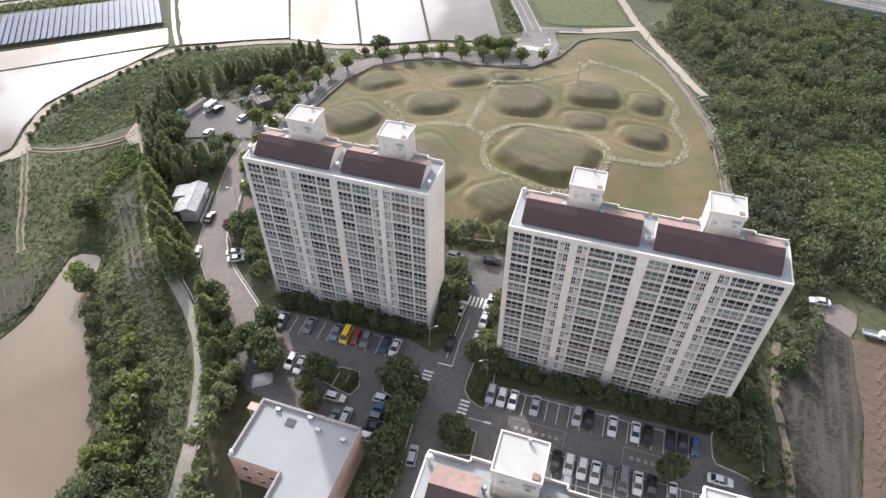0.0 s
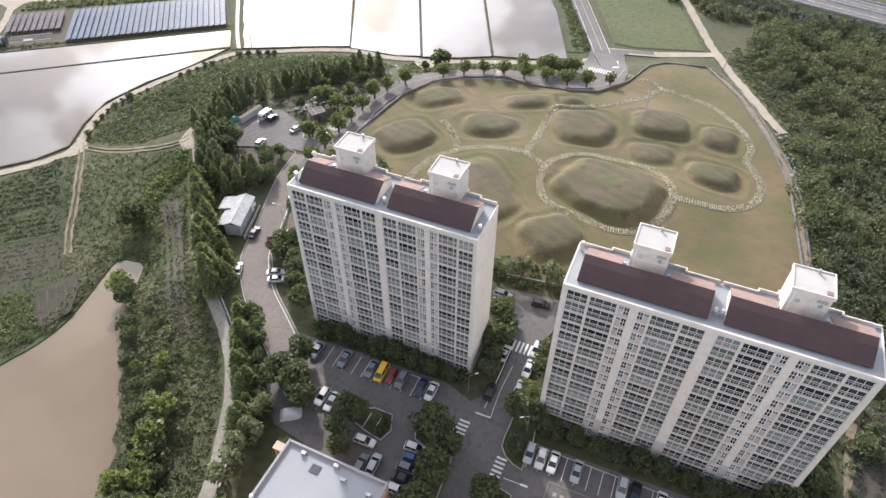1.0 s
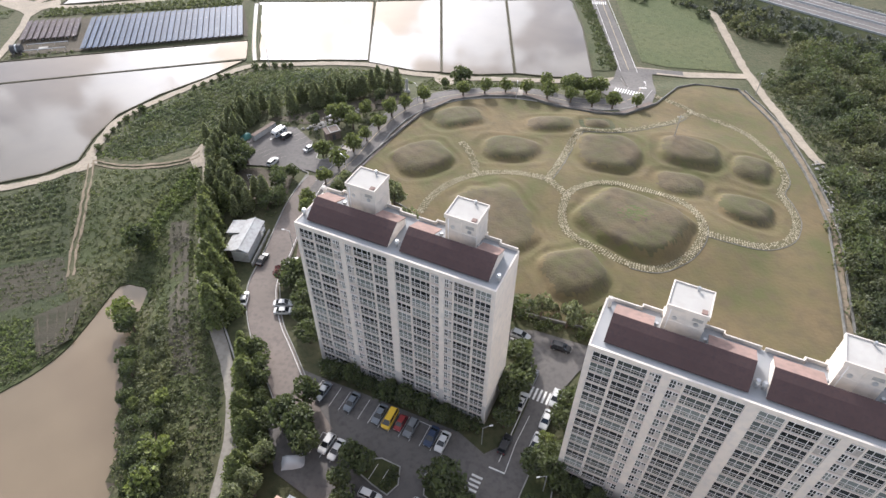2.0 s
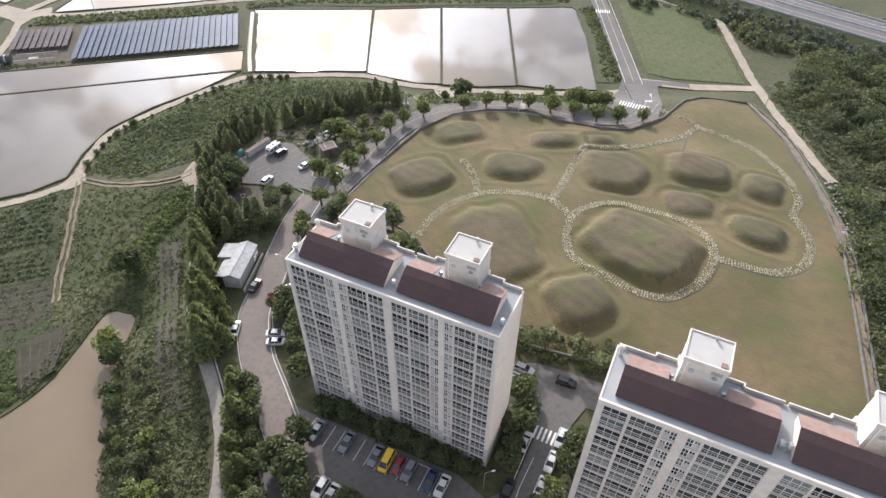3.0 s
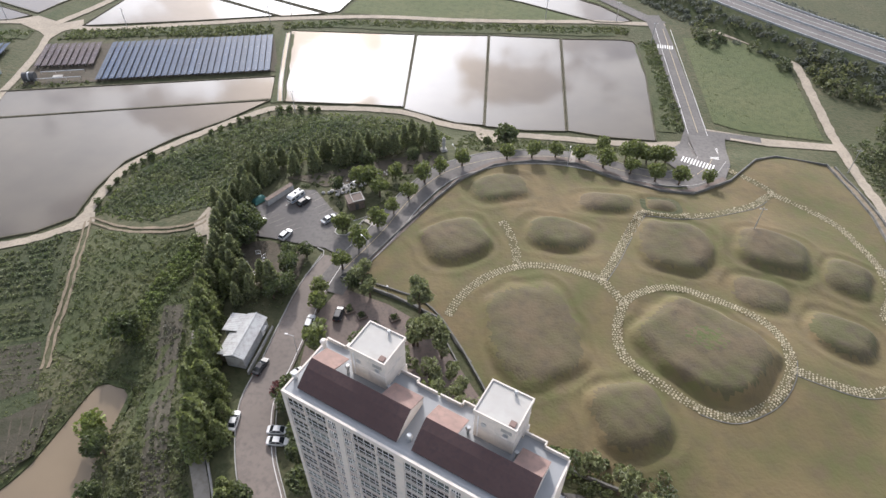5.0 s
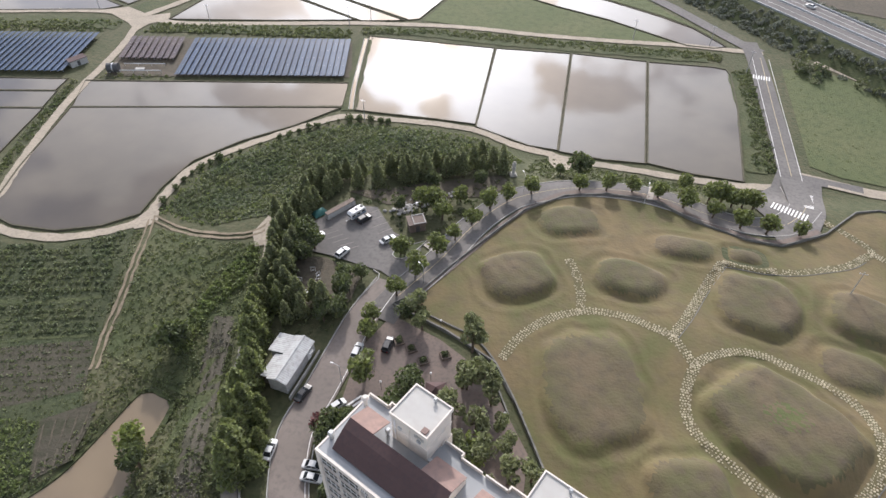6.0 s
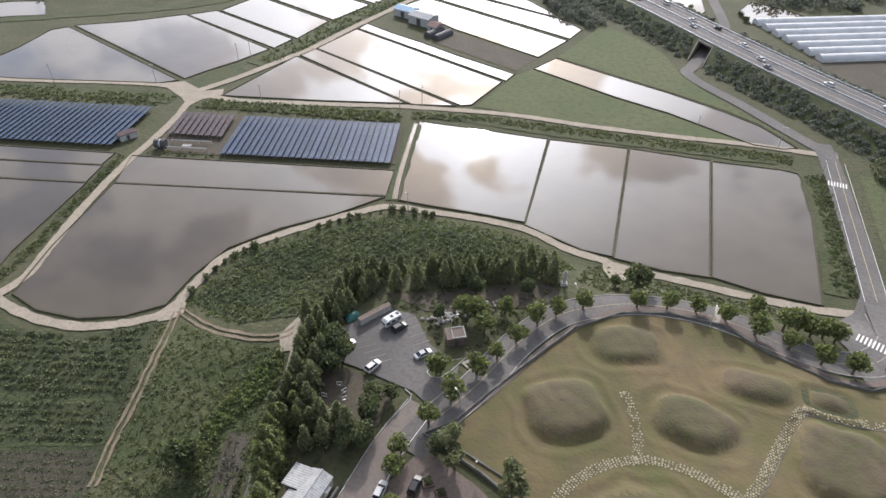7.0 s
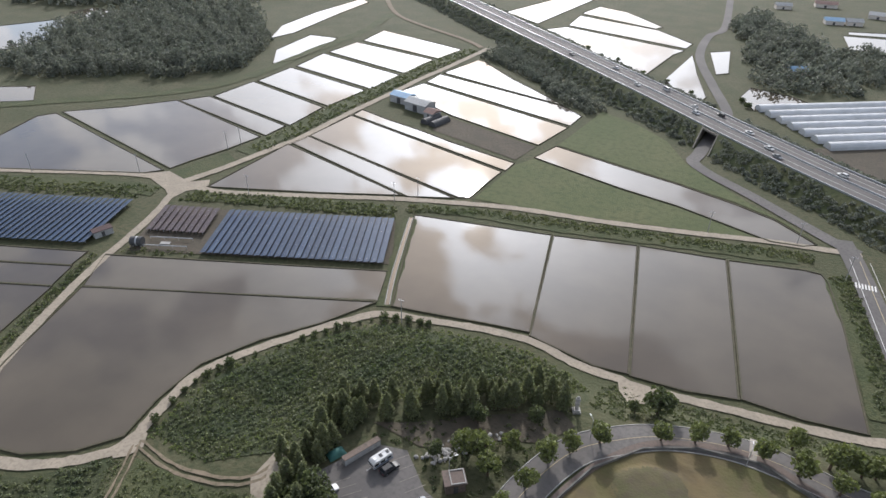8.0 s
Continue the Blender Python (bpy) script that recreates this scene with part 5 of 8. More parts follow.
    cylinder(bm, .8, depth - 1.6, roof - .1, roof + 1.3, .28, .28, 10)
    cylinder(bm, .8, depth - 1.6, roof + 1.3, roof + 1.6, .34, .56, 12)
    cylinder(bm, .8, depth - 1.6, roof + 1.6, roof + 2.0, .56, .3, 12)
    part("corner_vent", bm, M_rail, t, "white mushroom vent stack")
    return t


M_band = material("balcony_wall_paint", (0.62, 0.572, 0.52), (0.54, 0.464, 0.42), 0.9, 0.2, each=0.1, spec=0.1)
# white paint with a grey painted base
M_tower = material("white_wall_grey_base", (0.645, 0.589, 0.528), (0.59, 0.536, 0.483), 0.9, 0.12, 0.8, (0.51, 0.485, 0.46), spec=0.1)
nt = M_tower.node_tree
bsdf = nt.nodes["Principled BSDF"]
top_col = bsdf.inputs["Base Color"].links[0].from_socket
tcn, sep, cmpn = nt.nodes.new("ShaderNodeTexCoord"), nt.nodes.new("ShaderNodeSeparateXYZ"), nt.nodes.new("ShaderNodeMath")
cmpn.operation, cmpn.inputs[1].default_value = "LESS_THAN", 13.2
nt.links.new(tcn.outputs["Object"], sep.inputs[0])
nt.links.new(sep.outputs[2], cmpn.inputs[0])
nt.links.new(ramp_between(nt, cmpn.outputs[0], top_col, (0.42, 0.40, 0.385)), bsdf.inputs["Base Color"])

tower(-38.35, 107.2, 6.5, -17.0, 38.9, 10.55, 46.6, "white fifteen storey apartment tower with brown roofs")
tower(13.2, 87.3, 6.5, -17.0, 46.8, 10.4, 46.7, "long white fifteen storey apartment tower with brown roofs")
tower(-3.0, 34.5, 6.5, -17.0, 46.8, 10.4, 46.7, "white apartment tower seen from above its roof")


# ---------------------------------------------------------------- low buildings
def flat_house():
    t = thing("community_house", pose(-36.6, 60.2, 0, 0, 0, -18), "low salmon walled house with a flat white roof", "house")
    part("wall", boxed((0, 20.4, 0, 12.5, 5, 14.7), (10.2, 20.4, -13, 0, 5, 14.7)), M_pinkwall, t)
    part("roof_deck", boxed((.3, 20.1, .3, 12.2, 14.7, 14.85), (10.5, 20.1, -12.7, .3, 14.7, 14.852)), M_roofwhite, t, "white coated flat roof")
    for q in ((0, .3, 0, 12.5), (.3, 20.4, 12.2, 12.5), (20.1, 20.4, -13, 12.2), (.3, 10.2, 0, .3), (10.2, 10.5, -13, .3), (10.5, 20.1, -13, -12.7)):
        part("parapet", boxed((*q, 14.7, 15.4)), M_pinkwall, t)
        part("coping", boxed((q[0] - .05, q[1] + .05, q[2] - .05, q[3] + .05, 15.4, 15.5)), M_roofwhite, t)
    part("porch_roof", boxed((-3.0, 0, 10.6, 12.2, 12.9, 13.15)), M_pinkwall, t)
    part("porch_post", boxed((-2.9, -2.7, 10.8, 11.0, 5, 12.9)), M_pinkwall, t)
    part("porch_post", boxed((-2.9, -2.7, 11.8, 12.0, 5, 12.9)), M_pinkwall, t)
    for u, zz in ((2.2, 11.6), (5.2, 11.6), (7.6, 11.2), (2.2, 8.2), (5.2, 8.2)):
        wi = part("window", boxed((u, u + 1.3, -.08, .02, zz, zz + 1.1)), M_frame, t)
        part("pane", boxed((u + .1, u + 1.2, -.1, -.06, zz + .1, zz + 1.0)), M_pane, wi)
    for u, v in ((3.4, 11), (10, 11.3), (12.5, 9.5), (17.8, 9)):
        part("roof_unit", boxed((u, u + .9, v, v + .6, 14.86, 15.5)), M_metal, t)
    # dark square slab, put here for a tarp lying on the roof
    part("roof_cover", boxed((6.4, 8.2, 8.8, 10.4, 14.86, 15.0)), M_dark, t)
    bm = bmesh.new()
    cylinder(bm, .5, .6, 15.4, 16.4, .3, .3, 10)
    part("roof_vent", bm, M_frame, t)


flat_house()


def sheet_shed():
    t = thing("sheet_shed", pose(-67.9, 134.3, 5.9, 0, 0, 90), "long shed with a weathered white ribbed gable roof and lean-tos", "shed")
    part("wall", boxed((.2, 12.2, -2.2, 2.1, -.6, 2.9)), M_shed, t)
    part("lean_to_wall", boxed((7.4, 12.0, 2.1, 5.9, -.6, 2.25)), M_shed, t)
    part("lean_to_wall", boxed((.9, 6.6, 2.1, 4.0, -.6, 2.1)), M_soil, t)
    # ribbed sheets: from u0 to u1 along the shed, from v0, z0 down to v1, z1
    for u0, u1, v0, v1, z0, z1 in ((0, 12.4, 0, -2.5, 4.0, 3.0), (0, 12.4, 0, 2.4, 4.0, 3.05), (7.1, 12.3, 2.3, 6.4, 2.95, 2.35), (.7, 6.9, 2.3, 4.4, 2.75, 2.2), (9.0, 10.6, -2.3, -3.1, 2.6, 2.4)):
        bm = bmesh.new()
        n_ = int((u1 - u0) / .25)
        rows_ = [[bm.verts.new((u0 + (u1 - u0) * i / n_, v, zz + dz + (.05 if i % 2 else 0))) for i in range(n_ + 1)] for v, zz, dz in ((v0, z0, 0), (v1, z1, 0), (v1, z1, -.08), (v0, z0, -.08))]
        for a, b in ((0, 1), (1, 2), (2, 3), (3, 0)):
            for i in range(n_):
                bm.faces.new((rows_[a][i], rows_[b][i], rows_[b][i + 1], rows_[a][i + 1]))
        bmesh.ops.recalc_face_normals(bm, faces=bm.faces[:])
        part("roof_sheet", bm, M_shed, t, "weathered white ribbed roof sheet")
    part("ridge_cap", boxed((-.05, 12.45, -.16, .16, 3.98, 4.1)), M_shed, t)
    part("door", boxed((9.2, 10.4, -2.28, -2.2, -.1, 2.1)), M_frame, t)
    part("retaining_wall", boxed((-1.0, 12.2, -3.5, -3.2, -.8, .5)), M_kerb, t)


sheet_shed()


def hut():
    z = h1(-60.3, 192)
    t = thing("garden_hut", pose(-60.3, 193.9, z, 0, 0, 35), "small brown brick hut with an open white roof frame", "hut")
    part("wall", boxed((-2.2, 2.2, -1.8, 1.8, -.3, 2.7)), M_hut, t)
    part("roof", boxed((-2.5, 2.5, -2.1, 2.1, 2.7, 2.95)), M_pave, t)
    for q in ((-1.0, 2.3, -1.9, -1.7), (-1.0, 2.3, 1.7, 1.9), (-1.0, -.8, -1.7, 1.7), (2.1, 2.3, -1.7, 1.7)):
        part("roof_rail", boxed((*q, 2.95, 3.15)), M_kerb, t)
    part("door", boxed((-.5, .5, -1.86, -1.8, 0, 2.0)), M_dark, t)


hut()


def pavilion():
    z = h1(-35, 144)
    t = thing("garden_pavilion", pose(-35.5, 144, z, 0, 0, 20), "small brown hip roofed garden pavilion", "pavilion")
    bm = bmesh.new()
    base = [bm.verts.new(p) for p in ((-2.2, -2.2, 2.7), (2.2, -2.2, 2.7), (2.2, 2.2, 2.7), (-2.2, 2.2, 2.7))]
    tip = bm.verts.new((0, 0, 4.2))
    bm.faces.new(base[::-1])
    for i in range(4):
        bm.faces.new((base[i], base[(i + 1) % 4], tip))
    part("roof", bm, M_brown, t)
    for a in (-1.7, 1.7):
        for b in (-1.7, 1.7):
            part("post", boxed((a - .1, a + .1, b - .1, b + .1, -.2, 2.7)), M_bark, t)
    part("platform", boxed((-1.9, 1.9, -1.9, 1.9, -.2, .45)), M_bark, t)


pavilion()


def farmyard():
    def shed(x, y, turn, w, d, h, mat, label):
        t = thing("farm_shed", pose(x, y, 0, 0, 0, turn), label, "farm building", "farmyard buildings")
        part("wall", boxed((0, w, 0, d, -.2, h)), M_shed, t)
        bm = bmesh.new()
        a = [bm.verts.new(p) for p in ((-.4, -.4, h), (w + .4, -.4, h), (w + .4, d / 2, h + 1.4), (-.4, d / 2, h + 1.4), (w + .4, d + .4, h), (-.4, d + .4, h))]
        bm.faces.new((a[0], a[1], a[2], a[3]))
        bm.faces.new((a[3], a[2], a[4], a[5]))
        bm.faces.new((a[0], a[3], a[5]))
        bm.faces.new((a[1], a[4], a[2]))
        part("roof", bm, mat, t)
        part("door", boxed((w * .4, w * .6, -.06, 0, 0, h * .8)), M_dark, t)
    shed(-198, 412, -10, 12, 8, 4, M_blue, "farm shed with a blue sheet roof")
    shed(-185, 405, -12, 14, 9, 4.5, M_shed, "white farm shed with a grey roof")
    shed(-170, 398, -14, 6, 7, 3.2, M_pinkroof, "small brown roofed farm shed")
    for i in range(2):
        t = thing("polytunnel", pose(-166 + 5.5 * i, 390 - 1.5 * i, 0, 0, 0, -15), "dark covered round tunnel greenhouse", "greenhouse", "tunnel greenhouses")
        bm = bmesh.new()
        arc = [(2.4 * math.cos(math.pi * j / 10), 2.6 * math.sin(math.pi * j / 10)) for j in range(11)]
        r0, r1 = [bm.verts.new((a, 0, b)) for a, b in arc], [bm.verts.new((a, 12, b)) for a, b in arc]
        for j in range(10):
            bm.faces.new((r0[j], r0[j + 1], r1[j + 1], r1[j]))
        bm.faces.new(r0[::-1])
        bm.faces.new(r1)
        part("cover", bm, M_dark, t)


farmyard()
for i in range(7):
    # long white greenhouses across the highway
    t = thing("film_greenhouse", pose(-11 + 5.5 * i, 491.7 - 6.9 * i, 0, 0, 0, 31.5), "long white film greenhouse", "greenhouse", "film greenhouses")
    bm = bmesh.new()
    arc = [(-3.0 * math.cos(math.pi * j / 8), 3.1 * math.sin(math.pi * j / 8) ** .8) for j in range(9)]
    r0, r1 = [bm.verts.new((0, a, b)) for a, b in arc], [bm.verts.new((90, a, b)) for a, b in arc]
    for j in range(8):
        bm.faces.new((r0[j], r1[j], r1[j + 1], r0[j + 1]))
    bm.faces.new(r0)
    bm.faces.new(r1[::-1])
    part("film", bm, M_film, t)


for i, (x, y, w, d, turn, mat_) in enumerate([(30, 736, 14, 9, 10, M_blue), (64, 778, 16, 10, -8, M_shed), (-8, 780, 13, 8, 15, M_shed), (24, 806, 18, 10, 5, M_pinkroof), (6, 570, 10, 7, 25, M_blue), (46, 740, 12, 8, 12, M_shed), (90, 760, 15, 9, 0, M_pinkroof), (80, 738, 11, 8, 20, M_shed)]):
    # low farmhouses far beyond the highway
    t = thing("farmhouse", pose(x, y, 0, 0, 0, turn), "distant low farmhouse with a pitched sheet roof", "house", "distant farmhouses")
    part("wall", boxed((0, w, 0, d, -.2, 3)), M_white, t)
    bm = bmesh.new()
    a = [bm.verts.new(p) for p in ((-.5, -.5, 3), (w + .5, -.5, 3), (w + .5, d / 2, 5.2), (-.5, d / 2, 5.2), (w + .5, d + .5, 3), (-.5, d + .5, 3))]
    for f in ((0, 1, 2, 3), (3, 2, 4, 5), (0, 3, 5), (1, 4, 2), (0, 5, 4, 1)):
        bm.faces.new([a[j] for j in f])
    part("roof", bm, mat_, t)
    part("door", boxed((w * .4, w * .52, -.06, 0, 0, 2.1)), M_dark, t)


# ---------------------------------------------------------------- solar fields
def solar_field(corner, along, across, rows, length, pitch, mat, label):
    """Rows of tilted panels on posts. along: direction of a row; across: step from row to row."""
    t = thing("solar_field", pose(corner[0], corner[1], 0.1), label, "solar panels", "solar fields")
    au, cu = np.array(along) / np.hypot(*along), np.array(across) / np.hypot(*across)
    for i in range(rows):
        o = cu * pitch * i
        w = cu * pitch * .93
        e = au * length
        bm = bmesh.new()
        q = [(*o, 1.1), (*(o + e), 1.1), (*(o + e + w), 1.5), (*(o + w), 1.5)]
        hi = [bm.verts.new(p) for p in q]
        lo = [bm.verts.new((p[0], p[1], p[2] - .06)) for p in q]
        bm.faces.new(hi)
        bm.faces.new(lo[::-1])
        for j in range(4):
            bm.faces.new((hi[j], lo[j], lo[(j + 1) % 4], hi[(j + 1) % 4]))
        bmesh.ops.recalc_face_normals(bm, faces=bm.faces[:])
        r = part("panel_row", bm, mat, t)
        bm = bmesh.new()
        for j in range(5):
            p = o + e * (j + .3) / 5 + w * .5
            box(bm, p[0] - .06, p[0] + .06, p[1] - .06, p[1] + .06, -.3, 1.4)
        part("posts", bm, M_metal, r)


setting("solar_ground", drape_mesh("solar_ground", [(-219, 266), (-131, 296), (-118, 269.5), (-206, 236)], M_soil, .05, 8), "grey soil under the solar panels", "soil")
solar_field((-180.7, 244.9), (-11.2, 28.6), (61, 22.6), 27, 30.6, 2.4, M_solar, "blue solar panels in slanted rows on a field")
solar_field((-209.4, 248.2), (-7.5, 17), (22.2, 7.6), 9, 18.6, 2.5, M_solar_brown, "brownish bare solar racks in rows")
solar_field((-329.3, 192.2), (-9.8, 31), (107.9, 39.6), 46, 32.5, 2.5, M_solar, "dark blue solar panels in rows left of the farm road")


def underpass():
    """Concrete side walls, wings and deck where the country road goes below the highway."""
    t = thing("underpass", pose(0, 0, 0), "grey concrete underpass in the highway bank", "underpass")
    across = np.array([UNDER_WAY[1], -UNDER_WAY[0]])
    for side in (-1, 1):
        bm = bmesh.new()
        line_ = [(-24.5, .1), (-11.5, 5.5), (11.5, 5.5), (24.5, .1)]
        rings = []
        for out in (0, .55):
            top = [bm.verts.new((*(under_at(side, o) + across * side * (out - .25)), z + .15)) for o, z in line_]
            foot = [bm.verts.new((*(under_at(side, o) + across * side * (out - .25)), -.3)) for o, z in line_]
            rings.append(top + foot[::-1])
        bm.faces.new(rings[0])
        bm.faces.new(rings[1][::-1])
        for i in range(8):
            bm.faces.new((rings[0][i], rings[1][i], rings[1][(i + 1) % 8], rings[0][(i + 1) % 8]))
        bmesh.ops.recalc_face_normals(bm, faces=bm.faces[:])
        part("side_wall", bm, M_lane, t)
    bm = bmesh.new()
    quad = [under_at(-1, -12.2), under_at(1, -12.2), under_at(1, 12.2), under_at(-1, 12.2)]
    hi, lo = [bm.verts.new((*q, 5.52)) for q in quad], [bm.verts.new((*q, 4.6)) for q in quad]
    bm.faces.new(hi)
    bm.faces.new(lo[::-1])
    for i in range(4):
        bm.faces.new((hi[i], lo[i], lo[(i + 1) % 4], hi[(i + 1) % 4]))
    bmesh.ops.recalc_face_normals(bm, faces=bm.faces[:])
    part("deck", bm, M_lane, t)


underpass()


# ---------------------------------------------------------------- trees
def quads_mesh(name, centres, size, mat, rng, flat=0.0):
    """Many small leaf clumps: bent quads about the given centres."""
    n = len(centres)
    c = np.asarray(centres)
    d1 = rng.normal(size=(n, 3))
    d1 /= np.linalg.norm(d1, axis=1)[:, None]
    d2 = np.cross(d1, rng.normal(size=(n, 3)))
    d2[:, 2] *= 1 - flat
    d2 /= np.linalg.norm(d2, axis=1)[:, None] + 1e-9
    s = (np.asarray(size) * rng.uniform(.6, 1.25, n))[:, None]
    up = np.cross(d1, d2) * s * .25
    v = np.stack([c - d1 * s, c - d2 * s * .6 + up, c + d1 * s, c + d2 * s * .6 + up], 1).reshape(-1, 3)
    me = bpy.data.meshes.new(name)
    me.vertices.add(4 * n)
    me.vertices.foreach_set("co", v.ravel().astype(np.float32))
    me.loops.add(6 * n)
    idx = (np.array([0, 1, 2, 0, 2, 3])[None, :] + 4 * np.arange(n)[:, None]).ravel()
    me.loops.foreach_set("vertex_index", idx.astype(np.int32))
    me.polygons.add(2 * n)
    me.polygons.foreach_set("loop_start", (3 * np.arange(2 * n)).astype(np.int32))
    me.update(calc_edges=True)
    me.materials.append(mat)
    return me


def crown_points(rng, n, radius, tall, base, lumps=9, cone=False, hollow=.55):
    """Places of leaf clumps in an uneven crown of several lobes."""
    if cone:
        t = rng.uniform(0, 1, n) ** .75
        t = 1 - t
        a = rng.uniform(0, 2 * np.pi, n)
        edge = radius * (1 - t) ** .6 * (1 + .18 * np.sin(5 * a + 9 * t) + rng.uniform(-.15, .2, n))
        r = edge * np.sqrt(rng.uniform(hollow ** 2, 1, n))
        return np.stack([r * np.cos(a), r * np.sin(a), base + t * tall + rng.uniform(-.2, .2, n)], 1)
    lc = rng.normal(size=(lumps, 3))
    lc /= np.linalg.norm(lc, axis=1)[:, None]
    lc *= rng.uniform(.35, .62, (lumps, 1))
    lr = rng.uniform(.38, .58, lumps)
    k = rng.randint(0, lumps, n)
    d = rng.normal(size=(n, 3))
    d /= np.linalg.norm(d, axis=1)[:, None]
    p = lc[k] + d * (lr[k] * rng.uniform(hollow, 1, n) ** .5)[:, None]
    return np.stack([p[:, 0] * radius, p[:, 1] * radius, base + (p[:, 2] * .5 + .5) * tall], 1)


def trunk_mesh(rng, high, r, limbs, spread):
    bm = bmesh.new()
    cylinder(bm, 0, 0, -.4, high * .55, r, r * .7, 7)
    cylinder(bm, 0, 0, high * .55, high, r * .7, r * .25, 6)
    for i in range(limbs):
        a = 2 * math.pi * i / limbs + rng.uniform(-.4, .4)
        z0 = high * rng.uniform(.4, .75)
        tube(bm, (0, 0, z0), (spread * math.cos(a), spread * math.sin(a), z0 + spread * rng.uniform(.5, .9)), r * .3, 5)
    return bm


def tree_model(seed, radius, tall, base, leaves, size, mat, name, label, cone=False, clumps=9):
    rng = np.random.RandomState(seed)
    t = thing(name, pose(0, 0, -500), label, "tree")
    part("trunk", trunk_mesh(rng, base + tall * (.85 if cone else .6), .09 * radius + .05, 3 if cone else 5, radius * .55), M_bark, t)
    pts = crown_points(rng, leaves, radius, tall, base, clumps, cone)
    part("crown", quads_mesh("crown", pts, size, mat, rng), None, t)
    return t


MODELS = {
    "street": [tree_model(s, 2.7, 4.2, 1.5, 620, .42, L_street, "street_tree", "round light green street tree") for s in (1, 2, 3)],
    "dark": [tree_model(s, 3.2, 5.2, 1.2, 700, .48, L_dark, "broadleaf_tree", "dark green broadleaf tree") for s in (4, 5, 6)],
    "lime": [tree_model(s, 2.6, 4.0, 1.0, 560, .42, L_lime, "garden_tree", "bright green garden tree") for s in (7, 8)],
    "red": [tree_model(9, 2.3, 3.4, .8, 480, .4, L_red, "maple_tree", "dark red leaved maple tree")],
    "cone": [tree_model(s, 2.3, 9.0, 1.0, 800, .5, L_conifer, "conifer_tree", "tall narrow dark green conifer", True) for s in (10, 11, 12)],
    "poplar": [tree_model(s, 2.5, 8.6, .6, 800, .5, L_poplar, "poplar_tree", "tall dark green row tree", True) for s in (13, 14, 15)],
    "shrub": [tree_model(s, 1.5, 1.8, .1, 240, .32, L_dark, "garden_shrub", "dark green rounded shrub") for s in (16, 17)],
    "pine": [tree_model(s, 2.6, 4.5, 2.2, 460, .42, L_conifer, "pine_tree", "dark green spreading pine", False, 6) for s in (18, 19)],
}
rt = random.Random(5)
GROUPS = {"street": "street trees", "cone": "conifer belt", "poplar": "lane trees", "dark": "estate trees", "lime": "garden trees", "shrub": "shrubs", "pine": "pines", "red": "maples"}
first_use = set()
GROW = {"street": 1.22, "cone": .95, "poplar": 1.0, "dark": 1.22, "lime": 1.1, "shrub": 1.15, "pine": 1.2, "red": 1.15}


def plant(kind, x, y, scale=1.0, z=None, spread=.18):
    model = rt.choice(MODELS[kind])
    s = scale * GROW[kind] * rt.uniform(1 - spread, 1 + spread)
    m = pose(x, y, h1(x, y) if z is None else z, rt.uniform(-3, 3), rt.uniform(-3, 3), rt.uniform(0, 360)) @ Matrix.Diagonal((s * rt.uniform(.9, 1.1), s * rt.uniform(.9, 1.1), s, 1))
    if model not in first_use:
        first_use.add(model)
        model.matrix_basis = m
        ob = model
    else:
        ob = copy_thing(model, Matrix())
        ob.matrix_basis = m
    ob["group"] = GROUPS[kind]
    return ob


# street trees along the ring road and the west street
for x, y in [(-59.1, 182.7), (-53.3, 176.3), (-51.0, 185.4), (-48.4, 192.1), (-46.4, 200.1), (-43.8, 208.8), (-40.3, 213.9), (-34.5, 219), (-21.7, 226.3), (-14.3, 229.9), (-7.1, 232), (0.4, 232), (7.8, 230), (16, 228.4), (23.4, 226.4), (30.4, 226.8), (39.1, 230)]:
    plant("street", x, y, .95)
for x, y in [(7, 239.6), (14.6, 236.3), (18, 237.5), (21.1, 237), (24, 238), (26.8, 237.3), (-53, 209.5), (-54.8, 199.6), (-58.5, 204), (-62.5, 203.5), (-54.9, 167.9), (-57.0, 159.2), (-56, 153.4)]:
    plant("street", x, y, .95)
plant("street", -52, 143.6, 1.35)
plant("dark", -23.7, 237.5, 1.15)
plant("dark", -29, 234.5, .55)
# conifer belt along the field lane and round the bus yard
for i in range(34):
    q = i / 33
    x, y = -93.5 + 31.5 * q - 3.1 * min(1, max(0, (q - .1) * 5)), 178 - 64 * q
    plant("poplar" if q > .35 else "cone", x + rt.uniform(-1, 1), y + rt.uniform(-.8, .8), rt.uniform(1.05, 1.35) if q > .35 else rt.uniform(.85, 1.1))
    if i % 2 == 0 and not .42 < q < .78:
        plant("poplar" if q > .3 else "cone", x + 3.6 + rt.uniform(-1, 1), y + 1.5 + rt.uniform(-1, 1), rt.uniform(.65, .95))
for i in range(18):
    q = i / 15
    x, y = -55.8 + 10.4 * min(q, 1) + 2.5 * max(q - 1, 0), 106.5 - 26 * q
    plant("poplar", x + rt.uniform(-.7, .7), y + rt.uniform(-1, 1), rt.uniform(.75, 1.0))
    if i % 2:
        plant("dark", x + 3 + rt.uniform(-.5, .5), y + .5 + rt.uniform(-1, 1), rt.uniform(.6, .8))
BELT = [(-95, 183), (-94.6, 194), (-93, 203), (-86, 209), (-77, 212.5), (-69.6, 219), (-58, 226.5), (-46, 231)]
bc = curve_points(BELT, 2.3)
for (x, y), (nx_, ny_) in zip(bc, sides(bc)):
    for o in (0, 3.2, -3):
        if rt.random() < .5:
            plant("cone", x + nx_ * o + rt.uniform(-1, 1), y + ny_ * o + rt.uniform(-1, 1), rt.uniform(.75, 1.0))
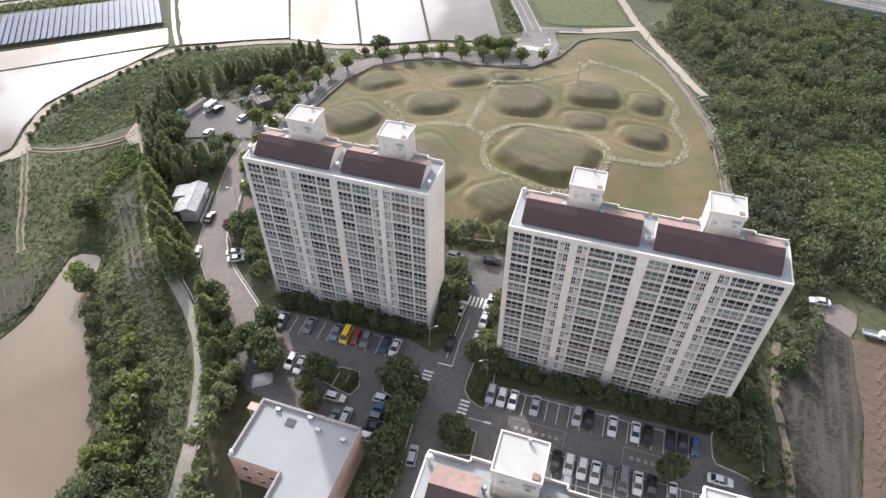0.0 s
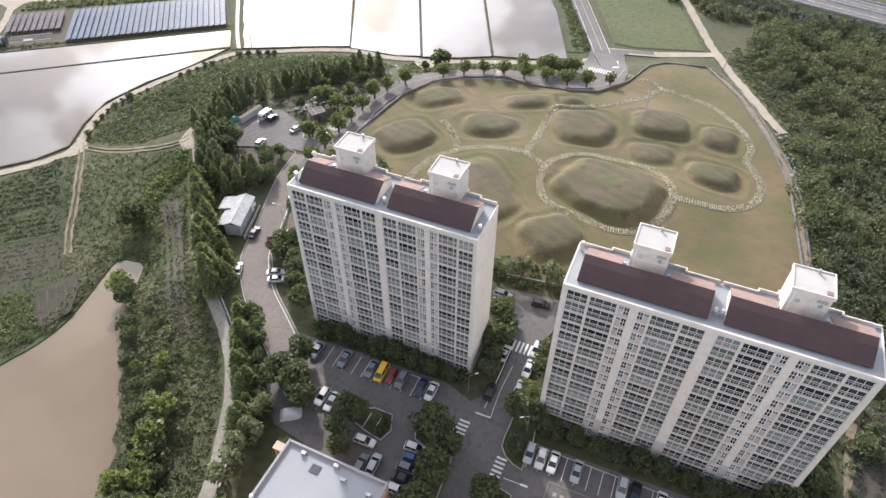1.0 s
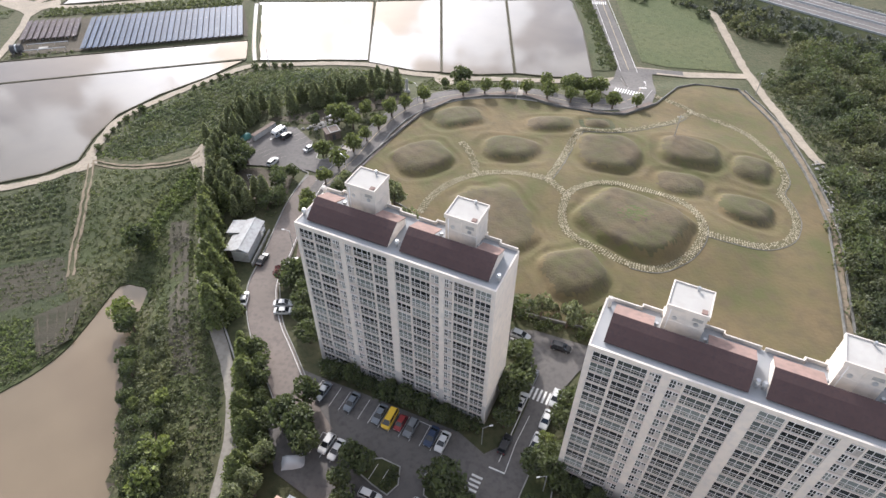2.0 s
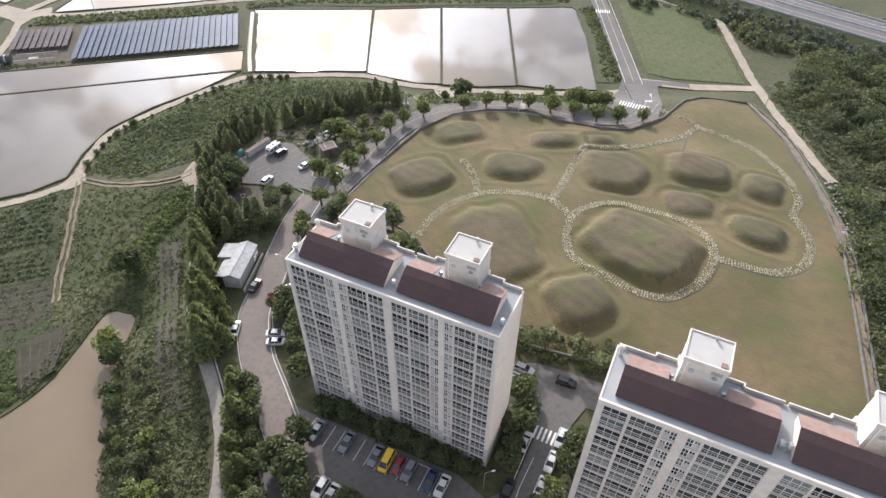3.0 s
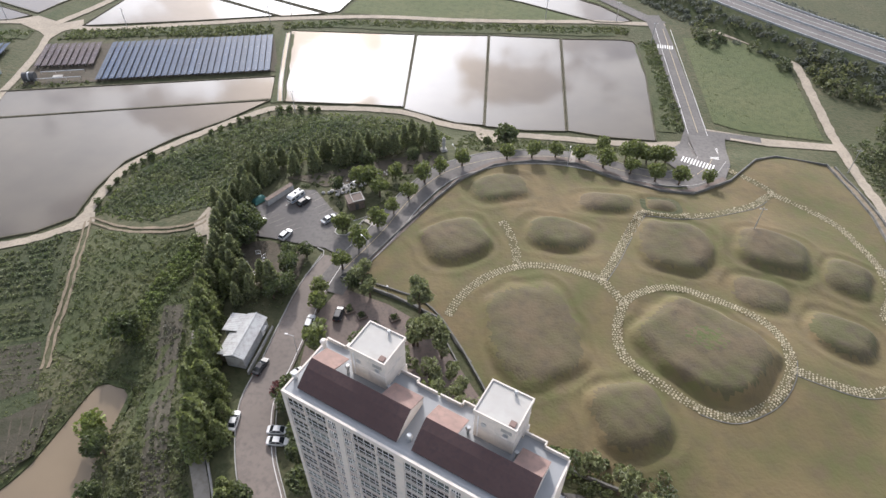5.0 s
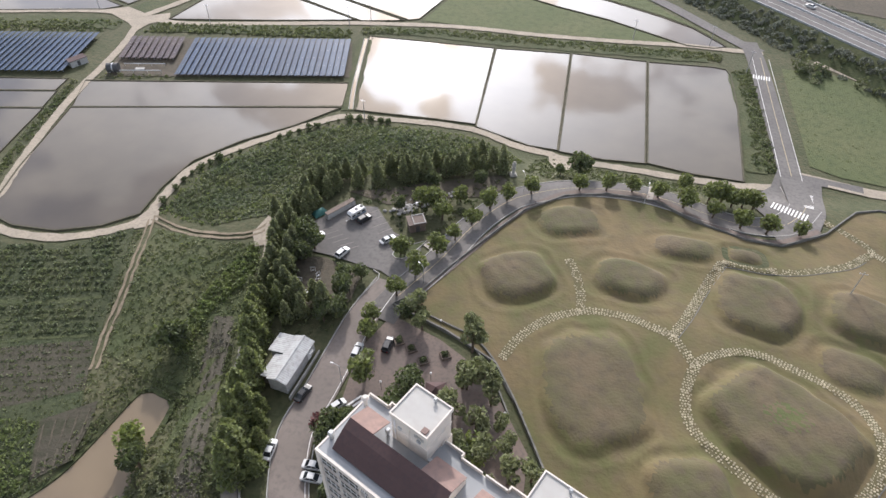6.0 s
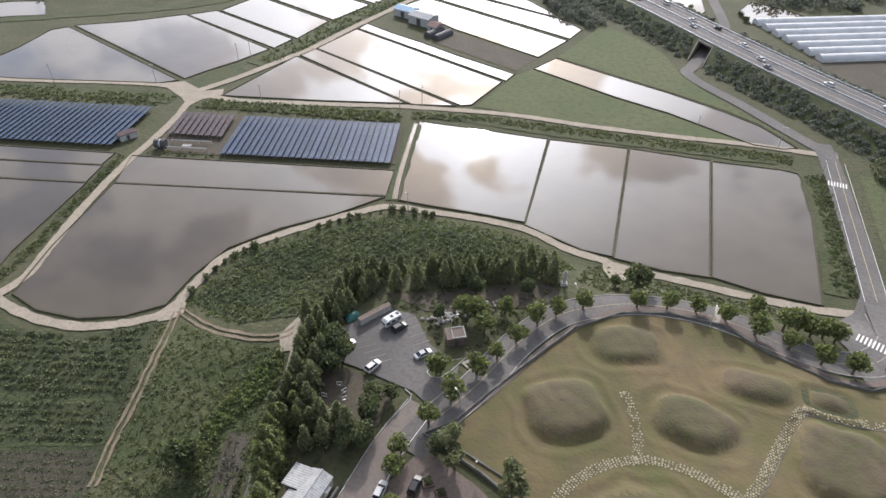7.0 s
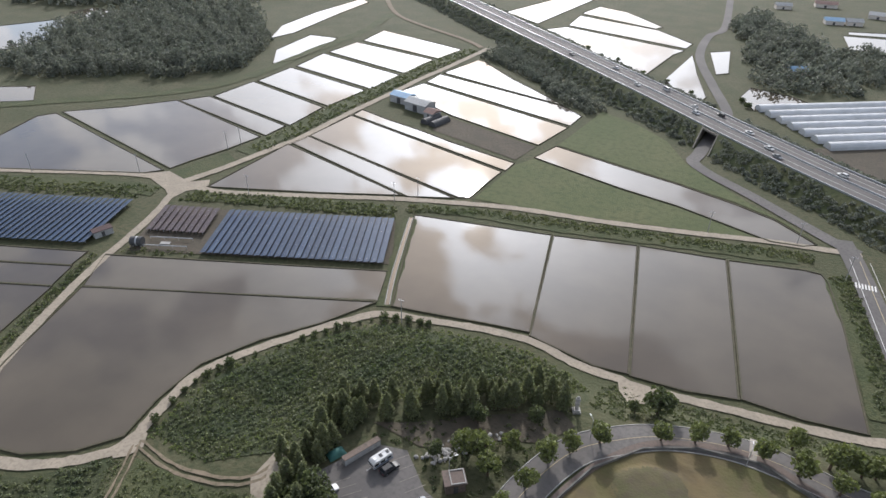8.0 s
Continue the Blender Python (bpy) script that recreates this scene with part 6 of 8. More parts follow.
# yard, plaza and estate planting
for x, y in [(-69, 169), (-66, 171), (-67, 164.5), (-65.5, 158), (-68, 155), (-84, 173), (-86, 168), (-63, 214), (-50, 220), (-68, 199.5)]:
    plant("dark", x, y, rt.uniform(.6, .95))
for x, y in [(-38.5, 139), (-36, 133), (-32, 134), (-25, 131), (-20, 127), (-33, 128), (-42, 140), (-10, 120), (-3, 123), (3, 124.5), (9, 125), (15, 123), (21, 120), (27, 118)]:
    plant(rt.choice(("dark", "pine", "pine")), x, y, rt.uniform(.75, 1.0))
for x, y, k, sc in ((-37.5, 138.2, "lime", 1.35), (-42.6, 135.4, "dark", .95), (-41, 143.5, "dark", 1.0), (-31, 148, "pine", 1.15), (-26, 148.6, "pine", 1.15), (-33, 160.5, "pine", .9), (-50.5, 162, "dark", .7), (-46, 162.2, "pine", .75), (-23.5, 133.5, "lime", 1.2), (-53, 129, "dark", .9), (3.9, 68.5, "dark", .9), (6.2, 67.2, "dark", .7), (9.6, 88, "dark", .8), (11.4, 93, "lime", .8), (8.4, 79.4, "dark", .6), (-22.6, 82.6, "dark", .75), (-18.2, 80.4, "shrub", 1.0), (-17.4, 82.6, "shrub", 1.0), (-60, 182.4, "street", .9)):
    plant(k, x, y, sc)
for x, y in [(-30, 148), (-28, 151), (-24, 146), (-21, 141), (-25, 139), (-18, 136), (-31, 141), (-27, 134), (-16, 131), (-22, 134), (-32, 157.5), (-45, 160), (-48, 163.5), (-12, 133)]:
    plant("pine", x, y, rt.uniform(.75, 1.05))
for x, y in ((-84, 166), (-81, 161), (-78, 157), (-76, 152), (-87, 172), (-81.7, 158), (-76.5, 158.4), (-72.8, 159.6), (-69.6, 158.4), (-84, 155.5), (-73.6, 154.6)):
    plant("cone", x, y, rt.uniform(.75, 1.0))
for x, y in ((-87.4, 176), (-84.2, 174.4), (-82.6, 177), (-86, 178.6)):
    plant("dark", x, y, rt.uniform(.8, 1.0))
plant("red", -54.3, 129.5, 1.0)
for x, y in [(-51, 127), (-49.5, 130.5), (-47, 124), (-45, 117), (-42.5, 111.5), (-46.5, 121), (-38.2, 95.7), (-35.5, 86.2), (-37.5, 88.5), (-42, 90.5), (-24.6, 83.3), (-26.5, 79), (-25, 76), (-9.8, 82), (-6.5, 80.5), (-4.3, 77.6), (-6.4, 74), (-5.7, 70.4), (-8.8, 65.1), (-8, 60), (-10, 55.5), (3.5, 69.9), (4.5, 66), (13.4, 90.2), (12.4, 86.6), (14, 84.8), (4.2, 111), (5.5, 107.5), (4.6, 104), (3.7, 99.5), (2.8, 96), (6, 113.5), (15.8, 101), (14.8, 97.5), (44.8, 60.5), (56.6, 73), (59.5, 68), (62, 78), (64, 84), (60, 88)]:
    plant("dark", x, y, rt.uniform(.7, 1.0))
for x, y in [(-43, 62), (-43.3, 70), (-42, 75), (-43, 55), (-40, 52), (-43, 46), (-42.5, 81), (-44, 66), (-42.5, 58)]:
    plant("pine", x, y, rt.uniform(.9, 1.2))
# hedges at the foot of the towers
for ox, oy, n in ((-36.5, 104.6, 17), (14.5, 84.6, 21)):
    for i in range(n):
        x, y = ox + AX[0] * 2.15 * i, oy + AX[1] * 2.15 * i
        plant("shrub", x + rt.uniform(-.4, .4), y + rt.uniform(-.5, .5), rt.uniform(.9, 1.5))
        if i % 2:
            plant("dark", x, y - .4, rt.uniform(.45, .62))
for x, y in ((-62, 73), (-60, 66), (-66, 64), (-63, 80), (-69, 92), (-58, 60)):
    plant("lime", x, y, rt.uniform(.9, 1.2))
# crowns standing in the pond thicket
for i in range(46):
    q = rt.random() ** .6
    x, y = -74 + 18.5 * q + rt.uniform(-4.5, 4.5), 95 - 50 * q + rt.uniform(-2, 2)
    if not inside(x, y, POND) and away(x, y, POND, True) > 3.4 and away(x, y, LANE) > 4.2:
        plant(rt.choice(("street", "dark", "dark")), x, y, rt.uniform(.5, .6 + .35 * q))
# by the pond and in the field
plant("lime", -90.2, 114.6, 1.1)
plant("lime", -87.6, 113, .95)
plant("dark", -85.6, 110.6, .8)
plant("dark", -99, 138.5, .95)
plant("dark", -96.5, 139.5, .8)
for x, y in [(-82, 101.5), (-79.2, 98), (-76.5, 91.5)]:
    plant("dark", x, y, .6)
for p in curve_points(FARM_ROAD[8:15], 3.2):
    if rt.random() < .75:
        plant("shrub", p[0] + 1.9, p[1] - 1.9, rt.uniform(.45, .95), spread=.3)


# ---------------------------------------------------------------- woods and field growth (uncountable)
WAYS = [(GRAVEL, 2.0), (LANE, 1.7), (FARM_ROAD, 1.8), (DIRT_FORK, 1.3), (DIRT_TRACK, 1.0)]          # kept clear of plants


def growth(name, poly, spacing, radius, tall, per, size, mat, label, category, seed, jitter=.5, rows=None, gap=0.0, dome=True, sink=.3, kind="stuff", holes=(), ground=None, near=None):
    """Many crowns or plants over an area, in one mesh. rows: (direction in degrees, row distance)."""
    rng = np.random.RandomState(seed)
    p = np.array(poly, float)
    c = p.mean(0)
    reach = np.abs(p - c).max() * 1.5
    du, dv = (spacing, rows[1]) if rows else (spacing, spacing)
    u, v = np.meshgrid(np.arange(-reach, reach, du), np.arange(-reach, reach, dv))
    u = u + rng.uniform(-jitter, jitter, u.shape) * du
    v = v + rng.uniform(-jitter, jitter, v.shape) * (dv if not rows else dv * .25)
    a = radians(rows[0]) if rows else 0
    x, y = (c[0] + u * math.cos(a) - v * math.sin(a)).ravel(), (c[1] + u * math.sin(a) + v * math.cos(a)).ravel()
    keep = inside(x, y, poly) & (rng.uniform(size=x.shape) > gap)
    for way, room in WAYS:
        keep[keep] &= away(x[keep], y[keep], way) > room + radius * .6
    if near:
        keep[keep] &= away(x[keep], y[keep], near[0], True) < near[1]
    for hole in [POND] + list(holes):
        keep &= ~inside(x, y, hole)
    x, y = x[keep], y[keep]
    n = len(x)
    s = rng.uniform(.6, 1.3, n)
    z = (ground or height)(x, y)
    k = np.repeat(np.arange(n), per)
    d = rng.normal(size=(n * per, 3))
    d /= np.linalg.norm(d, axis=1)[:, None]
    d[:, 2] = np.abs(d[:, 2]) if dome else d[:, 2] * .5 + .5
    d *= rng.uniform(.7, 1.05, n * per)[:, None]
    pts = np.stack([x[k] + d[:, 0] * radius * s[k], y[k] + d[:, 1] * radius * s[k], z[k] - sink + d[:, 2] * tall * s[k]], 1)
    me = quads_mesh(name, pts, size, mat, rng)
    return tagged(new(name, me), label, category, kind=kind)


EASTWOOD = [(87, 200), (93, 190), (88, 165), (82, 140), (77, 112), (84, 106), (99, 110), (112, 96), (170, 90), (240, 170), (230, 240), (150, 290), (110, 300), (95, 262), (101, 235), (106, 212), (107, 200)]
CLEARING = [(119.1, 174.7), (143.0, 176.5), (120.0, 130.3), (109.2, 132.5), (111.5, 152.5)]
growth("east_wood", EASTWOOD, 4.4, 3.3, 4.6, 130, .52, L_wood, "dense mixed green woodland", "woodland", 21, gap=.14, holes=[CLEARING])
growth("east_scrub", [(87, 205), (93, 190), (88, 165), (82, 140), (77, 112), (84, 106), (99, 110), (112, 96), (170, 90), (240, 170), (230, 240), (150, 290), (88, 268), (97, 245), (106, 212), (107, 200)], 2.6, 1.5, 1.5, 24, .5, L_weed, "low green scrub under the woodland edge", "scrub", 22, gap=.3)
growth("estate_wood", [(58, 100), (66, 104), (74, 100), (69.5, 87), (65, 70), (61, 52), (60, 62), (58, 68), (61, 76)], 3.2, 2.4, 4.2, 80, .55, L_dark, "dense dark trees beside the tower", "woodland", 23, gap=.1)
growth("tower_back_trees", [(20, 121), (38, 115), (58, 106), (72, 108), (66, 112), (42, 119), (24, 125)], 3.0, 2.0, 3.2, 70, .5, L_wood, "green trees behind the long tower", "woodland", 24, gap=.15)
growth("street_end_pines", [(3.2, 125.4), (5.4, 131), (11, 130), (16, 127.4), (23, 130), (24, 121), (20, 118.4), (14.4, 120.6), (9.4, 122.4)], 2.6, 1.7, 2.4, 90, .36, L_dark, "low dark green pines at the end of the street", "woodland", 76, gap=.12)
growth("pond_thicket", [(-84, 112), (-79, 112), (-70, 100), (-62, 88), (-56, 76), (-52, 58), (-50, 40), (-66, 40), (-66, 60), (-65, 70), (-73, 88), (-79, 101)], 2.6, 1.7, 2.0, 70, .42, L_wood, "dense green thicket beside the pond", "thicket", 25, gap=.18)
growth("pond_edge_weeds", [(-112, 36), (-130, 60), (-122, 84), (-112, 98), (-106, 112), (-103, 130), (-94, 132), (-85, 128), (-82, 112), (-75, 96), (-64, 70), (-66, 36)], 1.1, .7, .6, 12, .34, L_weed, "long grass on the pond bank", "weeds", 55, near=(POND, 4.5), gap=.1)
growth("pond_front_trees", [(-63, 68), (-55, 72), (-51.5, 62), (-51, 48), (-51, 30), (-74, 28), (-69, 48), (-65.5, 58)], 4.2, 3.2, 6.2, 200, .45, L_dark, "tall dark trees beside the pond", "woodland", 26, gap=.05)
growth("north_shrubs", [(-134, 181), (-133, 200), (-126, 213), (-114, 229), (-103, 240), (-75, 245.5), (-62, 245.5), (-50, 243), (-44, 240), (-47, 234), (-60, 230), (-84, 219), (-97, 207), (-101, 188), (-115, 178)], 1.3, 1.0, 1.1, 22, .42, L_orchard, "dark green overgrown shrubs in loose rows", "shrubs", 27, rows=(62, 2.0), gap=.1)
growth("north_crop", [(-127, 196), (-121, 212), (-108, 229), (-98, 236), (-88, 234), (-84, 224), (-98, 210), (-104, 192), (-113, 186)], 1.0, .62, .75, 16, .3, L_pale, "pale grey green crop plants in rows", "crop", 69, rows=(62, 3.1), jitter=.3, gap=.3)
growth("orchard_rows", [(-260, 122), (-182.5, 148.9), (-172.4, 149.9), (-150, 156), (-138.5, 168), (-127.8, 149.5), (-126.8, 146.6), (-141.4, 139), (-161.7, 133), (-260, 85)], 1.75, 1.0, 1.15, 34, .42, L_orchard, "rows of small dark green orchard trees", "orchard", 28, rows=(22, 2.4), jitter=.3, gap=.05)
growth("lower_orchard", [(-159, 130.5), (-127.8, 144), (-120.1, 136.3), (-141, 126), (-160, 116), (-205, 95), (-205, 100)], 1.6, .9, .9, 28, .4, L_orchard, "low dark green orchard rows", "orchard", 56, rows=(24, 2.2), jitter=.3, gap=.08)
growth("tilled_weeds", TILLED, 1.1, .5, .3, 8, .28, L_weed, "thin green weeds on tilled soil", "weeds", 75, rows=(-57, 2.2), gap=.3)
growth("stubble_rows", STUBBLE, 1.1, .7, .6, 16, .32, L_orchard, "brown green stubble rows", "crop", 29, rows=(24, 2.1), jitter=.3, gap=.15)
growth("pond_crop", [(-127.6, 106), (-116.4, 111.5), (-113.6, 111), (-105.6, 100.6), (-104.6, 98.4), (-112.8, 94.4), (-120, 86), (-205, 56), (-205, 76)], 1.05, .75, .75, 20, .36, L_bank, "bright green crop beside the pond", "crop", 30, gap=.06)
growth("bank_weeds", [(-98.5, 174.6), (-93, 165.3), (-96.9, 149.6), (-95.1, 137.9), (-99.4, 136), (-101.8, 149.2), (-100.7, 166.2)], 1.1, 1.0, 1.5, 26, .4, L_bank, "bright green weeds along the bank", "weeds", 57, gap=.1)
growth("strip_grass", [(-106, 172), (-99, 174), (-92, 158), (-84, 140), (-76, 120), (-62, 94), (-66, 90), (-80, 110), (-88, 128), (-96, 136), (-103, 150)], .9, .6, .5, 10, .34, L_weed, "rough grass on the slope", "weeds", 58, gap=.1, holes=[STALK_BED])
growth("slope_weeds", [(-131, 171), (-118, 171), (-101, 170), (-92, 158), (-82, 132), (-75, 112), (-62, 92), (-57, 76), (-64, 78), (-80, 106), (-86, 128), (-101, 129), (-114, 132), (-124, 153)], 1.7, .9, .8, 16, .4, L_weed, "rough weeds and grass on the slope", "weeds", 31, gap=.18, holes=[STALK_BED])
growth("stalk_rows", STALK_BED, .8, .42, .8, 9, .24, L_cane, "dry grey stalks in rows", "crop", 32, rows=(-63, 1.7), gap=.62)
growth("stalk_weeds", STALK_BED, .95, .6, .6, 12, .32, L_weed, "green weeds between dry stalks", "weeds", 72, rows=(-63, 1.7), jitter=.5, gap=.35)
growth("pale_stalks", [(-91.8, 144.6), (-86, 143.6), (-84.4, 140.4), (-90, 138.8)], .7, .4, .9, 9, .24, L_cane, "pale grey stalks standing in a clump", "crop", 73, gap=.2)
growth("pale_stalks", [(-77, 112.6), (-71.4, 113), (-68.6, 107), (-66.6, 101.6), (-70.6, 100.6), (-73.4, 105.4)], .8, .4, .9, 9, .24, L_cane, "pale grey stalks standing in a clump", "crop", 74, gap=.45)
growth("lane_bank", [(-101, 184), (-96, 182), (-88, 160), (-78, 132), (-70, 116), (-56, 92), (-58, 90), (-74, 114), (-83, 134), (-92, 160)], 1.6, .8, .7, 14, .36, L_weed, "grass and weeds along the lane", "weeds", 33, gap=.3)
growth("verge_weeds", [(-131, 304), (-104, 314.5), (-74, 319.5), (-32.3, 327), (14, 335.5), (14, 342), (-32, 333), (-74, 325.5), (-105, 319), (-132, 310)], 1.4, 1.0, .9, 16, .45, L_weed, "weeds on the paddy verge", "weeds", 34, gap=.2)
growth("road_verge_weeds", [(19, 328), (25, 302), (28, 264), (35, 264), (30, 304), (25, 332)], 1.25, .95, .9, 18, .42, L_weed, "tall weeds beside the main road", "weeds", 35, gap=.15)
growth("solar_verge_weeds", [(-217, 272), (-180, 284), (-132, 298), (-137, 307), (-182, 293), (-217, 281)], 1.5, 1.1, 1.1, 18, .48, L_weed, "weeds and bushes behind the solar field", "weeds", 36, gap=.25)
growth("left_verge_weeds", [(-420, 195), (-300, 242), (-234, 266), (-232, 277), (-300, 255), (-420, 211)], 1.8, 1.2, 1.0, 14, .55, L_weed, "green weeds behind the solar field", "weeds", 37, gap=.2)
growth("diagonal_verge_weeds", [(-227.5, 325), (-225.5, 345), (-224.5, 385), (-219, 428), (-214, 460), (-209, 498), (-201, 530), (-193.5, 528), (-198.5, 485), (-203, 455), (-206, 425), (-209.5, 398), (-212, 376), (-214.5, 345), (-218, 325)], 2.2, 1.2, .9, 12, .6, L_weed, "green weeds on the farm road verge", "weeds", 38, gap=.25)
bank_band = lambda lo, hi: [tuple(c + n * lo) for c, n in zip(hc, hn)] + [tuple(c + n * hi) for c, n in zip(hc, hn)][::-1]
growth("highway_scrub", bank_band(-27, -12.5), 3.0, 1.8, 1.7, 50, .52, L_far_hazed, "dark scrub on the highway bank", "scrub", 39, gap=.1, ground=bank_height, holes=[[(-43, 400), (-29, 400), (-22, 441), (-36, 443)]])
growth("highway_back_scrub", bank_band(12.5, 27), 3.6, 1.9, 1.8, 24, .8, L_far_hazed, "green scrub on the far highway bank", "scrub", 45, gap=.25, ground=bank_height, holes=[[(-36, 446), (-22, 446), (-16, 490), (-33, 490)]])
growth("highway_wood", [(-185, 515), (-145, 490), (-112, 455), (-94, 444), (-86, 452), (-140, 512), (-180, 548)], 3.8, 2.9, 5.0, 80, .65, L_far_hazed, "dark trees below the highway", "woodland", 40, gap=.05)
growth("far_wood", [(-451, 355), (-469, 396), (-495, 446), (-488, 495), (-482, 530), (-413, 560), (-336, 482), (-312, 428), (-328, 392), (-407, 352)], 6.5, 4.8, 10, 120, .95, L_far_hazed, "far dark pine wood", "woodland", 41, gap=.1)
growth("far_wood_behind", [(-900, 500), (-600, 480), (-500, 520), (-420, 620), (-360, 700), (-420, 900), (-900, 900)], 12, 9, 12, 34, 2.8, L_far_hazed, "distant wooded hills", "woodland", 42, gap=.1)
growth("far_wood_east", [(-38, 690), (-30, 745), (-11, 742), (-3, 690), (13, 697), (28, 648), (69, 654), (110, 640), (110, 600), (64, 600), (40, 540), (18, 536), (0, 528), (-14, 545), (-22, 600)], 8, 5.6, 8, 90, 1.15, L_far_hazed, "far dark wood beyond the greenhouses", "woodland", 43, gap=.12)
growth("junction_trees", [(42, 330), (62, 336), (90, 300), (110, 300), (95, 330), (60, 352), (44, 350)], 4.2, 3.2, 4.8, 60, .8, L_wood, "green trees beside the junction", "woodland", 44, gap=.2)

growth("left_field_grass", [(-230, 135), (-192, 150), (-165, 151), (-150, 156), (-136, 172), (-101, 171), (-92, 158), (-80, 128), (-86, 126), (-101, 128), (-110, 100), (-116, 88), (-170, 66), (-230, 80)], .95, .6, .42, 9, .34, L_weed, "rough grass and weeds over the fields", "weeds", 46, gap=.15, holes=[TILLED, STALK_BED] + [[(-137, 177), (-131, 164), (-124, 149), (-119, 135), (-115, 126), (-112, 126), (-117, 136), (-121.5, 149), (-128, 164), (-134, 176)]])
growth("north_field_grass", [(-136, 178), (-136, 200), (-129, 214), (-116, 231), (-104, 242), (-75, 247.5), (-60, 248), (-48, 244), (-40, 238), (-48, 231), (-70, 222), (-96, 205), (-99, 187), (-115, 176.5)], 1.3, .7, .6, 12, .38, L_bank, "rough grass between shrubs and farm road", "weeds", 47, gap=.12)
growth("ring_verge", [(-38, 245), (-10, 246), (6, 247.5), (22, 249.5), (31, 251), (30, 246), (24, 242), (6, 238.5), (-8, 238), (-20, 235.5), (-31, 229), (-40, 232)], 1.05, .7, .5, 12, .38, L_weed, "weedy verge between ring road and farm road", "weeds", 48, gap=.2)
growth("garden_cover", [(-92, 199), (-84, 205), (-70, 213), (-56, 221), (-47, 225), (-42, 217), (-49, 203), (-55, 189), (-63, 188.5), (-72, 199), (-80, 199)], 1.8, .9, .8, 20, .38, L_dark, "dark garden shrubs and ground cover", "shrubs", 49, gap=.62, holes=[[(-64, 189), (-58, 188), (-56, 195), (-63, 197)]])
growth("yard_cover", [(-93, 181), (-87, 175), (-78, 175), (-66, 172), (-63, 160), (-66, 150), (-74, 146), (-84, 160)], 1.6, .7, .3, 12, .34, L_weed, "grassy ground cover under the trees", "grass", 50, gap=.35)
growth("tower_side_cover", [(57, 72), (62, 66), (62, 50), (70, 48), (75, 74), (80, 98), (78, 108), (62, 100), (60, 86)], 2.2, 1.5, 1.8, 30, .5, L_dark, "dark shrubs beside the long tower", "shrubs", 52, gap=.1, holes=[[(77, 94), (73.5, 82), (71, 76), (70.4, 67), (68, 59), (62, 38), (76, 38), (82, 60), (90, 80), (90, 94), (80, 90)], [(66, 44), (66, 60), (68.5, 68), (69.6, 77), (73.6, 90), (76, 94), (74, 95), (71.6, 91), (68.6, 78), (67, 68), (60, 44)]])
growth("bare_strip_weeds", [(70.5, 73), (74, 82), (80, 86), (84, 82), (80, 66), (76, 56), (69, 44), (64, 44), (69, 60)], 1.3, .6, .4, 10, .34, L_weed, "thin weeds on the tracked strip", "weeds", 53, gap=.45)
growth("lot_trees", [(77.5, 92), (84, 103), (90, 104.7), (88.6, 99), (81.7, 89.7), (77, 83.5), (73.8, 81), (74.4, 84)], 2.8, 2.3, 4.6, 170, .42, L_dark, "dark trees between tower and building site", "woodland", 59, gap=.05)
growth("south_cover", [(-40, 50), (-20, 44), (-6, 38), (-4, 30), (-40, 26)], 3, 2.2, 3, 40, .6, L_dark, "dark shrubs behind the low house", "shrubs", 54)
growth("field_road_weeds", [(-190, 162), (-194, 179), (-202.5, 202), (-212.5, 230), (-215.5, 229), (-206, 202), (-197, 177), (-192.5, 161)], 1.3, .9, .9, 14, .42, L_weed, "dark weeds beside the field road", "weeds", 60, gap=.12)
growth("pump_yard_weeds", [(-206, 234), (-182, 243), (-183, 246), (-208, 237)], 1.6, .9, .8, 12, .4, L_weed, "weeds round the tank yard", "weeds", 61, gap=.3)
for x, y in ((-126, 571), (-100.6, 549.8), (-79.8, 528.7), (-63.8, 519.4), (-47.7, 503.2), (-19.7, 502.7), (-16, 494), (-488, 392), (-476, 400)):
    plant("shrub", x, y, 1.2)
growth("lane_slope_weeds", [(-77, 116), (-68, 115), (-58, 99), (-52.5, 86), (-50, 70), (-49, 54), (-58, 56), (-64, 78), (-70, 98)], 1.15, .8, .7, 14, .38, L_weed, "weeds on the slope between thicket and lane", "weeds", 63, gap=.12)
growth("gravel_scrub", [(90, 262), (92, 232), (95.5, 208), (94, 195), (91, 170), (85, 141), (80, 114), (85, 108), (92, 140), (97, 170), (100, 195), (108, 212), (104, 236), (98, 264)], 1.9, 1.3, 1.3, 26, .45, L_wood, "green scrub between gravel road and wood", "scrub", 64, gap=.15)
growth("gravel_weeds", [(86, 262), (88.5, 232), (91, 206), (89, 195), (88.6, 170), (82.6, 141), (77.4, 113), (80, 113), (86, 141), (92, 172), (97, 208), (94, 234), (91, 264)], 1.2, .7, .5, 12, .36, L_weed, "weeds beside the gravel road", "weeds", 65, gap=.25)
growth("meadow_grass", [(46, 271), (54, 269), (81, 269), (79.5, 290), (77.5, 316), (73, 331), (60, 340), (38, 337)], 1.3, .7, .3, 8, .34, L_weed, "long meadow grass beside the road", "grass", 66, gap=.2)
growth("east_tall_trees", EASTWOOD, 10.5, 4.6, 8.2, 300, .55, L_dark, "tall dark trees standing out of the wood", "woodland", 67, gap=.35, holes=[CLEARING])
growth("clearing_scrub", CLEARING, 1.8, 1.3, 1.2, 24, .45, L_bank, "bright green scrub in a clearing of the wood", "scrub", 68, gap=.12)


